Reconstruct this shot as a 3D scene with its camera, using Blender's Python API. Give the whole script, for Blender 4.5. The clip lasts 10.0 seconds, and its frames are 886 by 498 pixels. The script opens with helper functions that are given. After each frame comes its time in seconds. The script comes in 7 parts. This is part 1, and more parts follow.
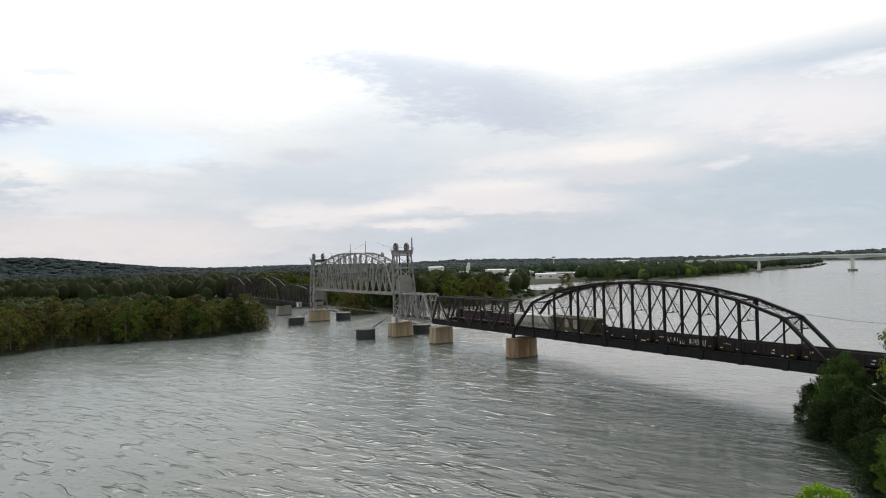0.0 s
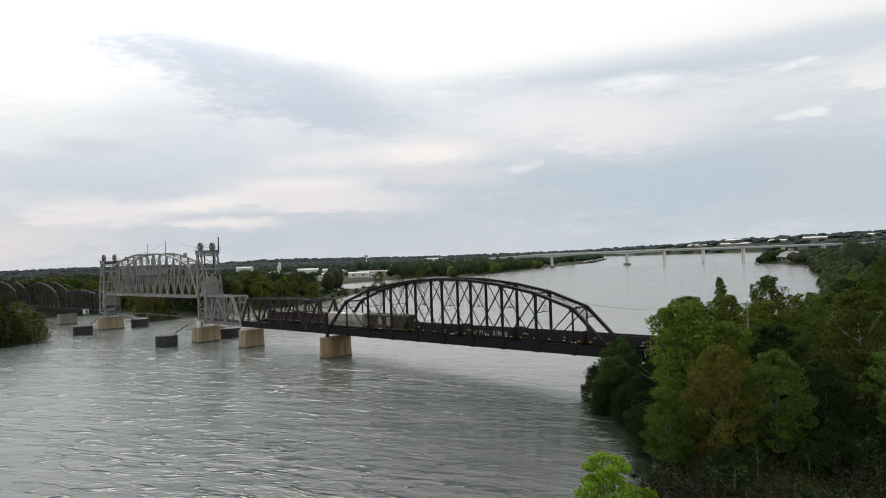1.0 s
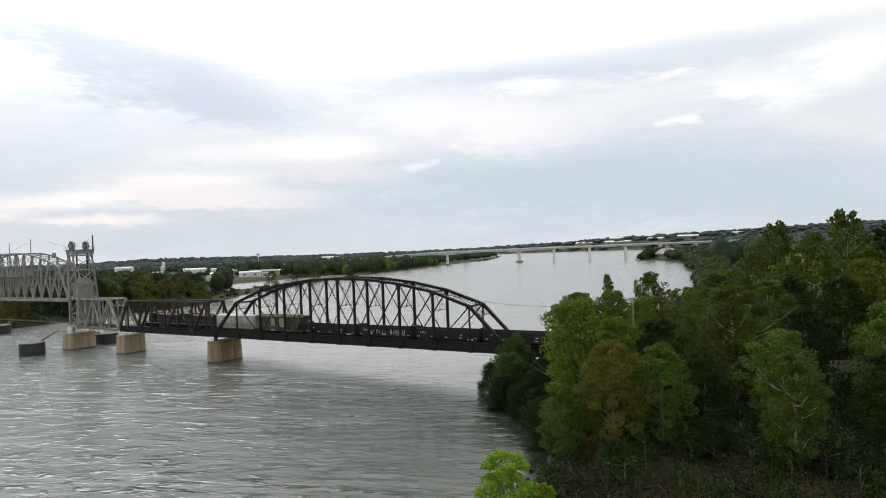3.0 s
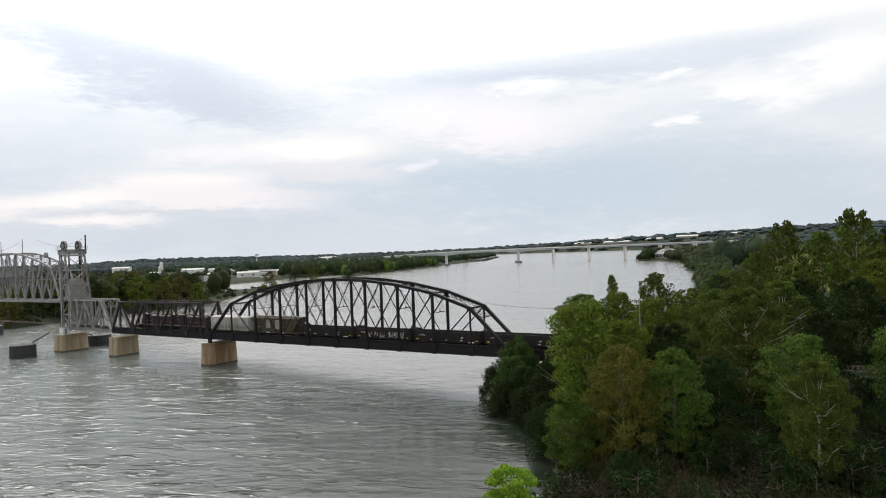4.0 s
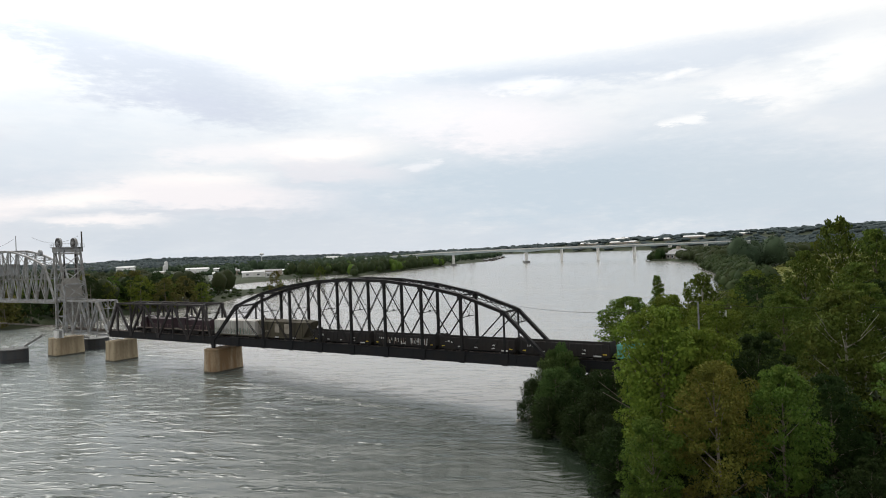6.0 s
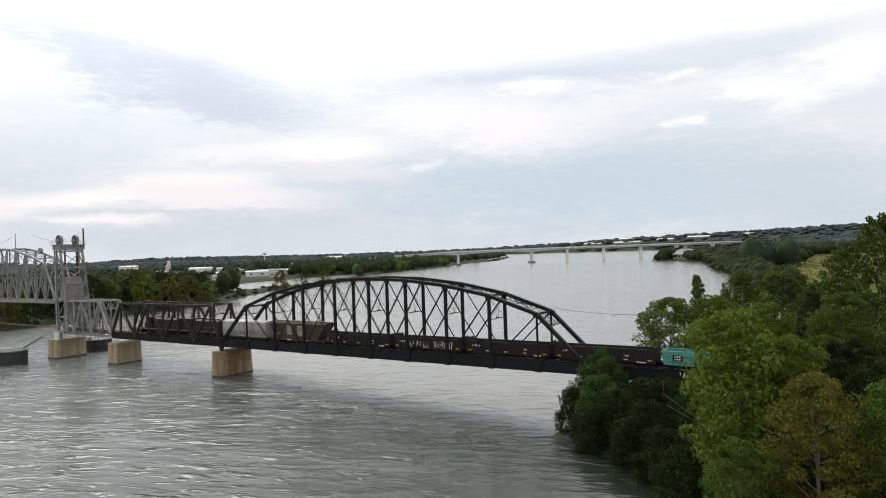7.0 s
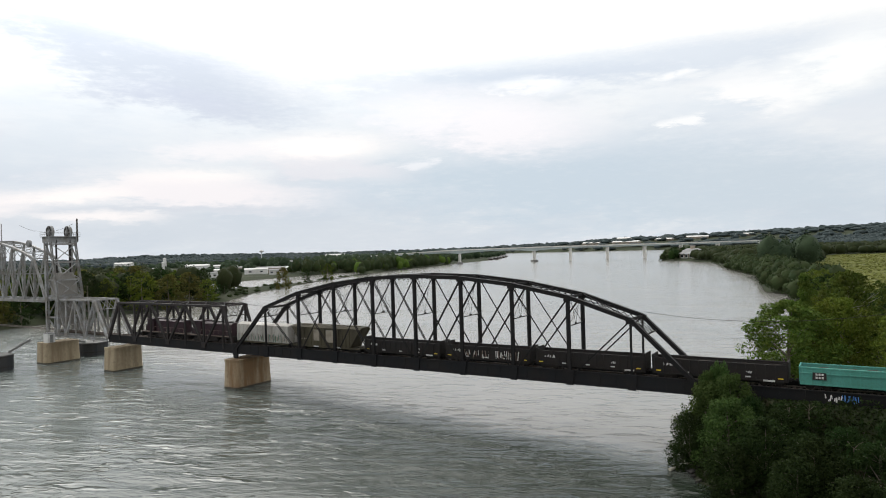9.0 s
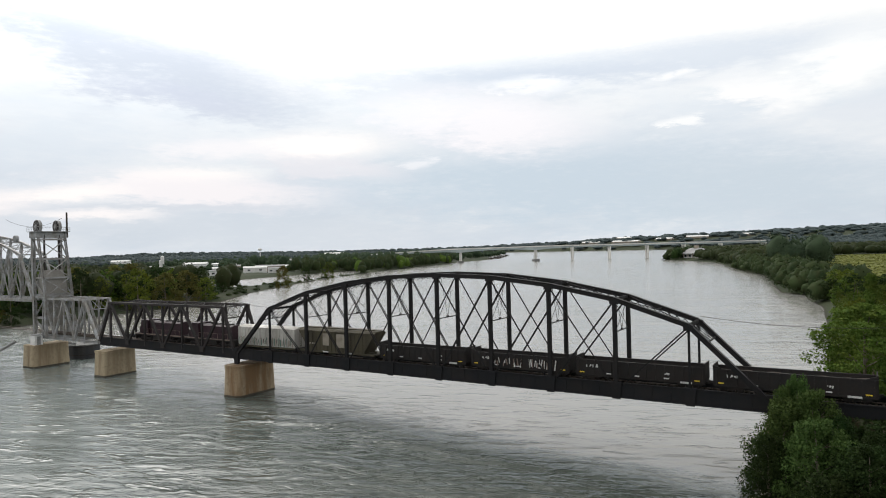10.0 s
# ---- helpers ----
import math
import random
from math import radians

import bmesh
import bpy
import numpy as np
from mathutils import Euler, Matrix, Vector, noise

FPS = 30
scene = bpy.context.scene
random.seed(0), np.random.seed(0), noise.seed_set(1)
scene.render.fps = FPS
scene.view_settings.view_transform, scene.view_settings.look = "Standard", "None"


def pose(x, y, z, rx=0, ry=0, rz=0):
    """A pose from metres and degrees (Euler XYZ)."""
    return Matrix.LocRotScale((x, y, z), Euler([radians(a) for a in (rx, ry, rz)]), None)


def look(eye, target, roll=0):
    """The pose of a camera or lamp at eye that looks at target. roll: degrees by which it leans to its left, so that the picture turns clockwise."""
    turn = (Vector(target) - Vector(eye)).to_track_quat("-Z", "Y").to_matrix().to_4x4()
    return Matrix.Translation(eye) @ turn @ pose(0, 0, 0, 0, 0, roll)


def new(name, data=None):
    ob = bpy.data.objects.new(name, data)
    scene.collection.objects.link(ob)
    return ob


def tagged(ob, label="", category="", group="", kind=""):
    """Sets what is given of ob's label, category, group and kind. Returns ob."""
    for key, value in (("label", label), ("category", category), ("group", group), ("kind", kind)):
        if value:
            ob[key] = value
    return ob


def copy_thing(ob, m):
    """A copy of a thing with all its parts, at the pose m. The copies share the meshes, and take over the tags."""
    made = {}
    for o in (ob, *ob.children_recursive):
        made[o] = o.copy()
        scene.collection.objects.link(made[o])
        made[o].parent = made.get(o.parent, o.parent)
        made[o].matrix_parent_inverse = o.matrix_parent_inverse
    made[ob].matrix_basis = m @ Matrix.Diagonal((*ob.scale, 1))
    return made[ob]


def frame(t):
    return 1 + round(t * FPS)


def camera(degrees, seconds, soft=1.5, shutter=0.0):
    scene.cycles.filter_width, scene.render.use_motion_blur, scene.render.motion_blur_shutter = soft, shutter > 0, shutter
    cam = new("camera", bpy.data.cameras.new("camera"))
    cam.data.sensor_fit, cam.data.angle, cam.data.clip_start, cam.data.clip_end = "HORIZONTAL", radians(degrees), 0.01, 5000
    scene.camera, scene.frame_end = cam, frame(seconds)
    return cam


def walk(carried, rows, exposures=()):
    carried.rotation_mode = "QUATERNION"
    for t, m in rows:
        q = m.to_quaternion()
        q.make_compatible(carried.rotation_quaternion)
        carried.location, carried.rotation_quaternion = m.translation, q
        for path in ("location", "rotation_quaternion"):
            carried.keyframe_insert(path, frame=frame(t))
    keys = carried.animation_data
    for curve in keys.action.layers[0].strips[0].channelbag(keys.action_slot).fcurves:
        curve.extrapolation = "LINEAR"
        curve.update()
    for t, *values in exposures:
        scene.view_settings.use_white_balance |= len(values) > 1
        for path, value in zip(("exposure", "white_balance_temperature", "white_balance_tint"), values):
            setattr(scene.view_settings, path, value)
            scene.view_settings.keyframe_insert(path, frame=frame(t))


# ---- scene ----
cam = camera(68.7, 10.0, 1.0)
PATH = [
    (0, (144.853, -113.078, 27.133), (143.156, -112.019, 27.175), -1.3),
    (0.5, (145.224, -113.436, 27.136), (143.644, -112.211, 27.172), -1.5),
    (1, (145.357, -113.78, 27.14), (144.029, -112.284, 27.162), -2.0),
    (1.5, (145.285, -114.129, 27.175), (144.16, -112.476, 27.184), -2.3),
    (2, (145.172, -114.215, 27.222), (144.078, -112.54, 27.228), -2.3),
    (2.5, (144.846, -113.729, 27.231), (143.766, -112.045, 27.235), -2.3),
    (4, (141.941, -109.432, 27.205), (140.871, -107.742, 27.21), -2.2),
    (4.5, (139.884, -107.38, 27.202), (138.811, -105.692, 27.207), -2.1),
    (5, (137.287, -105.071, 27.146), (136.211, -103.385, 27.151), -2.1),
    (5.5, (134.284, -102.746, 27.024), (133.205, -101.062, 27.029), -2.1),
    (7, (122.825, -95.863, 26.505), (121.738, -94.184, 26.511), -2.0),
    (7.5, (118.303, -93.567, 26.352), (117.213, -91.89, 26.357), -1.9),
    (8, (113.414, -91.188, 26.15), (112.324, -89.512, 26.155), -1.9),
    (8.5, (108.506, -88.598, 25.965), (107.418, -86.92, 25.968), -1.8),
    (9, (103.798, -85.629, 25.806), (102.723, -83.943, 25.808), -1.7),
    (9.5, (99.312, -82.316, 25.621), (98.241, -80.626, 25.621), -1.6),
    (10, (94.77, -78.857, 25.476), (93.699, -77.168, 25.475), -1.5),
]
walk(cam, [(t, look(eye, target, roll)) for t, eye, target, roll in PATH], [(0.0, -0.18), (1.0, -0.24), (2.0, -0.10), (3.5, 0.0), (10.0, 0.0)])

# ---- world, sun, exposure ----
SUN_EL, SUN_AZ = 40.0, -70.0          # degrees; azimuth clockwise from +y


def node(tree, kind, **sets):
    n = tree.nodes.new(kind)
    for k, v in sets.items():
        if k == "op":
            n.operation = v
        elif k == "blend":
            n.blend_type = v
        elif k == "vals":
            for i, x in v.items():
                n.inputs[i].default_value = x
    return n


def math_node(tree, op, a, b=None, clamp=False):
    n = tree.nodes.new("ShaderNodeMath")
    n.operation, n.use_clamp = op, clamp
    for i, x in enumerate((a, b)):
        if x is None:
            continue
        if isinstance(x, (int, float)):
            n.inputs[i].default_value = x
        else:
            tree.links.new(x, n.inputs[i])
    return n.outputs[0]


def mix_rgb(tree, fac, a, b, blend="MIX"):
    n = tree.nodes.new("ShaderNodeMix")
    n.data_type, n.blend_type = "RGBA", blend
    for i, x in ((0, fac), (6, a), (7, b)):
        if isinstance(x, (int, float)):
            n.inputs[i].default_value = x
        elif isinstance(x, (tuple, list)):
            n.inputs[i].default_value = (*x, 1.0)[:4]
        else:
            tree.links.new(x, n.inputs[i])
    return n.outputs[2]


def ramp(tree, fac, stops):
    n = tree.nodes.new("ShaderNodeValToRGB")
    while len(n.color_ramp.elements) < len(stops):
        n.color_ramp.elements.new(0.5)
    for e, (p, c) in zip(n.color_ramp.elements, stops):
        e.position = p
        e.color = (c, c, c, 1) if isinstance(c, (int, float)) else (*c, 1)
    tree.links.new(fac, n.inputs[0])
    return n.outputs[0]


def noise_tex(tree, vec, scale, detail=4.0, rough=0.55, dims="3D"):
    n = tree.nodes.new("ShaderNodeTexNoise")
    n.noise_dimensions = dims
    n.inputs["Scale"].default_value = scale
    n.inputs["Detail"].default_value = detail
    n.inputs["Roughness"].default_value = rough
    if vec is not None:
        tree.links.new(vec, n.inputs["Vector"])
    return n.outputs[0]


def build_world():
    w = bpy.data.worlds.new("overcast_sky")
    scene.world = w
    w.use_nodes = True
    t = w.node_tree
    t.nodes.clear()
    out = t.nodes.new("ShaderNodeOutputWorld")
    bg = t.nodes.new("ShaderNodeBackground")
    t.links.new(bg.outputs[0], out.inputs[0])
    sky = t.nodes.new("ShaderNodeTexSky")
    sky.sky_type, sky.sun_disc = "NISHITA", False
    sky.sun_elevation, sky.sun_rotation = radians(SUN_EL), radians(SUN_AZ)
    co = t.nodes.new("ShaderNodeTexCoord").outputs["Generated"]
    sep = t.nodes.new("ShaderNodeSeparateXYZ")
    t.links.new(co, sep.inputs[0])
    az = math_node(t, "MULTIPLY", math_node(t, "ARCTAN2", sep.outputs[0], sep.outputs[1]), 57.2958)
    el = math_node(t, "MULTIPLY", math_node(t, "ARCSINE", sep.outputs[2]), 57.2958)
    flat = t.nodes.new("ShaderNodeCombineXYZ")
    t.links.new(math_node(t, "MULTIPLY", az, 0.045), flat.inputs[0])
    t.links.new(math_node(t, "MULTIPLY", el, 0.16), flat.inputs[1])
    n1 = noise_tex(t, flat.outputs[0], 1.3, 6.0, 0.6)
    n2 = noise_tex(t, flat.outputs[0], 4.2, 5.0, 0.6)
    # softly warped coordinates for the cloud masses
    wob = math_node(t, "ADD", math_node(t, "MULTIPLY", math_node(t, "SUBTRACT", n1, 0.5), 6.0),
                    math_node(t, "MULTIPLY", math_node(t, "SUBTRACT", n2, 0.5), 7.0))
    n3 = noise_tex(t, flat.outputs[0], 11.0, 8.0, 0.62)
    wob = math_node(t, "ADD", wob, math_node(t, "MULTIPLY", math_node(t, "SUBTRACT", n3, 0.5), 5.0))
    azw = math_node(t, "ADD", az, wob)
    elw = math_node(t, "ADD", el, math_node(t, "MULTIPLY", wob, 0.22))

    n4 = noise_tex(t, flat.outputs[0], 24.0, 5.0, 0.6)
    ragged = math_node(t, "ADD", math_node(t, "MULTIPLY", math_node(t, "SUBTRACT", n2, 0.5), 0.9), math_node(t, "ADD", math_node(t, "MULTIPLY", math_node(t, "SUBTRACT", n3, 0.5), 0.75), math_node(t, "MULTIPLY", math_node(t, "SUBTRACT", n4, 0.5), 0.45)))

    def mass(a, e, wa, we, tilt=0.0):
        """Soft elliptical mask round azimuth a and elevation e, half widths wa and we."""
        da = math_node(t, "SUBTRACT", azw, a)
        de = math_node(t, "SUBTRACT", elw, e)
        if tilt:
            de = math_node(t, "ADD", de, math_node(t, "MULTIPLY", da, tilt))
        qa = math_node(t, "POWER", math_node(t, "ABSOLUTE", math_node(t, "DIVIDE", da, wa)), 2.0)
        qe = math_node(t, "POWER", math_node(t, "ABSOLUTE", math_node(t, "DIVIDE", de, we)), 2.0)
        soft = math_node(t, "EXPONENT", math_node(t, "MULTIPLY", math_node(t, "ADD", qa, qe), -1.0))
        torn = math_node(t, "MULTIPLY", ragged, math_node(t, "MULTIPLY", soft, 2.4, True))
        return ramp(t, math_node(t, "ADD", soft, torn), [(0.10, 0.0), (0.45, 0.55), (0.85, 1.0)])

    # base veil: grey-blue towards the horizon, white overhead
    high = ramp(t, math_node(t, "DIVIDE", elw, 40.0, True), [(0.0, (0.66, 0.72, 0.79)), (0.05, (0.62, 0.68, 0.75)), (0.12, (0.68, 0.74, 0.81)), (0.30, (0.80, 0.85, 0.90)), (0.42, (1.02, 1.01, 0.99)), (0.56, (1.32, 1.30, 1.25)), (1.0, (1.08, 1.07, 1.05))])
    # the veiled sun brightens the cloud round it
    ga = math_node(t, "POWER", math_node(t, "DIVIDE", math_node(t, "SUBTRACT", az, SUN_AZ), 52.0), 2.0)
    ge = math_node(t, "POWER", math_node(t, "DIVIDE", math_node(t, "SUBTRACT", el, SUN_EL), 16.0), 2.0)
    glow = math_node(t, "EXPONENT", math_node(t, "MULTIPLY", math_node(t, "ADD", ga, ge), -1.0))
    veil = mix_rgb(t, ramp(t, n1, [(0.42, 0.0), (0.62, 0.55)]), high, (0.93, 0.93, 0.93))
    veil = mix_rgb(t, ramp(t, n2, [(0.52, 0.0), (0.72, 0.22)]), veil, (0.62, 0.67, 0.75))
    veil = mix_rgb(t, ramp(t, n3, [(0.48, 0.0), (0.68, 0.24)]), veil, (0.70, 0.75, 0.82))
    for a, e, wa, we, tilt, col, k in MASSES:
        veil = mix_rgb(t, math_node(t, "MULTIPLY", mass(a, e, wa, we, tilt), k), veil, col)
    clear = math_node(t, "MULTIPLY", mass(-84.9, 9.6, 8.5, 1.5), 0.7)
    blue = t.nodes.new("ShaderNodeVectorMath")
    blue.operation = "SCALE"
    t.links.new(sky.outputs[0], blue.inputs[0])
    blue.inputs[3].default_value = 0.11
    veil = mix_rgb(t, ramp(t, n3, [(0.54, 0.0), (0.74, 0.10)]), veil, (0.97, 0.97, 0.97))
    final = mix_rgb(t, clear, veil, blue.outputs[0])
    lift = t.nodes.new("ShaderNodeVectorMath")
    lift.operation = "SCALE"
    t.links.new(final, lift.inputs[0])
    t.links.new(math_node(t, "ADD", math_node(t, "MULTIPLY", glow, GLOW), 1.0), lift.inputs[3])
    t.links.new(lift.outputs[0], bg.inputs[0])
    bg.inputs[1].default_value = SKY_STRENGTH


SKY_STRENGTH, GLOW = 1.0, 2.8
# azimuth, elevation, half widths, tilt, colour, amount
MASSES = [
    (-85.8, 2.2, 16.7, 2.21, 0.006, (0.956, 0.88, 0.871), 0.75),
    (-82.9, 13.3, 13.8, 4.75, -0.076, (1.051, 1.051, 1.041), 0.6),
    (-21.6, 5.2, 20.1, 4.12, 0.056, (0.597, 0.687, 0.768), 0.95),
    (-28.6, 14.2, 11.0, 2.2, -0.03, (0.68, 0.745, 0.815), 0.8),
    (-46.3, 1.7, 19.9, 1.65, 0.051, (0.672, 0.723, 0.784), 0.85),
    (-6.0, 4.2, 10.3, 2.66, 0.078, (0.617, 0.694, 0.761), 0.7),
    (-31.9, 19.4, 44.9, 3.08, 0.041, (0.991, 0.991, 0.973), 0.9),
    (-54.4, 14.6, 10.0, 2.68, 0.161, (0.651, 0.708, 0.791), 0.75),
    (-64.2, 16.5, 4.4, 1.75, 0.087, (0.761, 0.807, 0.871), 0.6),
    (-50.5, 12.3, 5.9, 1.26, 0.121, (0.617, 0.672, 0.761), 0.5),
    (-57.4, 13.1, 3.7, 0.94, 0.042, (0.61, 0.665, 0.761), 0.4),
    (-12.8, 14.9, 16.7, 1.48, -0.0, (0.701, 0.761, 0.839), 0.85),
    (-23.2, 14.6, 9.7, 0.73, 0.041, (0.631, 0.694, 0.791), 0.6),
    (-36.1, 14.0, 6.5, 1.02, 0.07, (0.761, 0.799, 0.863), 0.6),
    (-23.9, 13.9, 3.4, 0.59, 0.026, (0.995, 1.005, 1.023), 0.88),
    (-12.5, 13.7, 1.36, 0.24, -0.127, (0.965, 0.975, 0.982), 0.99),
    (-27.8, 10.8, 8.4, 2.62, 0.083, (0.942, 0.923, 0.95), 0.99),
    (-35.2, 11.9, 4.0, 1.38, 0.029, (0.932, 0.932, 0.959), 0.66),
    (-33.9, 7.6, 1.12, 0.35, -0.063, (0.879, 0.896, 0.931), 0.88),
    (-11.6, 9.9, 1.28, 0.36, 0.105, (0.965, 0.975, 0.982), 1.0),
    (-6.2, 11.4, 3.2, 1.36, 0.192, (1.023, 1.013, 1.005), 0.83),
    (-0.4, 12.8, 3.9, 1.96, -0.159, (1.041, 1.041, 1.023), 0.88),
    (1.3, 9.7, 2.7, 0.96, -0.079, (0.776, 0.815, 0.871), 0.6),
    (-42.2, 9.2, 5.4, 1.1, -0.018, (1.023, 0.987, 0.968), 1.0),
    (-41.3, 7.4, 5.9, 1.06, 0.068, (0.823, 0.815, 0.855), 0.8),
    (-50.7, 8.8, 5.0, 0.8, -0.03, (0.932, 0.915, 0.932), 0.88),
    (-53.8, 6.4, 5.3, 0.8, -0.034, (1.041, 0.995, 0.968), 1.0),
    (-52.6, 5.3, 8.5, 1.35, 0.059, (0.932, 0.898, 0.915), 0.99),
    (-62.0, 5.0, 4.2, 0.62, -0.096, (1.023, 0.977, 0.959), 0.99),
    (-55.2, 3.9, 9.9, 0.37, 0.012, (0.687, 0.723, 0.784), 0.8),
    (-60.1, 3.4, 4.0, 0.45, 0.011, (1.005, 0.959, 0.95), 0.88),
    (-56.9, 15.5, 10.5, 1.95, 0.216, (0.565, 0.617, 0.708), 0.6),
    (-62.9, 17.3, 4.0, 1.0, 0.138, (0.597, 0.651, 0.738), 0.5),
    (-54.0, 12.7, 5.5, 0.95, 0.136, (0.617, 0.658, 0.761), 0.6),
    (-91.8, 11.0, 1.6, 0.8, 0.017, (0.515, 0.571, 0.716), 0.95),
    (-90.2, 18.6, 2.6, 0.31, -0.109, (0.745, 0.791, 0.871), 0.6),
    (-69.4, 9.5, 2.4, 0.67, -0.007, (0.73, 0.745, 0.807), 0.7),
    (-90.2, 8.1, 2.9, 2.04, -0.059, (1.06, 1.041, 1.013), 0.94),
    (-73.1, 14.3, 5.7, 2.25, -0.039, (1.06, 1.06, 1.041), 0.66),
    (-85.8, 5.5, 4.8, 1.01, -0.023, (0.932, 0.932, 0.959), 0.66),
    (-69.0, 4.4, 4.4, 0.99, 0.009, (1.005, 0.95, 0.942), 0.77),
    (-89.1, 14.8, 1.9, 0.36, -0.013, (0.807, 0.839, 0.888), 0.6),
]
build_world()
sun_data = bpy.data.lights.new("sun", "SUN")
sun_data.energy, sun_data.angle, sun_data.color = 0.85, radians(24), (1.0, 0.96, 0.90)
sun = new("sun", sun_data)
sun.matrix_world = look((0, 0, 300), (0 - math.sin(radians(SUN_AZ)), 0 - math.cos(radians(SUN_AZ)), 300 - math.tan(radians(SUN_EL))))


# ---- materials ----
def base_mat(name, rough=0.7, metal=0.0, spec=0.5):
    m = bpy.data.materials.new(name)
    m.use_nodes = True
    t = m.node_tree
    b = t.nodes["Principled BSDF"]
    b.inputs["Roughness"].default_value = rough
    b.inputs["Metallic"].default_value = metal
    b.inputs["Specular IOR Level"].default_value = spec
    return m, t, b


def worn(name, c1, c2, c3, scale=0.6, fine=9.0, rough=0.75, metal=0.0, bump=0.25, amount=0.45, streak=False, spec=0.4, vary=0.12):
    """Base c1 with large stains of c2 and fine specks of c3."""
    m, t, b = base_mat(name, rough, metal, spec)
    co = t.nodes.new("ShaderNodeTexCoord").outputs["Object"]
    vec = co
    if streak:
        mp = t.nodes.new("ShaderNodeMapping")
        mp.inputs["Scale"].default_value = (1, 1, 0.12)
        t.links.new(co, mp.inputs[0])
        vec = mp.outputs[0]
    big = noise_tex(t, vec, scale, 5.0, 0.6)
    small = noise_tex(t, co, fine, 6.0, 0.65)
    col = mix_rgb(t, ramp(t, big, [(0.62 - amount * 0.4, 0.0), (0.80 - amount * 0.3, 1.0)]), c1, c2)
    col = mix_rgb(t, ramp(t, small, [(0.50, 0.0), (0.74, 0.8)]), col, c3)
    info = t.nodes.new("ShaderNodeObjectInfo").outputs["Random"]
    k = math_node(t, "ADD", math_node(t, "MULTIPLY", info, vary * 2), 1.0 - vary)
    hsv = t.nodes.new("ShaderNodeHueSaturation")
    t.links.new(col, hsv.inputs["Color"])
    t.links.new(k, hsv.inputs["Value"])
    t.links.new(hsv.outputs[0], b.inputs["Base Color"])
    bm = t.nodes.new("ShaderNodeBump")
    bm.inputs["Strength"].default_value = bump
    bm.inputs["Distance"].default_value = 0.05
    t.links.new(small, bm.inputs["Height"])
    t.links.new(bm.outputs[0], b.inputs["Normal"])
    t.links.new(math_node(t, "ADD", math_node(t, "MULTIPLY", big, 0.25), rough - 0.12, True), b.inputs["Roughness"])
    return m


def leaf_mat(name, c1, c2, c3, trans=0.25):
    m, t, b = base_mat(name, 0.75, 0.0, 0.08)
    geo = t.nodes.new("ShaderNodeNewGeometry").outputs["Random Per Island"]
    info = t.nodes.new("ShaderNodeObjectInfo").outputs["Random"]
    co = t.nodes.new("ShaderNodeTexCoord").outputs["Object"]
    big = noise_tex(t, co, 0.35, 3.0)
    col = mix_rgb(t, geo, c1, c2)
    col = mix_rgb(t, ramp(t, big, [(0.45, 0.0), (0.68, 0.75)]), col, c3)
    hsv = t.nodes.new("ShaderNodeHueSaturation")
    t.links.new(col, hsv.inputs["Color"])
    t.links.new(math_node(t, "ADD", math_node(t, "MULTIPLY", info, 0.035), 0.49), hsv.inputs["Hue"])
    t.links.new(math_node(t, "ADD", math_node(t, "MULTIPLY", info, 0.5), 0.75), hsv.inputs["Value"])
    t.links.new(hsv.outputs[0], b.inputs["Base Color"])
    tr = t.nodes.new("ShaderNodeBsdfTranslucent")
    t.links.new(hsv.outputs[0], tr.inputs[0])
    mx = t.nodes.new("ShaderNodeMixShader")
    mx.inputs[0].default_value = trans
    t.links.new(b.outputs[0], mx.inputs[1])
    t.links.new(tr.outputs[0], mx.inputs[2])
    t.links.new(mx.outputs[0], t.nodes["Material Output"].inputs[0])
    return m


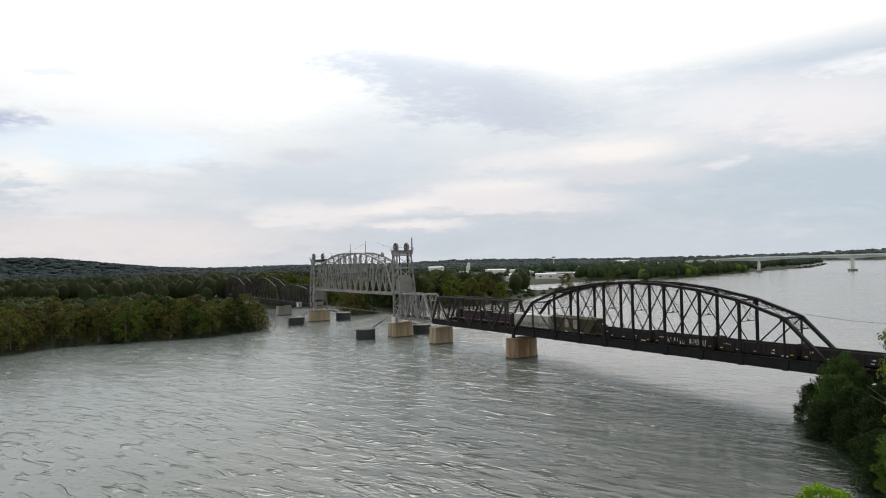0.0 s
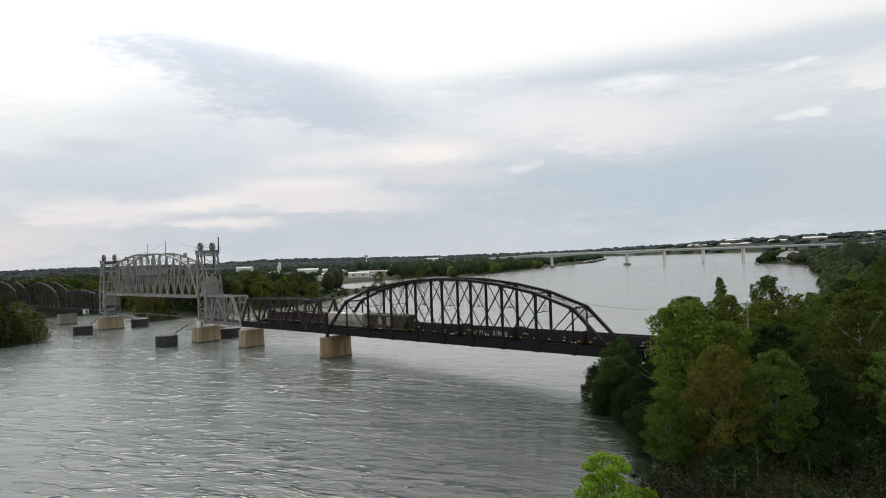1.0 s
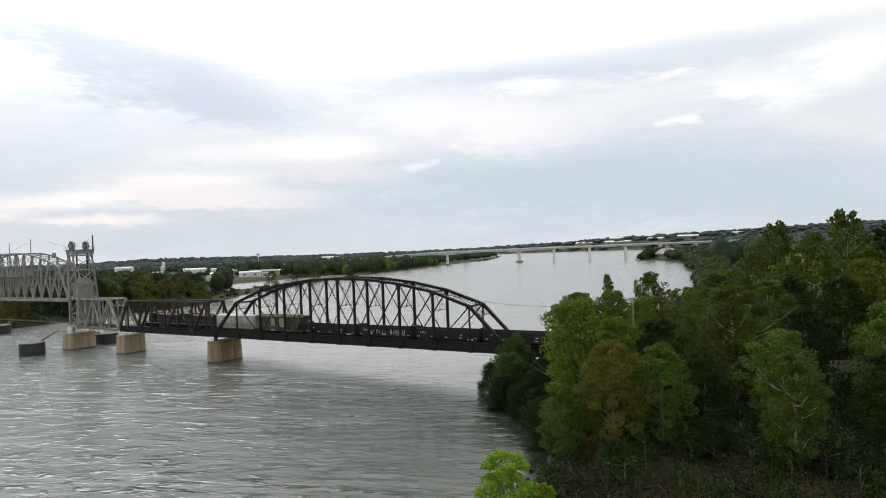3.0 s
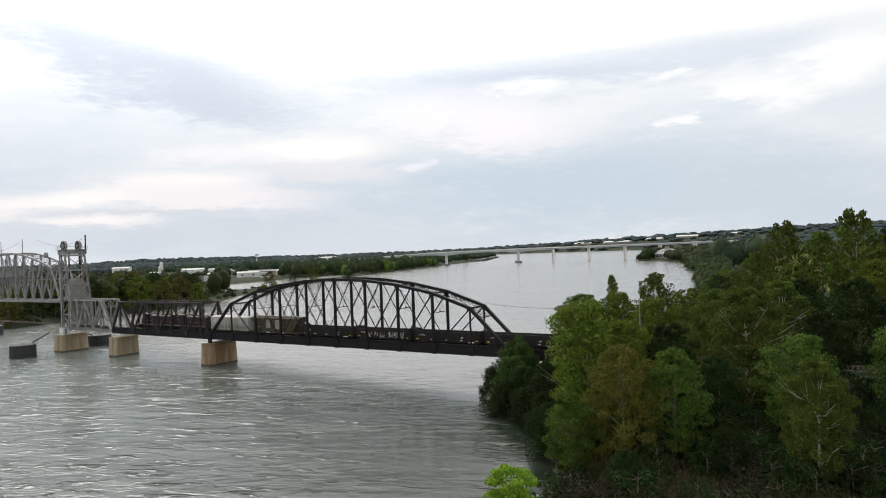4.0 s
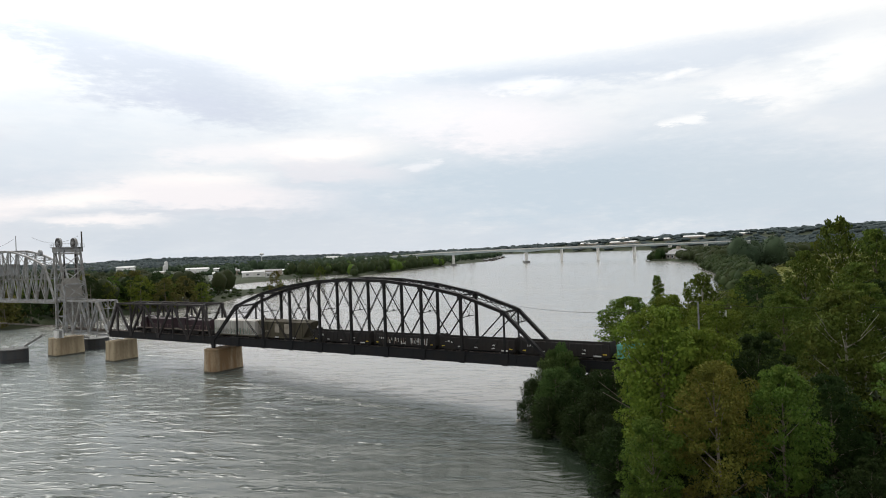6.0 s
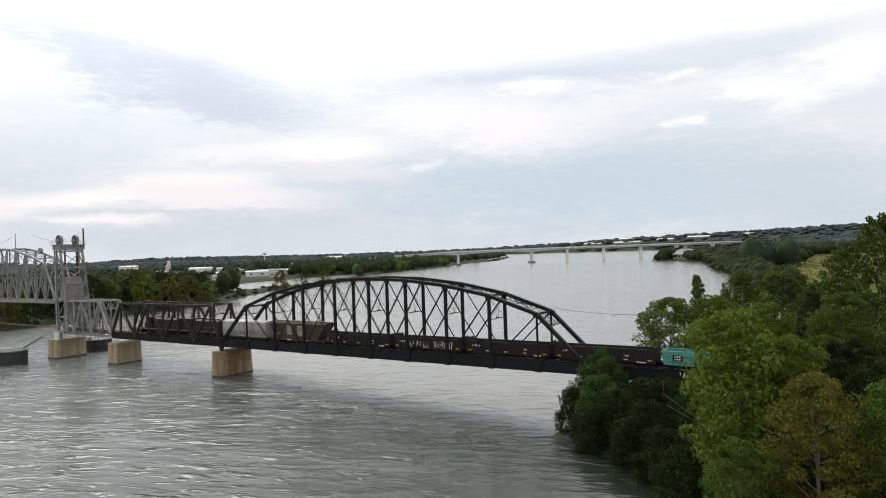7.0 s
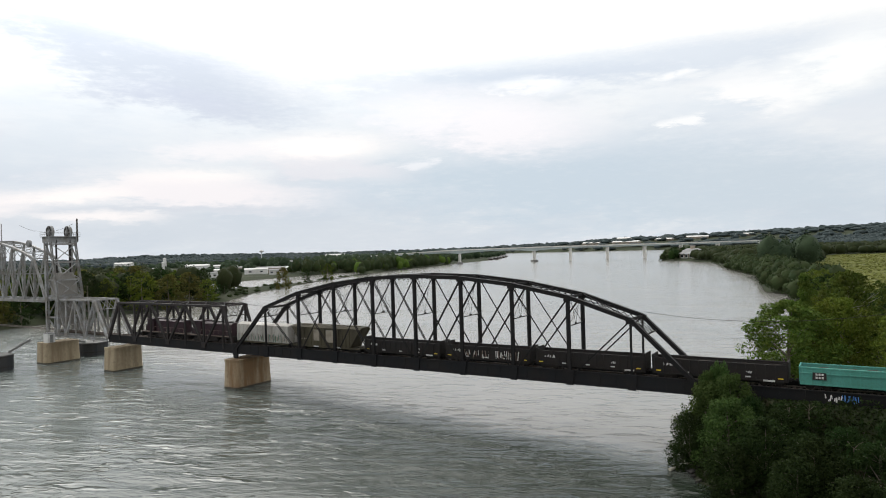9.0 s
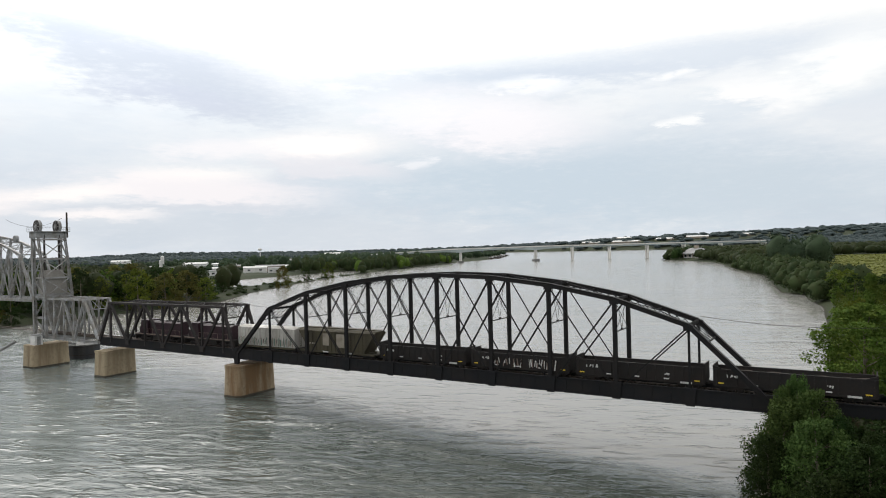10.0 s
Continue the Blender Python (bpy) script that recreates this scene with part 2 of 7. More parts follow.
def water_mat():
    """River water: a wind-ruffled, glossy surface with low crested waves in drifting patches over silty water."""
    m, t, b = base_mat("river_water", 0.26, 0.0, 0.5)
    b.inputs["IOR"].default_value = 1.38
    co = t.nodes.new("ShaderNodeTexCoord").outputs["Object"]

    def along(angle, stretch):
        mp = t.nodes.new("ShaderNodeMapping")
        mp.vector_type = "TEXTURE"
        mp.inputs["Rotation"].default_value = (0, 0, radians(angle))
        mp.inputs["Scale"].default_value = (stretch, 1.0, 1.0)
        t.links.new(co, mp.inputs[0])
        return mp.outputs[0]

    def band(vec, scale, detail, rough, warp):
        n = t.nodes.new("ShaderNodeTexNoise")
        n.inputs["Scale"].default_value, n.inputs["Detail"].default_value, n.inputs["Roughness"].default_value = scale, detail, rough
        n.inputs["Distortion"].default_value = warp
        t.links.new(vec, n.inputs["Vector"])
        return n.outputs[0]

    crest, cross, broad = along(22, 2.6), along(-12, 2.4), along(24, 3.0)
    patch = band(broad, 0.022, 4.0, 0.6, 0.4)
    fetch = band(along(18, 5.0), 0.05, 3.0, 0.55, 0.6)
    sep = t.nodes.new("ShaderNodeSeparateXYZ")
    t.links.new(co, sep.inputs[0])
    # the current seam trailing from the pier to the bank: choppier on it, livelier on its near side
    off = math_node(t, "ADD", sep.outputs[1], math_node(t, "ADD", math_node(t, "MULTIPLY", sep.outputs[0], 0.18), -2.0))
    off = math_node(t, "ADD", off, math_node(t, "MULTIPLY", math_node(t, "SUBTRACT", fetch, 0.5), 14.0))
    near = math_node(t, "MULTIPLY", math_node(t, "ADD", math_node(t, "DIVIDE", off, -10.0), 0.8), 1.0, True)
    seam = math_node(t, "EXPONENT", math_node(t, "MULTIPLY", math_node(t, "POWER", math_node(t, "DIVIDE", off, 5.0), 2.0), -1.0))
    reach = ramp(t, math_node(t, "DIVIDE", math_node(t, "ADD", sep.outputs[0], 60.0), 160.0), [(0.30, 0.0), (0.45, 1.0), (0.90, 1.0), (1.0, 0.0)])
    seam = math_node(t, "MULTIPLY", seam, reach)
    # sheltered water between the seam and near bank; trees' dark reflection painted in
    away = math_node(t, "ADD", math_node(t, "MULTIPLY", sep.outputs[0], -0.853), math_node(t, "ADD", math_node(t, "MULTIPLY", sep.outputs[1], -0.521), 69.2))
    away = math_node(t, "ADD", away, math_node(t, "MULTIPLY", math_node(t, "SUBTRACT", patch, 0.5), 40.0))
    bank_reflection = math_node(t, "MULTIPLY", ramp(t, math_node(t, "DIVIDE", away, 100.0), [(0.15, 1.0), (0.50, 0.75), (1.0, 0.0)]), near)
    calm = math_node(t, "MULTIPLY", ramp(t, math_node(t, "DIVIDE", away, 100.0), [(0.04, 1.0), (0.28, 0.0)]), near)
    ruffle = math_node(t, "MULTIPLY", ramp(t, patch, [(0.36, 0.55), (0.64, 1.1)]), ramp(t, fetch, [(0.35, 0.6), (0.65, 1.2)]))
    ruffle = math_node(t, "MULTIPLY", ruffle, math_node(t, "ADD", math_node(t, "MULTIPLY", near, 0.15), 0.8))
    ruffle = math_node(t, "ADD", ruffle, math_node(t, "MULTIPLY", seam, 3.2))
    ruffle = math_node(t, "MULTIPLY", ruffle, math_node(t, "SUBTRACT", 1.0, math_node(t, "MULTIPLY", calm, 0.4)))
    h = math_node(t, "MULTIPLY", band(crest, 0.16, 2.0, 0.5, 0.3), 0.55)
    h = math_node(t, "ADD", h, math_node(t, "MULTIPLY", band(crest, 0.50, 3.0, 0.55, 0.6), 0.34))
    h = math_node(t, "ADD", h, math_node(t, "MULTIPLY", band(cross, 0.8, 2.0, 0.5, 0.5), 0.14))
    h = math_node(t, "ADD", h, math_node(t, "MULTIPLY", band(crest, 1.9, 2.0, 0.5, 0.3), 0.10))
    # scattered sharp wavelets
    wavelet = ramp(t, band(along(20, 3.4), 0.55, 2.0, 0.5, 0.8), [(0.56, 0.0), (0.72, 1.0)])
    h = math_node(t, "ADD", h, math_node(t, "MULTIPLY", wavelet, 0.48))
    bm = t.nodes.new("ShaderNodeBump")
    bm.inputs["Distance"].default_value = WAVES
    bm.inputs["Strength"].default_value = 1.0
    t.links.new(math_node(t, "MULTIPLY", h, ruffle), bm.inputs["Height"])
    t.links.new(bm.outputs[0], b.inputs["Normal"])
    t.links.new(math_node(t, "ADD", math_node(t, "MULTIPLY", near, 0.03), 0.16), b.inputs["Roughness"])
    # silt colour, paler beyond the seam to stand in for reflected sky
    silt_reflection = mix_rgb(t, ramp(t, patch, [(0.35, 0.0), (0.65, 1.0)]), (0.195, 0.194, 0.178), (0.235, 0.230, 0.210))
    silt_reflection = mix_rgb(t, math_node(t, "MULTIPLY", near, 0.85), silt_reflection, (0.104, 0.128, 0.122))
    # near-black base colour imitates the bank trees mirrored in the water
    silt_reflection = mix_rgb(t, bank_reflection, silt_reflection, (0.016, 0.024, 0.015))
    t.links.new(silt_reflection, b.inputs["Base Color"])
    return m


WAVES = 0.62


def ground_mat():
    m, t, b = base_mat("bank_ground", 0.95, 0.0, 0.2)
    co = t.nodes.new("ShaderNodeTexCoord").outputs["Object"]
    sep = t.nodes.new("ShaderNodeSeparateXYZ")
    t.links.new(co, sep.inputs[0])
    big = noise_tex(t, co, 0.02, 5.0)
    mid = noise_tex(t, co, 0.25, 5.0)
    fine = noise_tex(t, co, 2.5, 6.0)
    col = mix_rgb(t, ramp(t, big, [(0.38, 0.0), (0.62, 1.0)]), (0.022, 0.034, 0.015), (0.036, 0.046, 0.020))
    col = mix_rgb(t, ramp(t, mid, [(0.5, 0.0), (0.7, 0.7)]), col, (0.032, 0.030, 0.018))
    col = mix_rgb(t, ramp(t, fine, [(0.45, 0.0), (0.75, 0.6)]), col, (0.016, 0.020, 0.010))
    mud = ramp(t, math_node(t, "ADD", sep.outputs[2], math_node(t, "MULTIPLY", mid, 1.2)), [(0.55, 1.0), (1.0, 0.0)])
    col = mix_rgb(t, mud, col, (0.024, 0.021, 0.015))
    t.links.new(col, b.inputs["Base Color"])
    bm = t.nodes.new("ShaderNodeBump")
    bm.inputs["Strength"].default_value = 0.6
    bm.inputs["Distance"].default_value = 0.3
    t.links.new(fine, bm.inputs["Height"])
    t.links.new(bm.outputs[0], b.inputs["Normal"])
    return m


WATER, GROUND = water_mat(), ground_mat()
DARK = worn("black_bridge_paint", (0.011, 0.0112, 0.0125), (0.015, 0.0138, 0.0135), (0.020, 0.0165, 0.014), 0.4, 6.0, 0.7, 0.0, 0.2, 0.45, False, 0.2)
GIRD = worn("sooty_girder_paint", (0.011, 0.012, 0.014), (0.016, 0.015, 0.015), (0.018, 0.0155, 0.0145), 0.3, 5.0, 0.75, 0.0, 0.2, 0.45, False, 0.15)
BROWN = worn("rust_brown_paint", (0.014, 0.0115, 0.0115), (0.022, 0.0155, 0.014), (0.011, 0.010, 0.010), 0.4, 6.0, 0.75)
GREY = worn("aluminium_grey_paint", (0.33, 0.345, 0.36), (0.19, 0.18, 0.165), (0.12, 0.09, 0.07), 0.5, 3.0, 0.6, 0.1, 0.15, 0.7)
GREYD = worn("weathered_grey_paint", (0.26, 0.27, 0.275), (0.17, 0.16, 0.145), (0.12, 0.10, 0.085), 0.5, 5.0, 0.65, 0.1, 0.15)
COUNTER = worn("counterweight_concrete", (0.26, 0.25, 0.23), (0.19, 0.18, 0.16), (0.15, 0.14, 0.12), 0.25, 3.0, 0.9, 0.0, 0.3, 0.5, True)
PIER = worn("tan_pier_stone", (0.35, 0.29, 0.195), (0.20, 0.15, 0.095), (0.19, 0.15, 0.10), 0.45, 1.6, 0.92, 0.0, 0.4, 0.55, True)
PIERA = worn("rust_stained_pier_stone", (0.31, 0.255, 0.175), (0.155, 0.095, 0.048), (0.12, 0.09, 0.055), 0.5, 1.4, 0.92, 0.0, 0.4, 0.75, True)
STAIN = worn("lime_streaks", (0.72, 0.70, 0.66), (0.52, 0.48, 0.42), (0.42, 0.37, 0.30), 1.0, 4.0, 0.9, 0.0, 0.3, 0.5, True)
TIDE = worn("wet_stone", (0.055, 0.045, 0.030), (0.040, 0.034, 0.024), (0.07, 0.055, 0.036), 0.6, 3.0, 0.5)
FENDER = worn("dark_fender_timber", (0.030, 0.033, 0.038), (0.045, 0.044, 0.044), (0.020, 0.021, 0.024), 0.5, 4.0, 0.8, 0.0, 0.3, 0.5, True)
CAP = worn("fender_deck_concrete", (0.17, 0.17, 0.165), (0.12, 0.12, 0.115), (0.09, 0.09, 0.085), 0.6, 4.0, 0.9)
BARK = worn("tree_bark", (0.12, 0.10, 0.075), (0.20, 0.18, 0.15), (0.06, 0.05, 0.038), 0.8, 6.0, 0.95, 0.0, 0.6, 0.5, True)
PALEBARK = worn("pale_bark", (0.42, 0.40, 0.34), (0.22, 0.19, 0.14), (0.50, 0.48, 0.43), 0.9, 5.0, 0.9)
CONC = worn("highway_concrete", (0.66, 0.65, 0.62), (0.56, 0.55, 0.53), (0.48, 0.47, 0.45), 0.05, 0.6, 0.9)
STEELBLUE = worn("highway_girder_paint", (0.40, 0.46, 0.47), (0.34, 0.39, 0.40), (0.30, 0.33, 0.34), 0.05, 0.6, 0.7)
MAROON = worn("maroon_locomotive_paint", (0.022, 0.0065, 0.012), (0.016, 0.006, 0.009), (0.011, 0.006, 0.007), 0.5, 5.0, 0.55)
CREAM = worn("cream_stripe_paint", (0.22, 0.17, 0.14), (0.15, 0.11, 0.095), (0.10, 0.07, 0.06), 0.8, 6.0, 0.6)
WHITECAR = worn("dirty_white_car_paint", (0.52, 0.51, 0.48), (0.36, 0.34, 0.31), (0.26, 0.24, 0.20), 0.5, 4.0, 0.7, 0.0, 0.15, 0.5, True)
HOPPER = worn("drab_hopper_paint", (0.066, 0.058, 0.036), (0.042, 0.036, 0.024), (0.090, 0.078, 0.052), 0.4, 4.0, 0.8, 0.0, 0.2, 0.5, True)
PATCH = worn("pale_repaint_patch", (0.30, 0.27, 0.22), (0.20, 0.17, 0.13), (0.24, 0.21, 0.17), 0.7, 5.0, 0.8)
GONDOLA = worn("black_gondola_paint", (0.012, 0.0112, 0.011), (0.018, 0.0145, 0.013), (0.024, 0.018, 0.015), 0.4, 4.0, 0.8, 0.0, 0.2, 0.5)
TEAL = worn("faded_teal_car_paint", (0.07, 0.27, 0.22), (0.09, 0.32, 0.27), (0.08, 0.17, 0.14), 0.4, 4.0, 0.75, 0.0, 0.15, 0.5, True)
SCRAP = worn("rusty_scrap_load", (0.040, 0.026, 0.020), (0.026, 0.019, 0.016), (0.055, 0.034, 0.025), 0.8, 4.0, 0.95, 0.0, 0.8)
BLACK = worn("black_running_gear", (0.018, 0.017, 0.017), (0.030, 0.024, 0.020), (0.04, 0.03, 0.024), 0.8, 6.0, 0.75)
STEEL = worn("worn_rail_steel", (0.14, 0.115, 0.10), (0.09, 0.06, 0.045), (0.2, 0.18, 0.17), 0.8, 6.0, 0.5, 0.6)
TIMBER = worn("creosoted_timber", (0.045, 0.036, 0.028), (0.070, 0.056, 0.044), (0.025, 0.021, 0.018), 0.8, 5.0, 0.9)
YELLOW = worn("reflector_yellow", (0.75, 0.55, 0.03), (0.60, 0.42, 0.03), (0.45, 0.32, 0.05), 2.0, 9.0, 0.5)
PALE = worn("graffiti_white", (0.62, 0.62, 0.60), (0.45, 0.45, 0.44), (0.32, 0.31, 0.30), 2.0, 8.0, 0.7)
BLUEG = worn("graffiti_blue", (0.06, 0.20, 0.55), (0.10, 0.30, 0.62), (0.04, 0.10, 0.32), 2.0, 8.0, 0.7)
GREENG = worn("graffiti_green", (0.03, 0.11, 0.08), (0.05, 0.16, 0.12), (0.02, 0.06, 0.05), 2.0, 8.0, 0.7)
WHITE = worn("white_metal_cladding", (0.62, 0.62, 0.61), (0.52, 0.52, 0.50), (0.42, 0.41, 0.40), 0.05, 0.8, 0.7)
ROOFG = worn("grey_roofing", (0.22, 0.22, 0.22), (0.30, 0.30, 0.30), (0.16, 0.155, 0.15), 0.05, 0.8, 0.85)
TANW = worn("tan_building_wall", (0.30, 0.26, 0.21), (0.24, 0.20, 0.16), (0.20, 0.17, 0.14), 0.05, 0.8, 0.9)
GLASSD = worn("dark_window", (0.03, 0.035, 0.04), (0.04, 0.045, 0.05), (0.05, 0.055, 0.06), 0.3, 2.0, 0.25)
ROCK = worn("dark_riprap", (0.036, 0.033, 0.030), (0.060, 0.055, 0.050), (0.022, 0.021, 0.020), 0.6, 4.0, 0.9, 0.0, 0.6, 0.5, False, 0.3, 0.4)
LEAF = leaf_mat("green_foliage", (0.048, 0.078, 0.013), (0.09, 0.126, 0.022), (0.088, 0.1, 0.018))
LEAFY = leaf_mat("yellowing_foliage", (0.074, 0.106, 0.014), (0.122, 0.152, 0.021), (0.105, 0.112, 0.018))
LEAFW = leaf_mat("muted_willow_foliage", (0.038, 0.068, 0.018), (0.068, 0.104, 0.027), (0.056, 0.082, 0.023))
LEAFM = leaf_mat("olive_bank_foliage", (0.072, 0.076, 0.020), (0.108, 0.104, 0.028), (0.106, 0.086, 0.026))
LEAFB = leaf_mat("bright_young_foliage", (0.16, 0.26, 0.024), (0.24, 0.34, 0.035), (0.19, 0.25, 0.024), 0.35)
LEAFD = leaf_mat("dark_foliage", (0.015, 0.031, 0.009), (0.029, 0.05, 0.012), (0.025, 0.037, 0.01))
LEAFO = leaf_mat("autumn_foliage", (0.088, 0.094, 0.018), (0.132, 0.13, 0.026), (0.128, 0.106, 0.022))
FARWOOD = leaf_mat("far_woods_foliage", (0.026, 0.04, 0.022), (0.044, 0.06, 0.032), (0.036, 0.048, 0.028), 0.2)
# foliage paled and blued to paint in distance haze
HAZEWOOD = leaf_mat("hazed_far_woods", (0.052, 0.072, 0.074), (0.074, 0.096, 0.096), (0.066, 0.086, 0.086), 0.2)
# bluish air haze over the hills is put into this base colour
HILLWOOD = leaf_mat("hazed_hill_woods", (0.016, 0.028, 0.03), (0.021, 0.035, 0.036), (0.019, 0.031, 0.031), 0.2)
MIDWOOD = leaf_mat("bank_woods_foliage", (0.024, 0.037, 0.014), (0.04, 0.054, 0.02), (0.042, 0.046, 0.019), 0.2)
GRASS = leaf_mat("meadow_grass", (0.15, 0.165, 0.045), (0.185, 0.195, 0.055), (0.15, 0.15, 0.045), 0.3)
LITTER = leaf_mat("weeds_and_litter", (0.016, 0.019, 0.009), (0.03, 0.029, 0.014), (0.026, 0.02, 0.011), 0.2)
STRAW = leaf_mat("dry_straw_grass", (0.11, 0.095, 0.05), (0.17, 0.14, 0.08), (0.08, 0.06, 0.035), 0.3)


# ---- mesh helpers ----
class Shape:
    """Collects boxes, beams, tubes and plates into one mesh."""

    def __init__(self):
        self.v, self.f = [], []

    def add(self, verts, faces):
        n = len(self.v)
        self.v += [tuple(p) for p in verts]
        self.f += [tuple(i + n for i in f) for f in faces]
        return self

    def box(self, x0, x1, y0, y1, z0, z1):
        p = [(x, y, z) for z in (z0, z1) for x, y in ((x0, y0), (x1, y0), (x1, y1), (x0, y1))]
        return self.add(p, [(3, 2, 1, 0), (4, 5, 6, 7), (0, 1, 5, 4), (1, 2, 6, 5), (2, 3, 7, 6), (3, 0, 4, 7)])

    def beam(self, p, q, w, h, ref=(0, 1, 0)):
        """A bar from p to q: w wide along ref, h deep across it."""
        p, q, ref = Vector(p), Vector(q), Vector(ref)
        d = (q - p).normalized()
        b = d.cross(ref)
        if b.length < 1e-4:
            b = d.cross(Vector((1, 0, 0)))
        b.normalize()
        a = b.cross(d)
        c = [a * (sx * w / 2) + b * (sy * h / 2) for sx, sy in ((-1, -1), (1, -1), (1, 1), (-1, 1))]
        return self.add([p + k for k in c] + [q + k for k in c], [(3, 2, 1, 0), (4, 5, 6, 7), (0, 1, 5, 4), (1, 2, 6, 5), (2, 3, 7, 6), (3, 0, 4, 7)])

    def tube(self, p, q, r0, r1=None, n=8, caps=True):
        r1 = r0 if r1 is None else r1
        p, q = Vector(p), Vector(q)
        d = (q - p).normalized()
        a = d.orthogonal().normalized()
        b = d.cross(a)
        ring = [(math.cos(2 * math.pi * i / n), math.sin(2 * math.pi * i / n)) for i in range(n)]
        vs = [p + (a * x + b * y) * r0 for x, y in ring] + [q + (a * x + b * y) * r1 for x, y in ring]
        fs = [(i, (i + 1) % n, n + (i + 1) % n, n + i) for i in range(n)]
        if caps:
            fs += [tuple(range(n - 1, -1, -1)), tuple(range(n, 2 * n))]
        return self.add(vs, fs)

    def prism(self, outline, z0, z1, grow=0.0):
        """An upright prism over a plan outline (counter-clockwise); the foot is larger by the factor 1 + grow."""
        n = len(outline)
        cx, cy = sum(p[0] for p in outline) / n, sum(p[1] for p in outline) / n
        g = 1 + grow
        vs = [(cx + (x - cx) * g, cy + (y - cy) * g, z0) for x, y in outline] + [(x, y, z1) for x, y in outline]
        return self.add(vs, [(i, (i + 1) % n, n + (i + 1) % n, n + i) for i in range(n)] + [tuple(range(n - 1, -1, -1)), tuple(range(n, 2 * n))])

    def laced(self, p, q, w, h, ref=(0, 1, 0), plate=0.07, step=None, bar=0.07):
        """Two side plates h deep, w apart along ref, tied by zigzag lacing bars on both faces."""
        p, q, ref = Vector(p), Vector(q), Vector(ref)
        d = (q - p)
        length = d.length
        d.normalize()
        b = d.cross(ref).normalized()
        a = b.cross(d)
        for s in (-1, 1):
            self.beam(p + a * (s * (w - plate) / 2), q + a * (s * (w - plate) / 2), plate, h, a)
        step = step or w * 1.1
        n = max(2, int(length / step))
        for face in (-1, 1):
            off = b * (face * (h / 2 - 0.02))
            for i in range(n):
                s = 1 if i % 2 else -1
                u0, u1 = p + d * (length * i / n), p + d * (length * (i + 1) / n)
                self.beam(u0 + a * (s * w * 0.42) + off, u1 - a * (s * w * 0.42) + off, bar, 0.02, a)
        return self

    def mesh(self, name, smooth=False):
        me = bpy.data.meshes.new(name)
        me.from_pydata(self.v, [], self.f)
        if smooth:
            me.polygons.foreach_set("use_smooth", [True] * len(me.polygons))
        me.update()
        return me


def part(name, shape, material, parent=None, label="", smooth=False):
    me = shape.mesh(name, smooth) if isinstance(shape, Shape) else shape
    if material and not me.materials:
        me.materials.append(material)
    ob = new(name, me)
    ob.parent = parent
    if label:
        ob["label"] = label
    return ob


def thing(name, at, label, category, group="", kind="", turn=0.0):
    ob = new(name)
    ob.matrix_basis = pose(*at, 0, 0, turn)
    ob.empty_display_size = 0.5
    return tagged(ob, label, category, group, kind)


def quads_mesh(name, verts, quads, materials, index=None, smooth=False):
    """A mesh from numpy arrays of corners (n, 3) and quads (m, 4)."""
    me = bpy.data.meshes.new(name)
    n, m = len(verts), len(quads)
    me.vertices.add(n)
    me.vertices.foreach_set("co", np.ascontiguousarray(verts, dtype=np.float32).ravel())
    me.loops.add(m * 4)
    me.loops.foreach_set("vertex_index", np.ascontiguousarray(quads, dtype=np.int32).ravel())
    me.polygons.add(m)
    me.polygons.foreach_set("loop_start", np.arange(0, m * 4, 4, dtype=np.int32))
    for mt in materials:
        me.materials.append(mt)
    if index is not None:
        me.polygons.foreach_set("material_index", np.ascontiguousarray(index, dtype=np.int32))
    if smooth:
        me.polygons.foreach_set("use_smooth", np.ones(m, dtype=bool))
    me.update(calc_edges=True)
    return me


# ---- the lie of the land ----
RIGHT_BANK = [(600, -700), (330, -420), (215, -200), (152, -116), (129, -84), (115.5, -67), (114, -55), (113, -41), (109, -33.5), (104.5, -25.5), (97, -17.5), (88.5, -12.5), (85.5, -6), (84.6, 1), (87, 15), (90, 60), (88.5, 120), (84.5, 200), (79.5, 224), (75, 258), (65, 269), (41, 430), (6, 545), (-44, 752), (-108, 872), (-138, 890), (-158, 988), (-130, 1060), (-60, 1300), (-150, 1900), (-500, 2500)]
LEFT_BANK = [(-1500, 2700), (-820, 1750), (-560, 1150), (-505, 925), (-470, 823), (-402, 579), (-332, 402), (-285, 300), (-240, 215), (-194, 154), (-177, 59), (-172, 30), (-187, 28), (-205, 44), (-240, 50), (-268, 50), (-270, 25), (-262, 0), (-330, -60), (-390, -110), (-460, -260), (-500, -700)]
RIVER = RIGHT_BANK + LEFT_BANK
ISLAND = [(-106, -150), (-108, -124), (-124, -106), (-122, -81), (-118, -57), (-130, -35), (-141, -26), (-158, -30), (-200, -70), (-250, -160), (-280, -420), (-130, -420)]
POND = [(-276, 232), (-303, 318), (-348, 425), (-420, 560), (-452, 540), (-436, 465), (-415, 334), (-380, 250), (-330, 205)]


def inside(px, py, poly):
    r = np.zeros(px.shape, bool)
    n = len(poly)
    for i in range(n):
        (x0, y0), (x1, y1) = poly[i], poly[(i + 1) % n]
        c = (y0 > py) != (y1 > py)
        r ^= c & (px < (x1 - x0) * (py - y0) / ((y1 - y0) or 1e-9) + x0)
    return r


def edge_distance(px, py, poly):
    d = np.full(px.shape, 1e9)
    n = len(poly)
    for i in range(n):
        (x0, y0), (x1, y1) = poly[i], poly[(i + 1) % n]
        ex, ey = x1 - x0, y1 - y0
        s = np.clip(((px - x0) * ex + (py - y0) * ey) / (ex * ex + ey * ey), 0, 1)
        d = np.minimum(d, np.hypot(px - x0 - s * ex, py - y0 - s * ey))
    return d


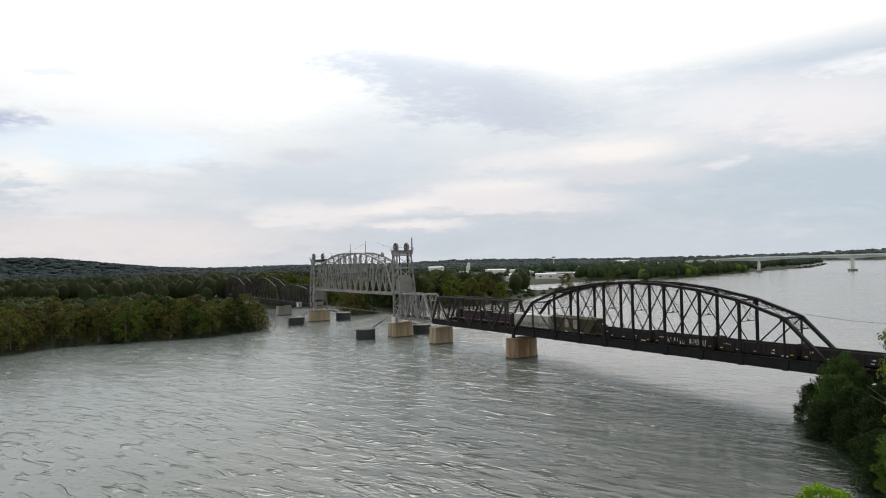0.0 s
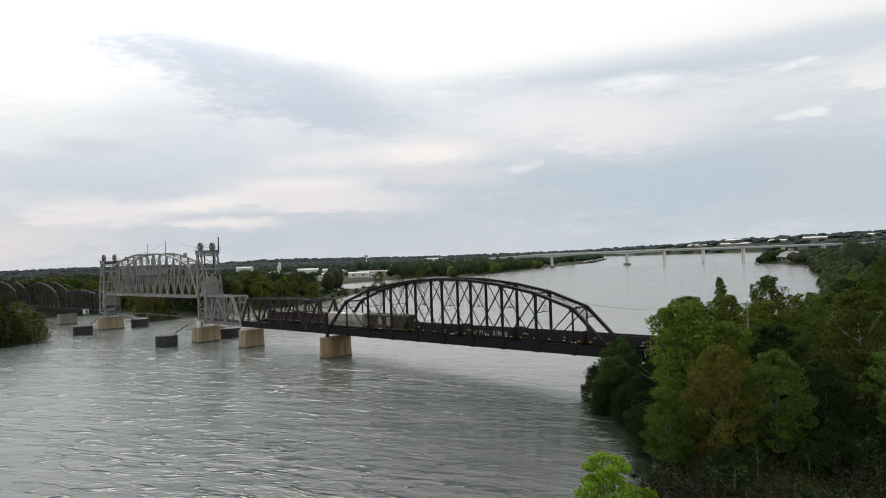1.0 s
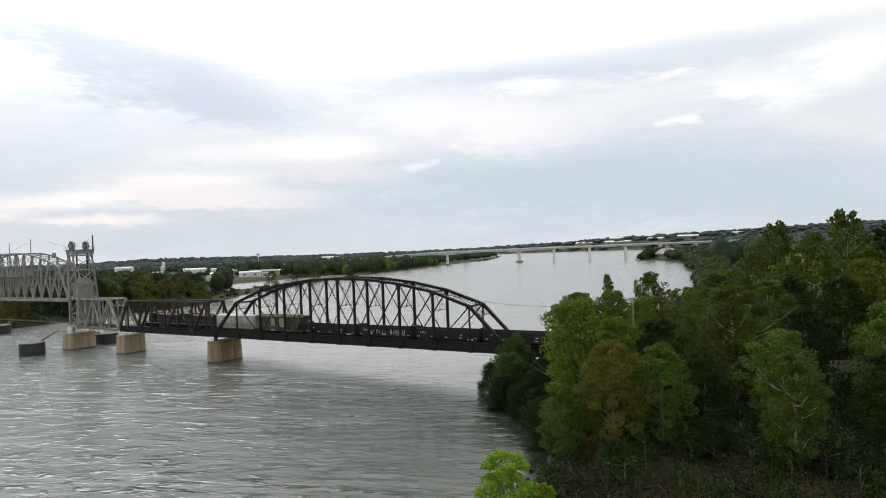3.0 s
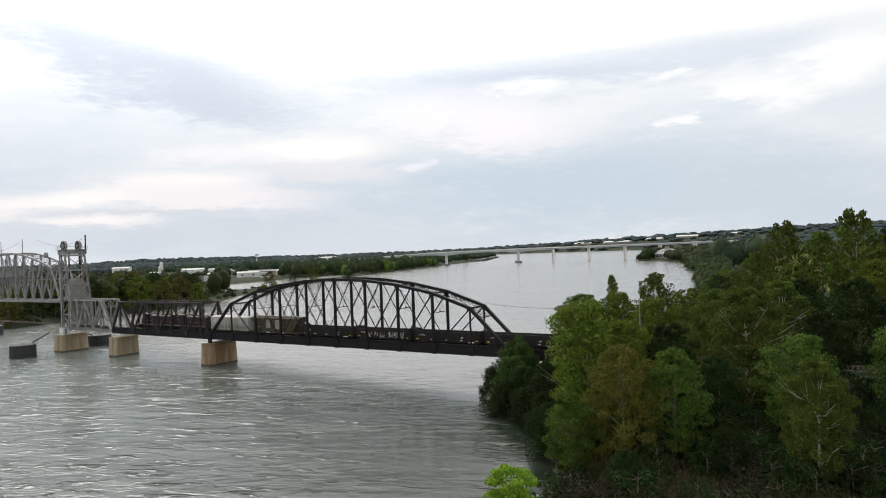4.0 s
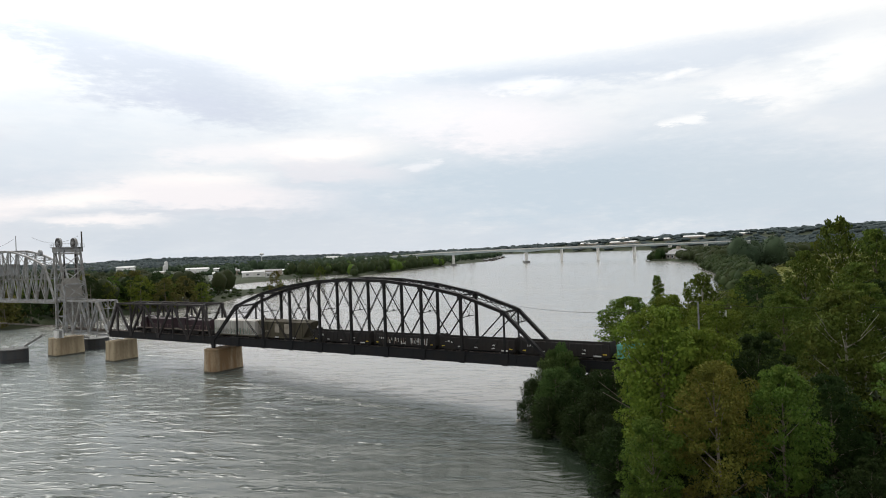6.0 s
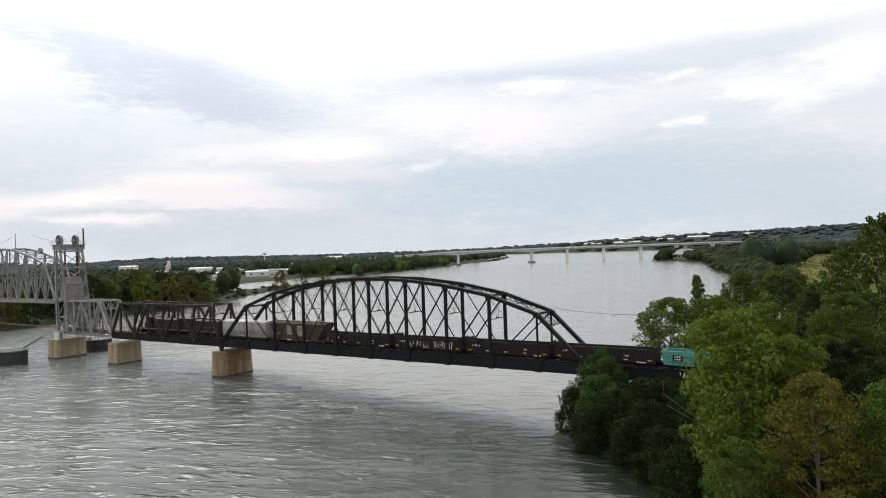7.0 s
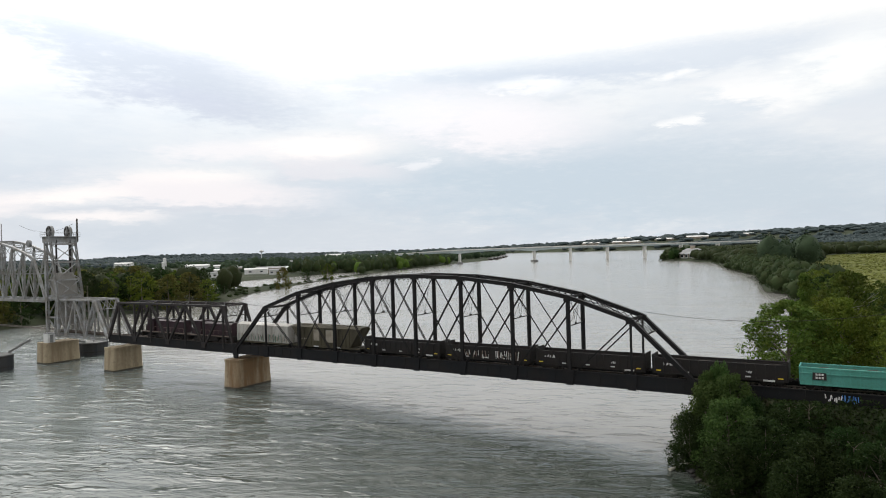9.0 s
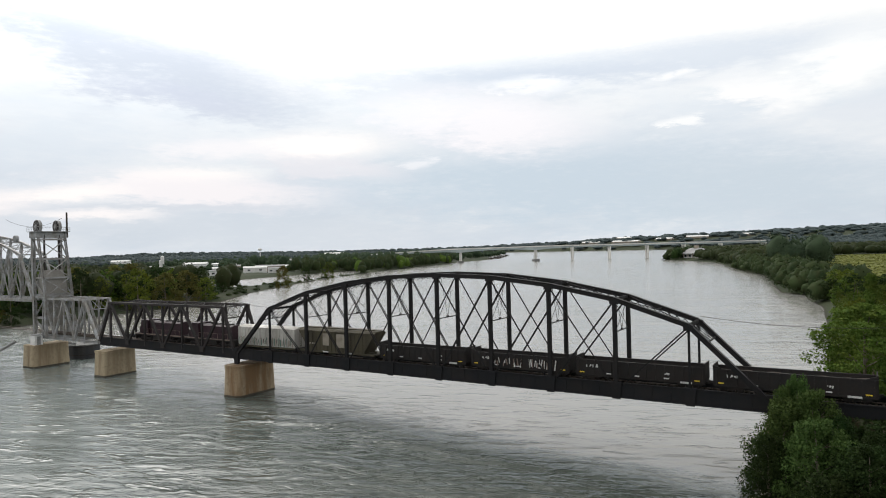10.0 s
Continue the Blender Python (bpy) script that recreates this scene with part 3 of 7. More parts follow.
def signed(px, py, poly):
    """Distance to the outline, negative inside."""
    return np.where(inside(px, py, poly), -1, 1) * edge_distance(px, py, poly)


def shore(px, py):
    """How far on land a place lies (negative: in water)."""
    px, py = np.asarray(px, float), np.asarray(py, float)
    d = signed(px, py, RIVER)
    d = np.maximum(d, -signed(px, py, ISLAND))
    return np.minimum(d, signed(px, py, POND))


def lump(px, py):
    return (np.sin(px * 0.071 + 1.3) * np.cos(py * 0.083) + 0.6 * np.sin(px * 0.19 + py * 0.13) + 0.35 * np.cos(px * 0.41 - py * 0.37))


def land(px, py):
    """Height of the ground."""
    px, py = np.asarray(px, float), np.asarray(py, float)
    d = shore(px, py)
    z = np.where(d < 0, np.maximum(d * 0.5, -4.0), np.minimum(d * 0.32, 2.6 + 0.012 * np.minimum(d, 150)))
    z = z + np.where(d > 3, 0.35 * lump(px, py) * np.clip((d - 3) / 12, 0, 1), 0)
    # railway embankment
    side = np.abs(py - 2.85)
    bank = np.clip(6.9 - np.maximum(side - 3.4, 0) * 0.62, -5, 6.9)
    z = np.where((px > 89) & (d > 0), np.maximum(z, bank * np.clip((px - 89) / 5.0, 0, 1)), z)
    # wooded hills
    for hx, hy, r1, r2, top in HILLS:
        z = z + top * np.exp(-(((px - hx) / r1) ** 2 + ((py - hy) / r2) ** 2)) * np.clip(d / 60, 0, 1)
    return z


HILLS = [(-700, 3000, 900, 350, 26), (300, 3400, 900, 500, 36), (-2850, -180, 650, 430, 68), (-2500, 900, 700, 500, 15), (-3600, 2400, 900, 900, 26), (-1200, 3600, 2200, 500, 16), (900, 3300, 1500, 600, 26)]


def build_ground():
    s = np.linspace(-1, 1, 380)
    k = 5.2
    warp = 4700 * np.sinh(k * s) / np.sinh(k)
    gx, gy = np.meshgrid(60 + warp, 10 + warp)
    z = land(gx, gy)
    n = len(s)
    idx = np.arange(n * n).reshape(n, n)
    quads = np.stack([idx[:-1, :-1], idx[:-1, 1:], idx[1:, 1:], idx[1:, :-1]], -1).reshape(-1, 4)
    me = quads_mesh("ground", np.stack([gx, gy, z], -1).reshape(-1, 3), quads, [GROUND], smooth=True)
    ob = new("ground", me)
    tagged(ob, "green and brown river banks, island and distant land", "ground", kind="structure")
    w = Shape()
    w.add([(-4800, -4800, 0), (4800, -4800, 0), (4800, 4800, 0), (-4800, 4800, 0)], [(0, 1, 2, 3)])
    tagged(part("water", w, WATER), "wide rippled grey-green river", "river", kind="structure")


build_ground()
GAUGE_Y, NEAR_Y, FAR_Y, PANEL = 2.85, 0.0, 5.7, 8.7
RAIL_Z = 8.0


# ---- bridge ----
def pier(at, sx, sy, z1, material, label, grow=0.05, cap=0.5, r=1.1):
    """A bridge pier with rounded corners, a proud cap course and a wet foot."""
    p = thing("bridge_pier", (at[0], at[1], 0), label, "bridge pier", "bridge piers")

    def outline(gx, gy, rad):
        o = []
        for cx, cy, a0 in ((gx - rad, gy - rad, 0), (-gx + rad, gy - rad, 90), (-gx + rad, -gy + rad, 180), (gx - rad, -gy + rad, 270)):
            o += [(cx + rad * math.cos(radians(a0 + a)), cy + rad * math.sin(radians(a0 + a))) for a in (0, 30, 60, 90)]
        return o
    part("shaft", Shape().prism(outline(sx / 2, sy / 2, r), 0.35, z1 - cap, grow), material, p)
    part("cap_course", Shape().prism(outline(sx / 2 + 0.05, sy / 2 + 0.05, r), z1 - cap + 0.004, z1, 0.0), material, p)
    part("wet_foot", Shape().prism(outline(sx / 2 * (1 + grow) + 0.02, sy / 2 * (1 + grow) + 0.02, r), -3.0, 0.346, 0.02), TIDE, p, "dark wet waterline course")
    return p


PIER_A = pier((0.5, 2.4), 4.2, 8.6, 5.55, PIERA, "tan stone bridge pier streaked with rust and lime", r=0.9)
rng = random.Random(5)
for i in range(12):
    x = -0.9 + i * 0.25
    h = rng.uniform(0.4, 1.9)
    part("lime_streak", Shape().beam((x, -1.91, 5.06), (x + rng.uniform(-0.05, 0.05), -1.91 - 0.046 * h, 5.06 - h), rng.uniform(0.10, 0.32), 0.07, (1, 0, 0)), STAIN, PIER_A, "pale lime run")
pier((-41.9, 2.0), 4.0, 7.0, 5.5, PIER, "tan stone bridge pier in the river", r=0.4)
pier((-69.8, 1.4), 4.8, 8.2, 5.3, PIER, "broad tan stone pier under the lift tower", r=0.5)
pier((-157.2, 3.2), 4.2, 9.6, 5.3, PIER, "tan stone pier under the far lift tower", r=0.5)
pier((-209.0, 2.6), 3.8, 8.0, 5.0, COUNTER, "grey weathered concrete pier in the river", r=0.8)

TOPZ = [None, 15.75, 18.65, 20.35, 21.35, 21.65, 21.35, 20.35, 18.65, 15.75]


def big_truss():
    """The dark arched through truss of ten panels."""
    g = thing("arched_truss_span", (0, 0, 0), "black arched steel railway truss span on stone piers", "bridge span")
    zb, n = 7.3, 10
    X = [PANEL * i for i in range(n + 1)]
    for y in (NEAR_Y, FAR_Y):
        Y = (0, 1, 0)
        top = [(X[0], y, zb)] + [(X[i], y, TOPZ[i]) for i in range(1, n)] + [(X[n], y, zb)]
        for i in range(n):
            end = i in (0, n - 1)
            s = Shape().beam(top[i], top[i + 1], 0.56, 0.52, Y)
            d = (Vector(top[i + 1]) - Vector(top[i])).normalized()
            up = Vector((-d.z, 0, d.x)) * 0.275
            s.beam(Vector(top[i]) + up, Vector(top[i + 1]) + up, 0.72, 0.05, Y)
            part("end_post" if end else "top_chord", s, DARK, g)
        for i in range(1, n):
            zt = TOPZ[i]
            if i in (1, n - 1):
                s = Shape()
                for dy in (-0.14, 0.14):
                    s.beam((X[i], y + dy, zb), (X[i], y + dy, zt), 0.10, 0.22, Y)
                for k in range(12):
                    z = zb + (zt - zb) * (k + 0.5) / 12
                    s.box(X[i] - 0.09, X[i] + 0.09, y - 0.15, y + 0.15, z - 0.03, z + 0.03)
                part("hanger", s, DARK, g)
            else:
                part("post", Shape().laced((X[i], y, zb), (X[i], y, zt - 0.2), 0.46, 0.48, Y, 0.08, 0.6), DARK, g)
            part("gusset_plate", Shape().box(X[i] - 0.55, X[i] + 0.55, y - 0.32, y + 0.32, zt - 0.55, zt + 0.1), DARK, g)
        for i in range(1, n - 1):
            mid = n / 2
            pairs = []
            if i == 1:
                pairs = [(1, 2)]
            elif i == n - 2:
                pairs = [(n - 1, n - 2)]
            else:
                pairs = [(i, i + 1), (i + 1, i)]
            for k, (a, b) in enumerate(pairs):
                main = (a < mid and b > a) or (a > mid and b < a)
                gap, w = (0.17, 0.15) if main else (0.09, 0.09)
                for dy in (-gap, gap):
                    part("diagonal_bar" if main else "counter_rod", Shape().beam((X[a], y + dy, TOPZ[a] - 0.1), (X[b], y + dy, zb), 0.05, w, Y), DARK, g)
        # side girder of the floor with stiffeners
        for i in range(n):
            s = Shape().box(X[i] + 0.02, X[i + 1] - 0.02, y - 0.05, y + 0.05, 6.55, 8.42)
            for z in (6.58, 8.40):
                s.box(X[i] + 0.02, X[i + 1] - 0.02, y - 0.16, y + 0.16, z - 0.04, z + 0.04)
            for k in range(1, 4):
                x = X[i] + PANEL * k / 4
                s.box(x - 0.03, x + 0.03, y - 0.09, y + 0.09, 6.63, 8.35)
            part("floor_girder", s, GIRD, g)
        for i in range(n + 1):
            part("shoe_plate", Shape().prism([(X[i] - 0.75, y - 0.30), (X[i] + 0.75, y - 0.30), (X[i] + 0.75, y + 0.30), (X[i] - 0.75, y + 0.30)], 6.42 if 0 < i < n else 5.6, 8.5, -0.35), GIRD, g)
    for i in range(n + 1):
        part("floor_beam", Shape().box(X[i] - 0.18, X[i] + 0.18, 0.33, 5.37, 6.35, 7.45), GIRD, g)
    for y in (1.9, 3.8):
        part("stringer", Shape().box(0, 87, y - 0.15, y + 0.15, 6.75, 7.62), GIRD, g)
    # sway frames, struts and laterals
    for i in range(1, n):
        zt = TOPZ[i]
        part("top_strut", Shape().laced((X[i], 0.3, zt), (X[i], 5.4, zt), 0.3, 0.34, (1, 0, 0), 0.05, 0.5, 0.05), DARK, g)
        if 2 <= i <= n - 2:
            zs = 14.6 if i in (2, n - 2) else 15.3
            s = Shape().beam((X[i], 0.2, zs), (X[i], 5.5, zs), 0.12, 0.12, (1, 0, 0))
            s.beam((X[i], 0.25, zt - 0.3), (X[i], 5.45, zs), 0.05, 0.05, (1, 0, 0)).beam((X[i], 5.45, zt - 0.3), (X[i], 0.25, zs), 0.05, 0.05, (1, 0, 0))
            s.beam((X[i], 2.85, zs), (X[i], 1.2, zt - 0.3), 0.04, 0.04, (1, 0, 0)).beam((X[i], 2.85, zs), (X[i], 4.5, zt - 0.3), 0.04, 0.04, (1, 0, 0))
            part("sway_bracing", s, DARK, g)
            part("strut_plate", Shape().box(X[i] - 0.08, X[i] + 0.08, 2.6, 3.1, zs - 0.05, zs + 0.25), DARK, g)
    for i in range(1, n - 1):
        s = Shape()
        a, b = TOPZ[i] + 0.15, TOPZ[i + 1] + 0.15
        s.beam((X[i], 0.2, a), (X[i + 1], 5.5, b), 0.09, 0.09, (0, 0, 1)).beam((X[i], 5.5, a), (X[i + 1], 0.2, b), 0.09, 0.09, (0, 0, 1))
        part("top_lateral", s, DARK, g)
        m, zm = (X[i] + X[i + 1]) / 2, (a + b) / 2 - 0.1
        part("mid_strut", Shape().beam((m, 0.25, zm), (m, 5.45, zm), 0.12, 0.12, (1, 0, 0)), DARK, g)
    s = Shape()
    for i in range(1, n - 1):
        for k in range(9):
            u, w = k / 9, (k + 1) / 9
            pa = (X[i] + PANEL * u, 5.42, TOPZ[i] + (TOPZ[i + 1] - TOPZ[i]) * u + 0.05)
            pb = (X[i] + PANEL * w, 5.42, TOPZ[i] + (TOPZ[i + 1] - TOPZ[i]) * w + 0.05)
            lo = Vector((0, -0.35, -0.75))
            s.beam(pa, Vector(pb) + lo, 0.04, 0.09).beam(Vector(pa) + lo, pb, 0.04, 0.09)
    tagged(part("chord_lacing", s, DARK, g), kind="stuff")
    for i, a in ((1, 0.35), (n - 1, -0.35)):
        # portal: lattice between the end posts
        xa, xb = X[i], X[i] - a * 5.6
        za, zz = TOPZ[i] - 0.1, TOPZ[i] - 1.9
        s = Shape().beam((xb, 0.25, zz), (xb, 5.45, zz), 0.16, 0.16, (1, 0, 0))
        for k in range(5):
            y0, y1 = 0.25 + k * 1.04, 0.25 + (k + 1) * 1.04
            s.beam((xa, y0, za), (xb, y1, zz), 0.06, 0.06, (1, 0, 0)).beam((xa, y1, za), (xb, y0, zz), 0.06, 0.06, (1, 0, 0))
        part("portal_lattice", s, DARK, g)
    return g


def warren_truss(x0, x1, hips, zt, zb, name, label, material, floor_mat, tops, deep=True, post=0.34, y0=NEAR_Y, y1=FAR_Y, laced=False, zf=(6.55, 8.3), hips_left=None, web=0.46):
    """A level through truss of Warren form with verticals. hips: inset of the hip from each end; tops: bays between hips."""
    g = thing(name, (0, 0, 0), label, "bridge span")
    ha, hb = x0 + (hips if hips_left is None else hips_left), x1 - hips
    bay = (hb - ha) / tops
    Y = (0, 1, 0)
    for y in (y0, y1):
        def mem(nm, p, q, w, h, lace=laced):
            s = Shape().laced(p, q, w, h, Y, 0.06, 0.55) if lace else Shape().beam(p, q, w, h, Y)
            part(nm, s, material, g)
        mem("end_post", (x0, y, zb), (ha, y, zt), 0.46, 0.5, False)
        mem("end_post", (x1, y, zb), (hb, y, zt), 0.46, 0.5, False)
        for i in range(tops):
            xa, xm, xb = ha + bay * i, ha + bay * (i + 0.5), ha + bay * (i + 1)
            mem("top_chord", (xa, y, zt), (xb, y, zt), 0.42, 0.42, False)
            mem("diagonal", (xa, y, zt), (xm, y, zb), 0.42, web)
            mem("diagonal", (xb, y, zt), (xm, y, zb), 0.42, web)
            mem("vertical", (xm, y, zb), (xm, y, zt), post, 0.34)
            part("gusset_plate", Shape().box(xm - 0.6, xm + 0.6, y - 0.25, y + 0.25, zb - 0.1, zb + 0.9), material, g)
        for i in range(tops + 1):
            x = ha + bay * i
            mem("hanger", (x, y, zb), (x, y, zt), post, 0.32)
            part("gusset_plate", Shape().box(x - 0.5, x + 0.5, y - 0.25, y + 0.25, zt - 0.6, zt + 0.1), material, g)
        n = max(4, tops * 2)
        for i in range(n):
            xa, xb = x0 + (x1 - x0) * i / n, x0 + (x1 - x0) * (i + 1) / n
            s = Shape().box(xa + 0.01, xb - 0.01, y - 0.05, y + 0.05, zf[0], zf[1])
            s.box(xa + 0.01, xb - 0.01, y - 0.2, y + 0.2, zf[0], zf[0] + 0.08).box(xa + 0.01, xb - 0.01, y - 0.2, y + 0.2, zf[1] - 0.08, zf[1])
            part("floor_girder" if deep else "bottom_chord", s, floor_mat, g)
    n = tops * 2
    for i in range(n + 1):
        x = ha + (hb - ha) * i / n
        part("top_strut", Shape().beam((x, y0 + 0.2, zt), (x, y1 - 0.2, zt), 0.2, 0.24, (1, 0, 0)), material, g)
    for i in range(n):
        xa, xb = ha + (hb - ha) * i / n, ha + (hb - ha) * (i + 1) / n
        part("top_lateral", Shape().beam((xa, y0 + 0.2, zt + 0.05), (xb, y1 - 0.2, zt + 0.05), 0.09, 0.09, (0, 0, 1)).beam((xa, y1 - 0.2, zt + 0.05), (xb, y0 + 0.2, zt + 0.05), 0.09, 0.09, (0, 0, 1)), material, g)
        part("floor_beam", Shape().box(xa - 0.15, xa + 0.15, y0 + 0.1, y1 - 0.1, zf[0] + 0.02, zf[0] + 0.9), floor_mat, g)
    for hx, ex in ((ha, x0), (hb, x1)):
        k = 0.24
        px, pz = hx + (ex - hx) * k, zt + (zb - zt) * k
        s = Shape().beam((px, y0 + 0.2, pz), (px, y1 - 0.2, pz), 0.16, 0.16, (1, 0, 0))
        for i in range(4):
            ya, yb = y0 + 0.2 + (y1 - y0 - 0.4) * i / 4, y0 + 0.2 + (y1 - y0 - 0.4) * (i + 1) / 4
            s.beam((hx, ya, zt), (px, yb, pz), 0.07, 0.07, (1, 0, 0)).beam((hx, yb, zt), (px, ya, pz), 0.07, 0.07, (1, 0, 0))
        part("portal_lattice", s, material, g)
    return g


big_truss()
warren_truss(-44.2, -0.4, 3.2, 15.75, 7.3, "level_truss_span", "dark rusty steel level truss span behind locomotives", BROWN, GIRD, 3, hips_left=4.4, web=0.44)
warren_truss(-68.4, -44.7, 5.4, 16.1, 7.2, "grey_truss_span", "grey painted steel truss span beside the lift tower", GREY, GREYD, 2, False, 0.3, NEAR_Y, FAR_Y, True, (6.7, 7.3), 1.2)


def lift_span():
    """The raised vertical-lift span: a curved-chord truss hung between two towers."""
    g = thing("lift_span", (0, 0, 0), "raised grey steel lift span with curved top chord", "bridge span")
    x0, x1, zb, n = -153.0, -72.5, 15.6, 14
    step = (x1 - x0) / n
    X = [x0 + step * i for i in range(n + 1)]
    def zt(i):
        u = abs(i - n / 2) / (n / 2)
        return 31.9 if u < 0.2 else zb + 9.0 + (31.9 - zb - 9.0) * (1 - ((u - 0.2) / 0.8) ** 1.7)
    Y = (0, 1, 0)
    for y in (NEAR_Y, FAR_Y):
        for i in range(n):
            part("bottom_chord", Shape().beam((X[i], y, zb), (X[i + 1], y, zb), 0.5, 0.7, Y), GREY, g)
            if 1 <= i < n - 1:
                part("top_chord", Shape().beam((X[i], y, zt(i)), (X[i + 1], y, zt(i + 1)), 0.55, 0.55, Y), GREY, g)
        part("end_post", Shape().beam((X[0], y, zb), (X[1], y, zt(1)), 0.5, 0.5, Y), GREY, g)
        part("end_post", Shape().beam((X[n], y, zb), (X[n - 1], y, zt(n - 1)), 0.5, 0.5, Y), GREY, g)
        for i in range(1, n):
            part("post", Shape().laced((X[i], y, zb), (X[i], y, zt(i)), 0.36, 0.34, Y, 0.07, 0.7), GREY, g)
        for i in range(1, n - 1):
            a, b = (i, i + 1) if i < n / 2 else (i + 1, i)
            part("diagonal", Shape().laced((X[a], y, zt(a)), (X[b], y, zb), 0.34, 0.3, Y, 0.07, 0.8), GREY, g)
            xm, zm = (X[a] + X[b]) / 2, (zt(a) + zb) / 2
            part("sub_diagonal", Shape().beam((xm, y, zm), (X[a], y, zb), 0.2, 0.2, Y), GREY, g)
    for i in range(1, n):
        part("top_strut", Shape().beam((X[i], 0.2, zt(i)), (X[i], 5.5, zt(i)), 0.24, 0.26, (1, 0, 0)), GREYD, g)
        part("floor_beam", Shape().box(X[i] - 0.15, X[i] + 0.15, 0.2, 5.5, zb - 0.3, zb + 0.5), GREYD, g)
        zs = zb + 7.0
        if zt(i) > zs + 2:
            part("sway_bracing", Shape().beam((X[i], 0.2, zs), (X[i], 5.5, zs), 0.2, 0.2, (1, 0, 0)).beam((X[i], 0.2, zs), (X[i], 5.5, zt(i)), 0.12, 0.12, (1, 0, 0)).beam((X[i], 5.5, zs), (X[i], 0.2, zt(i)), 0.12, 0.12, (1, 0, 0)), GREYD, g)
    for i in range(1, n - 1):
        part("top_lateral", Shape().beam((X[i], 0.2, zt(i)), (X[i + 1], 5.5, zt(i + 1)), 0.12, 0.12, (0, 0, 1)).beam((X[i], 5.5, zt(i)), (X[i + 1], 0.2, zt(i + 1)), 0.12, 0.12, (0, 0, 1)), GREYD, g)
    for y in (1.5, 4.2):
        part("stringer", Shape().box(x0, x1, y - 0.15, y + 0.15, zb - 0.1, zb + 0.5), GREYD, g)
    # machinery house inside the truss and masts on top
    mh = part("machinery_house", Shape().box(-121, -106, 0.5, 5.2, 24.0, 27.2), GREYD, g, "grey metal machinery house")
    part("house_roof", Shape().prism([(-121.5, 0.2), (-105.5, 0.2), (-105.5, 5.5), (-121.5, 5.5)], 27.204, 27.6, 0.0), GREY, mh)
    part("catwalk", Shape().box(-124, -103, -0.9, 0.15, 23.8, 23.95), GREYD, g)
    for x, h in ((-117.5, 4.4), (-102.0, 5.0)):
        part("radio_mast", Shape().tube((x, 2.8, 31.9), (x, 2.8, 31.9 + h), 0.16, 0.10, 6), GREYD, g)
    for x in (-138.5, -86.5):
        part("top_sheave", Shape().tube((x, 2.5, zt(11) + 0.9), (x, 3.2, zt(11) + 0.9), 0.9, 0.9, 14), GREYD, g)
    return g


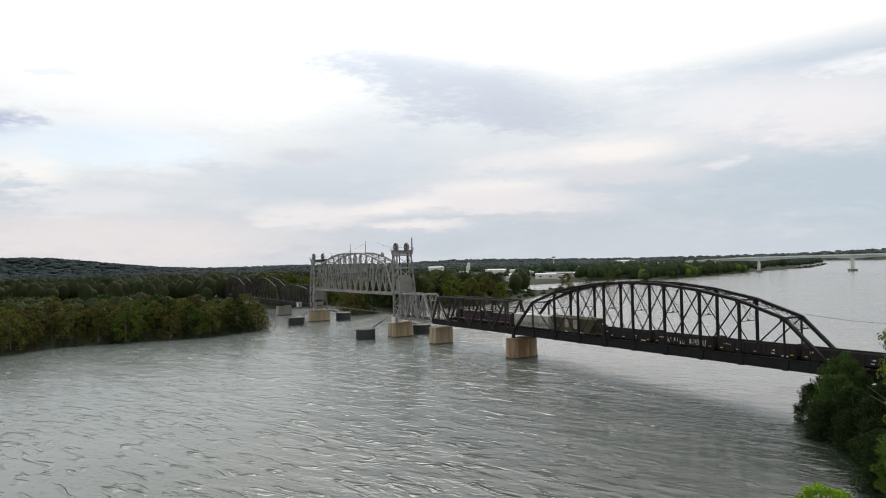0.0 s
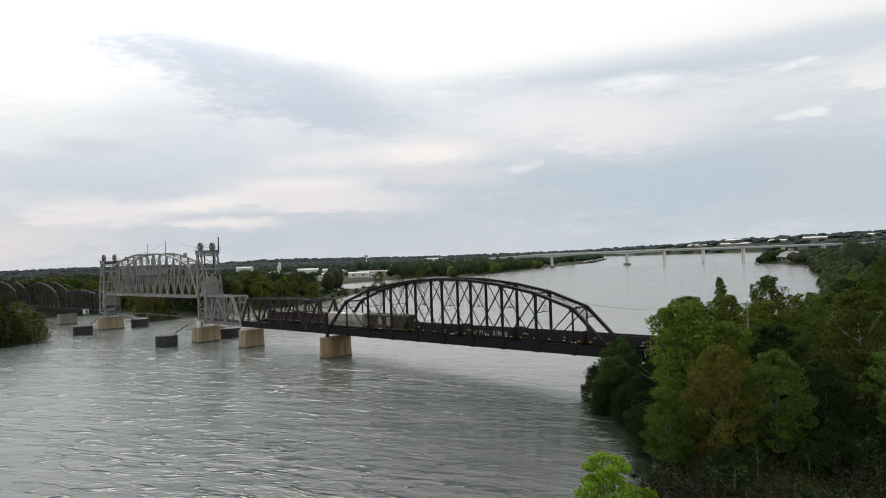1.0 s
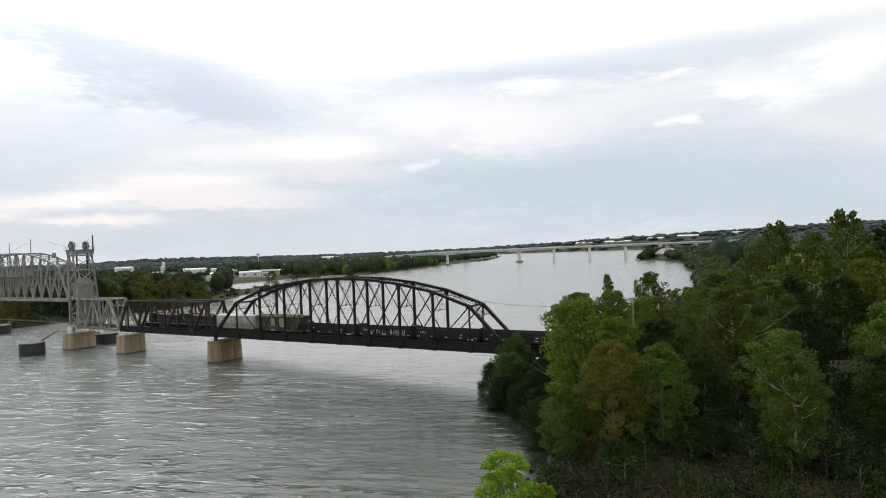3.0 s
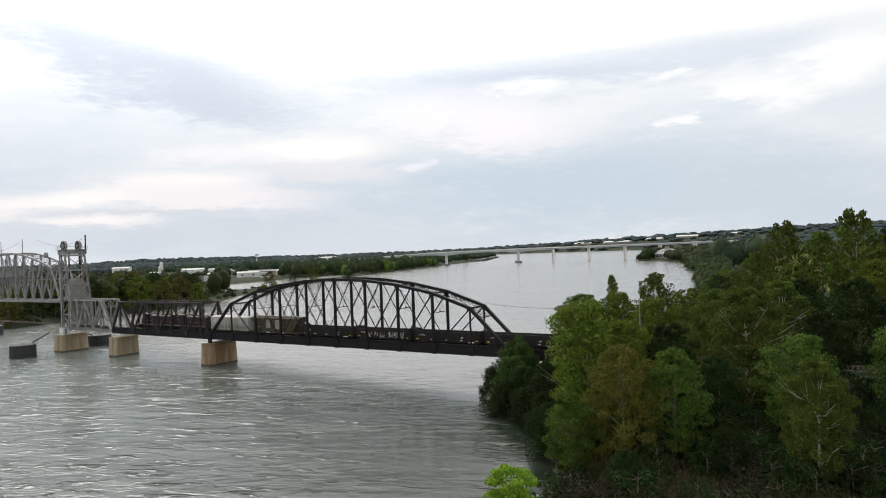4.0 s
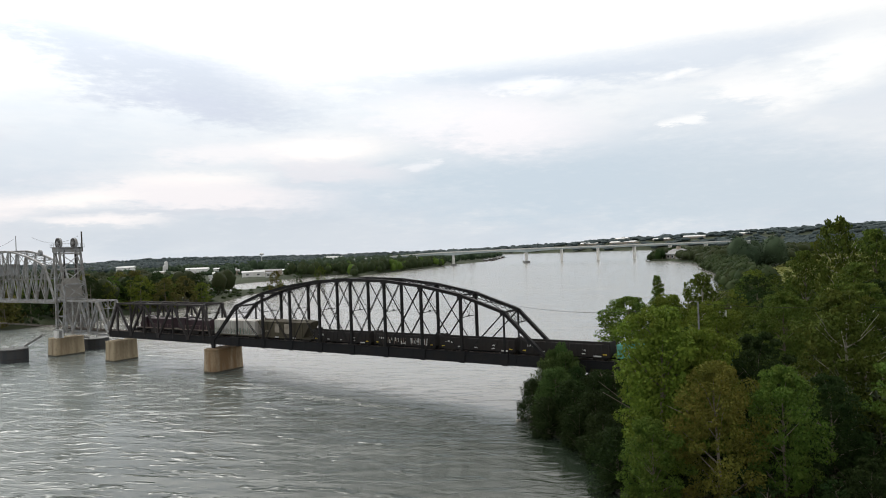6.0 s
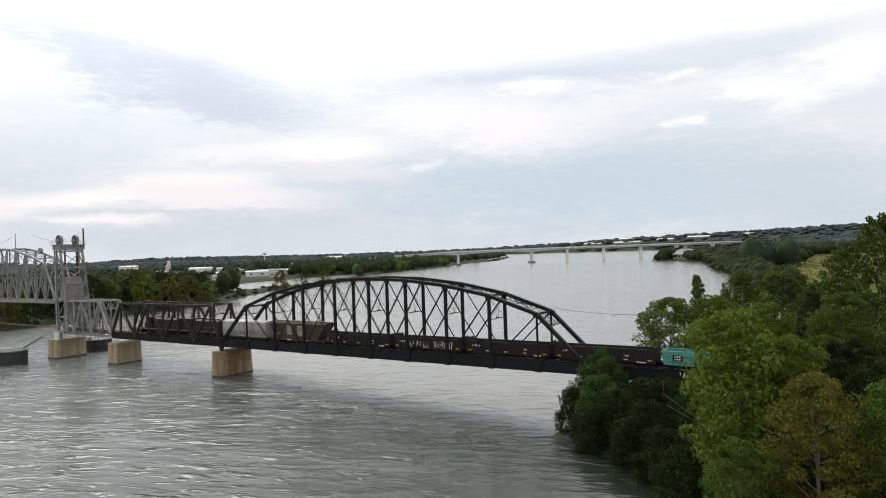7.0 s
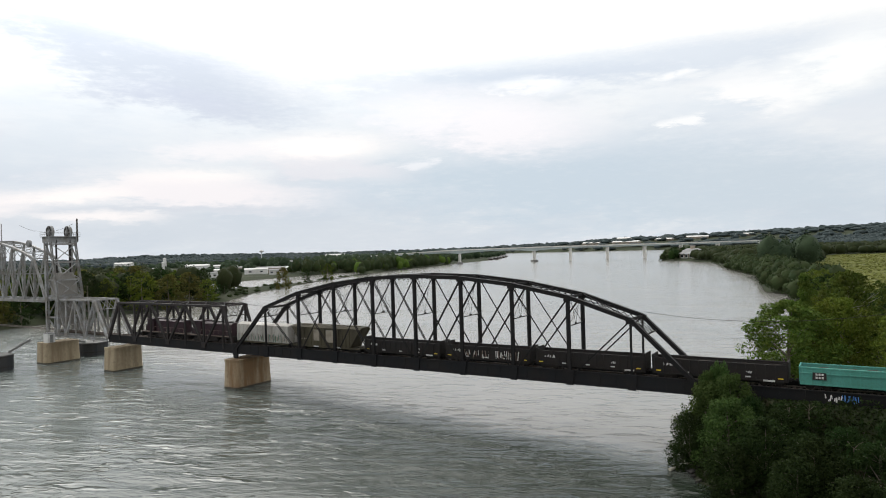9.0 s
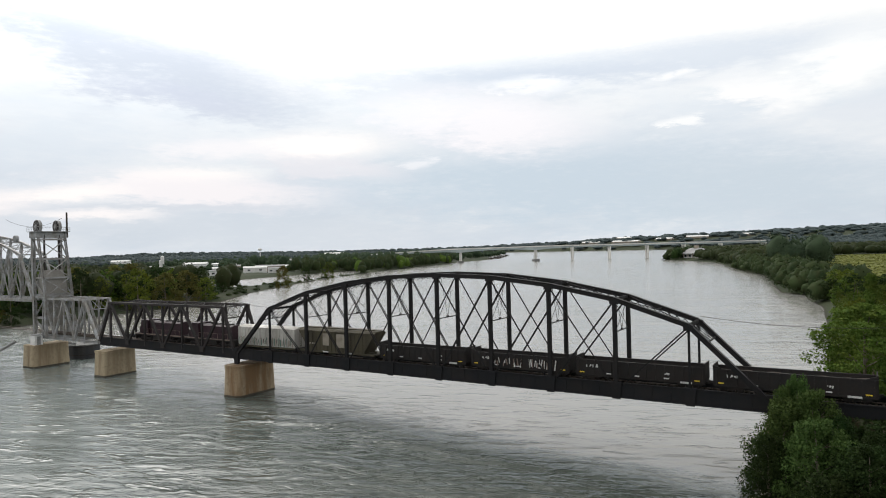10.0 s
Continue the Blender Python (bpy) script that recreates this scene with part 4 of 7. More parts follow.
def lift_tower(xf, sgn, ztop, label, mast):
    """A lift tower: two upright front legs, two raking back legs, sheaves and counterweight. sgn: side of the back legs."""
    g = thing("lift_tower", (0, 0, 0), label, "lift tower", "lift bridge towers")
    ya, yb = -0.3, 5.9
    zf, zbk = 5.35, 16.4
    xb0, xb1 = xf + sgn * 5.2, xf + sgn * 2.2
    for y in (ya, yb):
        part("front_leg", Shape().laced((xf, y, zf), (xf, y, ztop), 0.7, 0.8, (0, 1, 0), 0.08, 0.8, 0.09), GREY, g)
        part("back_leg", Shape().laced((xb0, y, zbk), (xb1, y, ztop), 0.45, 0.5, (0, 1, 0), 0.07, 0.7, 0.08), GREY, g)
        part("back_leg_foot", Shape().beam((xb0, y, zf + 1.6), (xb0, y, zbk), 0.5, 0.5), GREY, g)
        zs = [zf + 2.2, 11.5, 16.5, 21.0, 25.5, ztop - 1.6]
        for k in range(len(zs)):
            f = (zs[k] - zbk) / (ztop - zbk)
            xe = xb0 + (xb1 - xb0) * max(f, 0)
            part("side_strut", Shape().beam((xf, y, zs[k]), (xe, y, zs[k]), 0.26, 0.3), GREY, g)
            if k + 1 < len(zs):
                f2 = (zs[k + 1] - zbk) / (ztop - zbk)
                xe2 = xb0 + (xb1 - xb0) * max(f2, 0)
                a, b = ((xf, y, zs[k]), (xe2, y, zs[k + 1])) if k % 2 else ((xe, y, zs[k]), (xf, y, zs[k + 1]))
                part("side_brace", Shape().laced(a, b, 0.24, 0.26, (0, 1, 0), 0.05, 0.6), GREY, g)
    zs = [11.5, 16.5, 21.0, 25.5, ztop - 1.6]
    for k, z in enumerate(zs):
        f = max((z - zbk) / (ztop - zbk), 0)
        xe = xb0 + (xb1 - xb0) * f
        for x in (xf, xe):
            part("cross_strut", Shape().laced((x, ya, z), (x, yb, z), 0.35, 0.4, (1, 0, 0), 0.06, 0.6), GREY, g)
        if k + 1 < len(zs):
            z2 = zs[k + 1]
            f2 = max((z2 - zbk) / (ztop - zbk), 0)
            xe2 = xb0 + (xb1 - xb0) * f2
            part("cross_brace", Shape().beam((xe, ya, z), (xe2, yb, z2), 0.18, 0.18, (1, 0, 0)).beam((xe, yb, z), (xe2, ya, z2), 0.18, 0.18, (1, 0, 0)), GREY, g)
    # head frame
    xm = xf + sgn * 1.1
    x_lo, x_hi = min(xf - sgn * 0.5, xb1 + sgn * 0.5), max(xf - sgn * 0.5, xb1 + sgn * 0.5)
    part("head_girder", Shape().box(x_lo, x_hi, ya - 0.6, ya + 0.1, ztop - 1.2, ztop + 0.2), GREYD, g)
    part("head_girder", Shape().box(x_lo, x_hi, yb - 0.1, yb + 0.6, ztop - 1.2, ztop + 0.2), GREYD, g)
    part("head_girder", Shape().box(xb1 - 0.3, xb1 + 0.3, ya + 0.12, yb - 0.12, ztop - 1.3, ztop + 0.1), GREYD, g)
    deck = part("head_platform", Shape().box(x_lo - 0.5, x_hi + 0.5, ya - 0.9, yb + 0.9, ztop + 0.22, ztop + 0.34), GREYD, g)
    rail = Shape()
    for y in (ya - 0.85, yb + 0.85):
        for z in (0.9, 1.35):
            rail.beam((x_lo - 0.5, y, ztop + z), (x_hi + 0.5, y, ztop + z), 0.05, 0.05)
        for x in np.linspace(x_lo - 0.5, x_hi + 0.5, 5):
            rail.beam((x, y, ztop + 0.34), (x, y, ztop + 1.35), 0.05, 0.05)
    for x in (x_lo - 0.45, x_hi + 0.45):
        rail.beam((x, ya - 0.85, ztop + 1.35), (x, yb + 0.85, ztop + 1.35), 0.05, 0.05)
    part("handrail", rail, GREYD, deck)
    for y in (ya + 0.6, yb - 1.1):
        s = Shape()
        cz, r = ztop + 1.5, 1.6
        s.tube((xm, y - 0.32, cz), (xm, y + 0.32, cz), r, r, 20)
        s.tube((xm, y - 0.6, cz), (xm, y + 0.6, cz), 0.45, 0.45, 10)
        sh = part("sheave_wheel", s, GREYD, g, "large grey grooved sheave wheel")
        spokes = Shape()
        for a in range(8):
            c, si = math.cos(a * math.pi / 4), math.sin(a * math.pi / 4)
            spokes.beam((xm + c * 0.4, y - 0.34, cz + si * 0.4), (xm + c * 1.5, y - 0.34, cz + si * 1.5), 0.06, 0.14, (0, 1, 0))
        part("spokes", spokes, GREY, sh)
        # flat black disc imitates the shade behind the spokes; the wheel is solid
        part("web_recess", Shape().tube((xm, y - 0.335, cz), (xm, y - 0.325, cz), 1.45, 1.45, 20), BLACK, sh, "black disc painted as shade between the spokes")
    # counterweight and ropes behind the front legs
    xc = xf + sgn * 2.3
    up = 17.2 if sgn > 0 else 10.8
    wt = part("counterweight", Shape().add([(xc + dx * w, 2.8 + dy * d, z) for z, w, d in ((up, 1.3, 2.75), (up + 3.2, 1.3, 2.6), (up + 5.6, 1.0, 1.9)) for dx, dy in ((-1, -1), (1, -1), (1, 1), (-1, 1))], [(3, 2, 1, 0), (8, 9, 10, 11)] + [(k * 4 + i, k * 4 + (i + 1) % 4, k * 4 + 4 + (i + 1) % 4, k * 4 + 4 + i) for k in (0, 1) for i in range(4)]), COUNTER, g, "big pale concrete counterweight block")
    part("counterweight_ledge", Shape().box(xc - 1.7, xc + 1.7, -0.1, 5.7, up - 0.5, up - 0.01), GREYD, wt)
    part("lower_panel", Shape().box(xc - 0.9, xc + 0.9, 1.0, 4.6, max(up - 7.8, 6.0), up - 1.4), COUNTER, g, "grey plated machinery panel")
    zc = up + 0.5
    for y in (ya + 1.4, yb - 1.4):
        s = Shape()
        for k in range(5):
            s.tube((xc - 0.3 + 0.15 * k, y, zc + 5), (xc - 0.3 + 0.15 * k, y, ztop - 0.5), 0.085, 0.085, 5)
        part("counterweight_ropes", s, BLACK, g)
    ladder = Shape()
    for dx in (0, 0.5):
        ladder.beam((xb0 - sgn * (0.6 + dx), yb - 0.5, 8), (xb0 - sgn * (0.6 + dx), yb - 0.5, 26), 0.06, 0.06)
    for k in range(40):
        ladder.beam((xb0 - sgn * 0.6, yb - 0.5, 8.2 + k * 0.45), (xb0 - sgn * 1.1, yb - 0.5, 8.2 + k * 0.45), 0.04, 0.04, (0, 0, 1))
    part("ladder", ladder, GREYD, g)
    if mast:
        part("pole_mast", Shape().tube((xb1 + sgn * 0.3, yb + 0.5, ztop - 1), (xb1 + sgn * 0.3, yb + 0.5, ztop + 5.0), 0.26, 0.2, 8), TIMBER, g, "weathered wooden mast")
    else:
        part("pole_mast", Shape().tube((xb1, yb, ztop), (xb1, yb, ztop + 3.8), 0.15, 0.1, 6), GREYD, g)
    return g


lift_span()
lift_tower(-71.2, 1, 31.8, "grey riveted steel lift tower with sheaves and counterweight", True)
lift_tower(-154.3, -1, 29.9, "distant grey steel lift tower with sheave wheels", False)


def control_hut(x, y, z):
    h = thing("signal_hut", (x, y, z), "small white metal equipment hut on tower pier", "hut")
    part("body", Shape().box(-1.1, 1.1, -0.9, 0.9, 0, 2.3), WHITE, h)
    part("roof", Shape().box(-1.25, 1.25, -1.05, 1.05, 2.304, 2.45), ROOFG, h)
    part("door", Shape().box(1.1, 1.13, -0.4, 0.4, 0.05, 2.0), GREYD, h)
    return h


control_hut(-68.9, -1.2, 5.31)
control_hut(-172.5, -1.6, 6.4)


def fender(x, y, length, width, z1, turn, plank_to):
    """A moored timber fender cell with a slanting gangway bar."""
    f = thing("fender_dolphin", (x, y, 0), "round dark timber fender cell standing in the river", "mooring cell", "fender cells", turn=turn)
    n = 20
    ring = [(length / 2 * math.cos(2 * math.pi * i / n), width / 2 * math.sin(2 * math.pi * i / n)) for i in range(n)]
    part("wall", Shape().prism(ring, -2.5, z1, 0.0), FENDER, f)
    part("deck", Shape().prism([(a * 0.95, b * 0.95) for a, b in ring], z1 + 0.004, z1 + 0.18, 0.0), CAP, f)
    for zz in (0.9, z1 - 0.35):
        part("band", Shape().prism([(a * 1.015, b * 1.015) for a, b in ring], zz, zz + 0.16, 0.0), BLACK, f)
    part("post", Shape().tube((0, 0, z1), (0, 0, z1 + 1.1), 0.12, 0.12, 6), CAP, f)
    if plank_to:
        part("gangway", Shape().beam((plank_to[0] * 0.3, plank_to[1] * 0.35, z1 + 0.4), plank_to, 0.5, 0.16, (0, 0, 1)), CAP, f, "narrow grey gangway")
    return f


fender(-70.5, -12.6, 7.0, 7.0, 3.6, 0, (1.5, 7.0, 6.6))
fender(-73.0, 12.3, 7.2, 7.2, 3.3, 0, (2.2, -7.5, 5.2))
fender(-145.0, -12.6, 7.2, 7.2, 3.4, 0, (-5.0, 9.0, 6.4))
fender(-154.0, 14.5, 7.2, 7.2, 3.4, 0, (-3, -7.0, 5.2))


def far_truss(x0, x1, zt, label):
    """A dark arched truss span beyond the lift bridge."""
    g = thing("far_truss_span", (0, 0, 0), label, "bridge span", "dark spans beyond the lift bridge")
    n = 10
    X = [x0 + (x1 - x0) * i / n for i in range(n + 1)]
    Z = [7.3] + [zt - (zt - 15.5) * (abs(i - n / 2) / (n / 2 - 1)) ** 2 for i in range(1, n)] + [7.3]
    for y in (NEAR_Y, FAR_Y):
        for i in range(n):
            part("top_chord", Shape().beam((X[i], y, Z[i]), (X[i + 1], y, Z[i + 1]), 0.55, 0.6), BROWN, g)
            part("floor_girder", Shape().box(X[i] + 0.01, X[i + 1] - 0.01, y - 0.15, y + 0.15, 6.5, 8.2), GIRD, g)
        for i in range(1, n):
            part("post", Shape().beam((X[i], y, 7.3), (X[i], y, Z[i]), 0.4, 0.42), BROWN, g)
            if i < n - 1:
                part("diagonal", Shape().beam((X[i], y, Z[i]), (X[i + 1], y, 7.3), 0.2, 0.2).beam((X[i + 1], y, Z[i + 1]), (X[i], y, 7.3), 0.16, 0.16), BROWN, g)
    for i in range(1, n):
        part("top_strut", Shape().beam((X[i], 0.2, Z[i]), (X[i], 5.5, Z[i]), 0.3, 0.4, (1, 0, 0)), BROWN, g)
    return g


far_truss(-209, -160, 17.0, "rusty dark truss span beyond the lift tower")
far_truss(-275, -209, 20.5, "dark arched truss span near the wooded bank")
for x in (-275.5, -340.0):
    pier((x, 2.8), 4.2, 9.0, 5.6, COUNTER, "grey concrete bridge pier by the far bank")
far_truss(-339.5, -275.5, 20.5, "dark arched truss span running into the trees")


def track():
    t = thing("railway_track", (0, 0, 0), "rusty railway track on timber ties", "railway track", kind="structure")
    for dy in (-0.75, 0.75):
        part("rail", Shape().box(-340, 320, GAUGE_Y + dy - 0.04, GAUGE_Y + dy + 0.04, RAIL_Z - 0.16, RAIL_Z), STEEL, t)
    s = Shape()
    for k in range(1000):
        x = -330 + k * 0.65
        if -153 < x < -72.5:
            continue
        s.box(x - 0.12, x + 0.12, GAUGE_Y - 1.5, GAUGE_Y + 1.5, RAIL_Z - 0.38, RAIL_Z - 0.16)
    tagged(part("ties", s, TIMBER, t), kind="stuff")
    return t


track()


def approach():
    g = thing("approach_girder_span", (0, 0, 0), "black plate girder approach span with painted tags", "bridge span")
    for y in (0.15, 5.55):
        for i in range(6):
            xa, xb = 87.6 + i * 5.4, 87.6 + (i + 1) * 5.4
            s = Shape().box(xa + 0.01, xb - 0.01, y - 0.06, y + 0.06, 6.3, 8.3)
            s.box(xa + 0.01, xb - 0.01, y - 0.2, y + 0.2, 6.3, 6.38).box(xa + 0.01, xb - 0.01, y - 0.2, y + 0.2, 8.22, 8.3)
            for k in range(3):
                x = xa + 0.9 + k * 1.8
                s.box(x - 0.04, x + 0.04, y - 0.1, y + 0.1, 6.38, 8.22)
            part("girder_panel", s, GIRD, g)
    for i in range(7):
        x = 87.8 + i * 5.3
        part("cross_frame", Shape().box(x - 0.1, x + 0.1, 0.25, 5.4, 6.4, 7.5), GIRD, g)
    part("end_bent", Shape().box(86.2, 89.4, -0.9, 6.6, -1, 5.55), PIER, g, "stone end pier hidden in brush")
    part("abutment", Shape().box(118.5, 121.0, -0.4, 6.1, 2.0, 6.28), PIER, g, "stone abutment in the embankment")
    r = random.Random(8)
    for k in range(16):
        x = 100.5 + k * 0.21
        h = r.uniform(0.35, 0.95)
        z0 = 7.1 + r.uniform(0, 0.95 - h)
        part("painted_tag", Shape().beam((x - 0.08, 0.03, z0), (x + r.uniform(-0.2, 0.25), 0.03, z0 + h), 0.02, r.uniform(0.07, 0.15)), PALE if k < 8 else BLUEG, g, "white painted tag" if k < 8 else "blue painted tag")
    return g


approach()


# ---- trees ----
def leaf_quads(r, centres, outward, size, flat=0.75):
    """Diamond leaves round the centres, facing roughly outward."""
    n = len(centres)
    nrm = outward * 0.7 + r.normal(size=(n, 3)) * 0.75 + np.array([0, 0, 0.35])
    nrm /= np.linalg.norm(nrm, axis=1, keepdims=True) + 1e-9
    t = np.cross(nrm, r.normal(size=(n, 3)))
    t /= np.linalg.norm(t, axis=1, keepdims=True) + 1e-9
    b = np.cross(nrm, t)
    L = size * r.uniform(0.6, 1.35, (n, 1))
    W = L * flat
    fold = nrm * L * 0.15
    return np.stack([centres - t * L * 0.5, centres - b * W * 0.5 + fold, centres + t * L * 0.5, centres + b * W * 0.5 + fold], 1).reshape(-1, 3)


def crown_points(r, h, wid, base, clumps, per, shape):
    """Clump centres and leaf places for a crown from base to h, wid across."""
    pts, out, cen = [], [], []
    H = h - base
    for k in range(clumps):
        u = (k + r.uniform(0, 1)) / clumps
        if shape == "round":
            prof = math.sqrt(max(0.02, 1 - (2 * (u ** 0.9) - 0.85) ** 2 / 1.35))
        elif shape == "spire":
            prof = (1 - u) ** 0.7 * 0.95 + 0.12
        elif shape == "weep":
            prof = math.sqrt(max(0.05, 1 - (1.5 * u - 0.55) ** 2))
        else:
            prof = math.sqrt(max(0.03, 1 - (2 * u - 0.9) ** 2 / 1.25))
        a = k * 2.39996 + r.uniform(-0.6, 0.6)
        rad = wid / 2 * prof * math.sqrt(r.uniform(0.12, 1.0)) * r.uniform(0.8, 1.12)
        c = np.array([math.cos(a) * rad, math.sin(a) * rad, base + H * u])
        cr = wid * r.uniform(0.085, 0.165) * (0.65 if u > 0.85 else 1.0)
        d = r.normal(size=(per, 3))
        d /= np.linalg.norm(d, axis=1, keepdims=True)
        d[:, 2] = d[:, 2] * 0.7 + 0.12
        q = r.uniform(0.45, 1.05, (per, 1)) ** 0.6
        p = c + d * q * cr * np.array([1.15, 1.15, 0.85])
        if shape == "weep":
            p[:, 2] -= r.uniform(0, 1, per) ** 2 * cr * 1.6
        pts.append(p)
        out.append(d)
        cen.append((c, cr))
    return np.concatenate(pts), np.concatenate(out), cen


def limb(s, pts, r0, r1, n=6):
    for i in range(len(pts) - 1):
        f0, f1 = i / (len(pts) - 1), (i + 1) / (len(pts) - 1)
        s.tube(pts[i], pts[i + 1], r0 + (r1 - r0) * f0, r0 + (r1 - r0) * f1, n, i in (0, len(pts) - 2))


def make_tree(name, label, seed, h, wid, base, clumps, per, size, shape, leaf, bark, bare=0, limbs=14, hollow=True):
    """A tree at the origin: tapered trunk with limbs, and a crown of small leaves in clumps."""
    r = np.random.default_rng(seed)
    pts, out, cen = crown_points(r, h, wid, base, clumps, per, shape)
    root = thing(name, (0, 0, 0), label, "tree" if h > 5 else "bush")
    s = Shape()
    lean = r.uniform(-0.04, 0.04, 2) * h
    spine = [(lean[0] * (k / 5) ** 2, lean[1] * (k / 5) ** 2, -0.6 + (h * 0.86 + 0.6) * k / 5) for k in range(6)]
    limb(s, spine, 0.018 * h + 0.06, 0.03, 8)
    order = r.permutation(len(cen))[:limbs]
    for i in order:
        c, cr = cen[i]
        z0 = max(base * 0.55, c[2] - (0.25 + 0.25 * r.random()) * h * 0.6)
        f = (z0 + 0.6) / (h * 0.86 + 0.6)
        st = Vector((lean[0] * f * f, lean[1] * f * f, z0))
        end = Vector(c)
        mid = st.lerp(end, 0.5) + Vector((0, 0, 0.06 * h * r.random()))
        limb(s, [st, mid, end], 0.0075 * h * (1.1 - f) + 0.03, 0.02, 5)
    for k in range(bare):
        a = r.uniform(0, 6.28)
        z0 = base + (h - base) * r.uniform(0.15, 0.6)
        e = wid * r.uniform(0.42, 0.60)
        st = Vector((0, 0, z0))
        end = Vector((math.cos(a) * e, math.sin(a) * e, z0 + h * r.uniform(0.08, 0.25)))
        limb(s, [st, st.lerp(end, 0.5) + Vector((0, 0, -0.3)), end], 0.09, 0.02, 5)
        limb(s, [st.lerp(end, 0.55), end + Vector((r.uniform(-1, 1), r.uniform(-1, 1), 1.0))], 0.05, 0.015, 4)
    part("trunk", s, bark, root)
    v = leaf_quads(r, pts, out, size)
    part("crown", quads_mesh(name + "_crown", v, np.arange(len(v)).reshape(-1, 4), [leaf]), None, root)
    return root


TREES = {}


def tree_kind(key, *args, **kw):
    """Keeps a tree's model; the first tree of the kind to be planted is the model itself."""
    TREES[key] = [make_tree(*args, **kw), False, args[3]]


def plant(key, x, y, top=None, wide=1.0, turn=None, z=None, label="", group=""):
    model, used, h = TREES[key]
    z = float(land(x, y)) if z is None else z
    k = ((top - z) / h) if top else 1.0
    turn = PLANT.uniform(0, 360) if turn is None else turn
    m = pose(x, y, z - 0.15, 0, 0, turn)
    if used:
        ob = copy_thing(model, m)
    else:
        model.matrix_basis = m
        ob = model
        TREES[key][1] = True
    ob.scale = (k * wide, k * wide, k)
    if label:
        ob["label"] = label
    if group:
        ob["group"] = group
    return ob


PLANT = random.Random(21)
ROUND = "broad green riverside tree with leafy rounded crown"
tree_kind("a1", "broadleaf_tree", ROUND, 1, 16, 11.5, 2.2, 80, 210, 0.33, "round", LEAF, BARK, 2)
tree_kind("a2", "broadleaf_tree", "green sycamore with pale bare limbs showing", 2, 16, 11, 2.5, 78, 210, 0.33, "oval", LEAF, PALEBARK, 7)
tree_kind("a3", "broadleaf_tree", "yellowing broadleaf tree on the river bank", 3, 15, 11, 1.8, 80, 210, 0.33, "round", LEAFY, BARK, 3)
tree_kind("a4", "broadleaf_tree", "dark green tree with dense uneven crown", 4, 17, 11, 2.0, 80, 190, 0.35, "oval", LEAFD, BARK, 1)
tree_kind("b1", "broadleaf_tree", "tall green tree behind the railway", 15, 18, 12, 2.2, 76, 62, 0.62, "round", LEAF, BARK, 1)
tree_kind("b2", "broadleaf_tree", "tall green tree with pale limbs behind the railway", 16, 18, 11, 2.5, 76, 62, 0.62, "oval", LEAF, PALEBARK, 5)
tree_kind("b4", "broadleaf_tree", "tall dark green tree behind the railway", 17, 18, 11, 2.0, 76, 62, 0.64, "oval", LEAFD, BARK, 1)
tree_kind("sp", "poplar_tree", "slender green tree with pointed crown", 5, 18, 6.5, 2.0, 70, 170, 0.27, "spire", LEAF, BARK, 0)
tree_kind("au", "broadleaf_tree", "tree with feathery olive and rusty autumn foliage", 6, 14, 10, 1.0, 84, 240, 0.24, "round", LEAFO, BARK, 2)
tree_kind("wi", "willow_bush", "dense dark green willow bush over the water", 7, 7, 6.5, 0.1, 60, 170, 0.22, "weep", LEAFD, BARK, 0, 10)
tree_kind("wg", "willow_bush", "fresh green willow bush beside the bridge end", 18, 7, 6.0, 0.2, 60, 190, 0.20, "weep", LEAFW, BARK, 0, 14)
tree_kind("yo", "young_tree", "bright yellow-green young tree at the water edge", 8, 7.5, 5.4, 0.8, 60, 200, 0.21, "oval", LEAFB, BARK, 0, 12)
tree_kind("sh", "bush", "low green brush on the bank", 9, 3.2, 4.6, 0.0, 24, 44, 0.24, "weep", LEAFD, BARK, 0, 5)
tree_kind("sb", "bush", "dry brown-green brush on the bank", 10, 2.6, 4.4, 0.0, 20, 34, 0.20, "weep", LITTER, TIMBER, 3, 6)
tree_kind("m1", "mid_tree", "green tree on the river bank", 11, 12, 9.5, 0.5, 35, 46, 0.62, "round", LEAF, BARK, 0, 6)
tree_kind("m2", "mid_tree", "yellow-green tree on the river bank", 12, 11, 9.5, 0.4, 35, 46, 0.62, "round", LEAFY, BARK, 0, 6)
tree_kind("m3", "mid_tree", "dark green tree on the river bank", 13, 13, 10, 0.5, 35, 46, 0.62, "oval", LEAFD, BARK, 0, 6)
tree_kind("m4", "mid_tree", "tree turning autumn brown on the river bank", 14, 11, 9.5, 0.4, 35, 46, 0.62, "round", LEAFM, BARK, 0, 6)

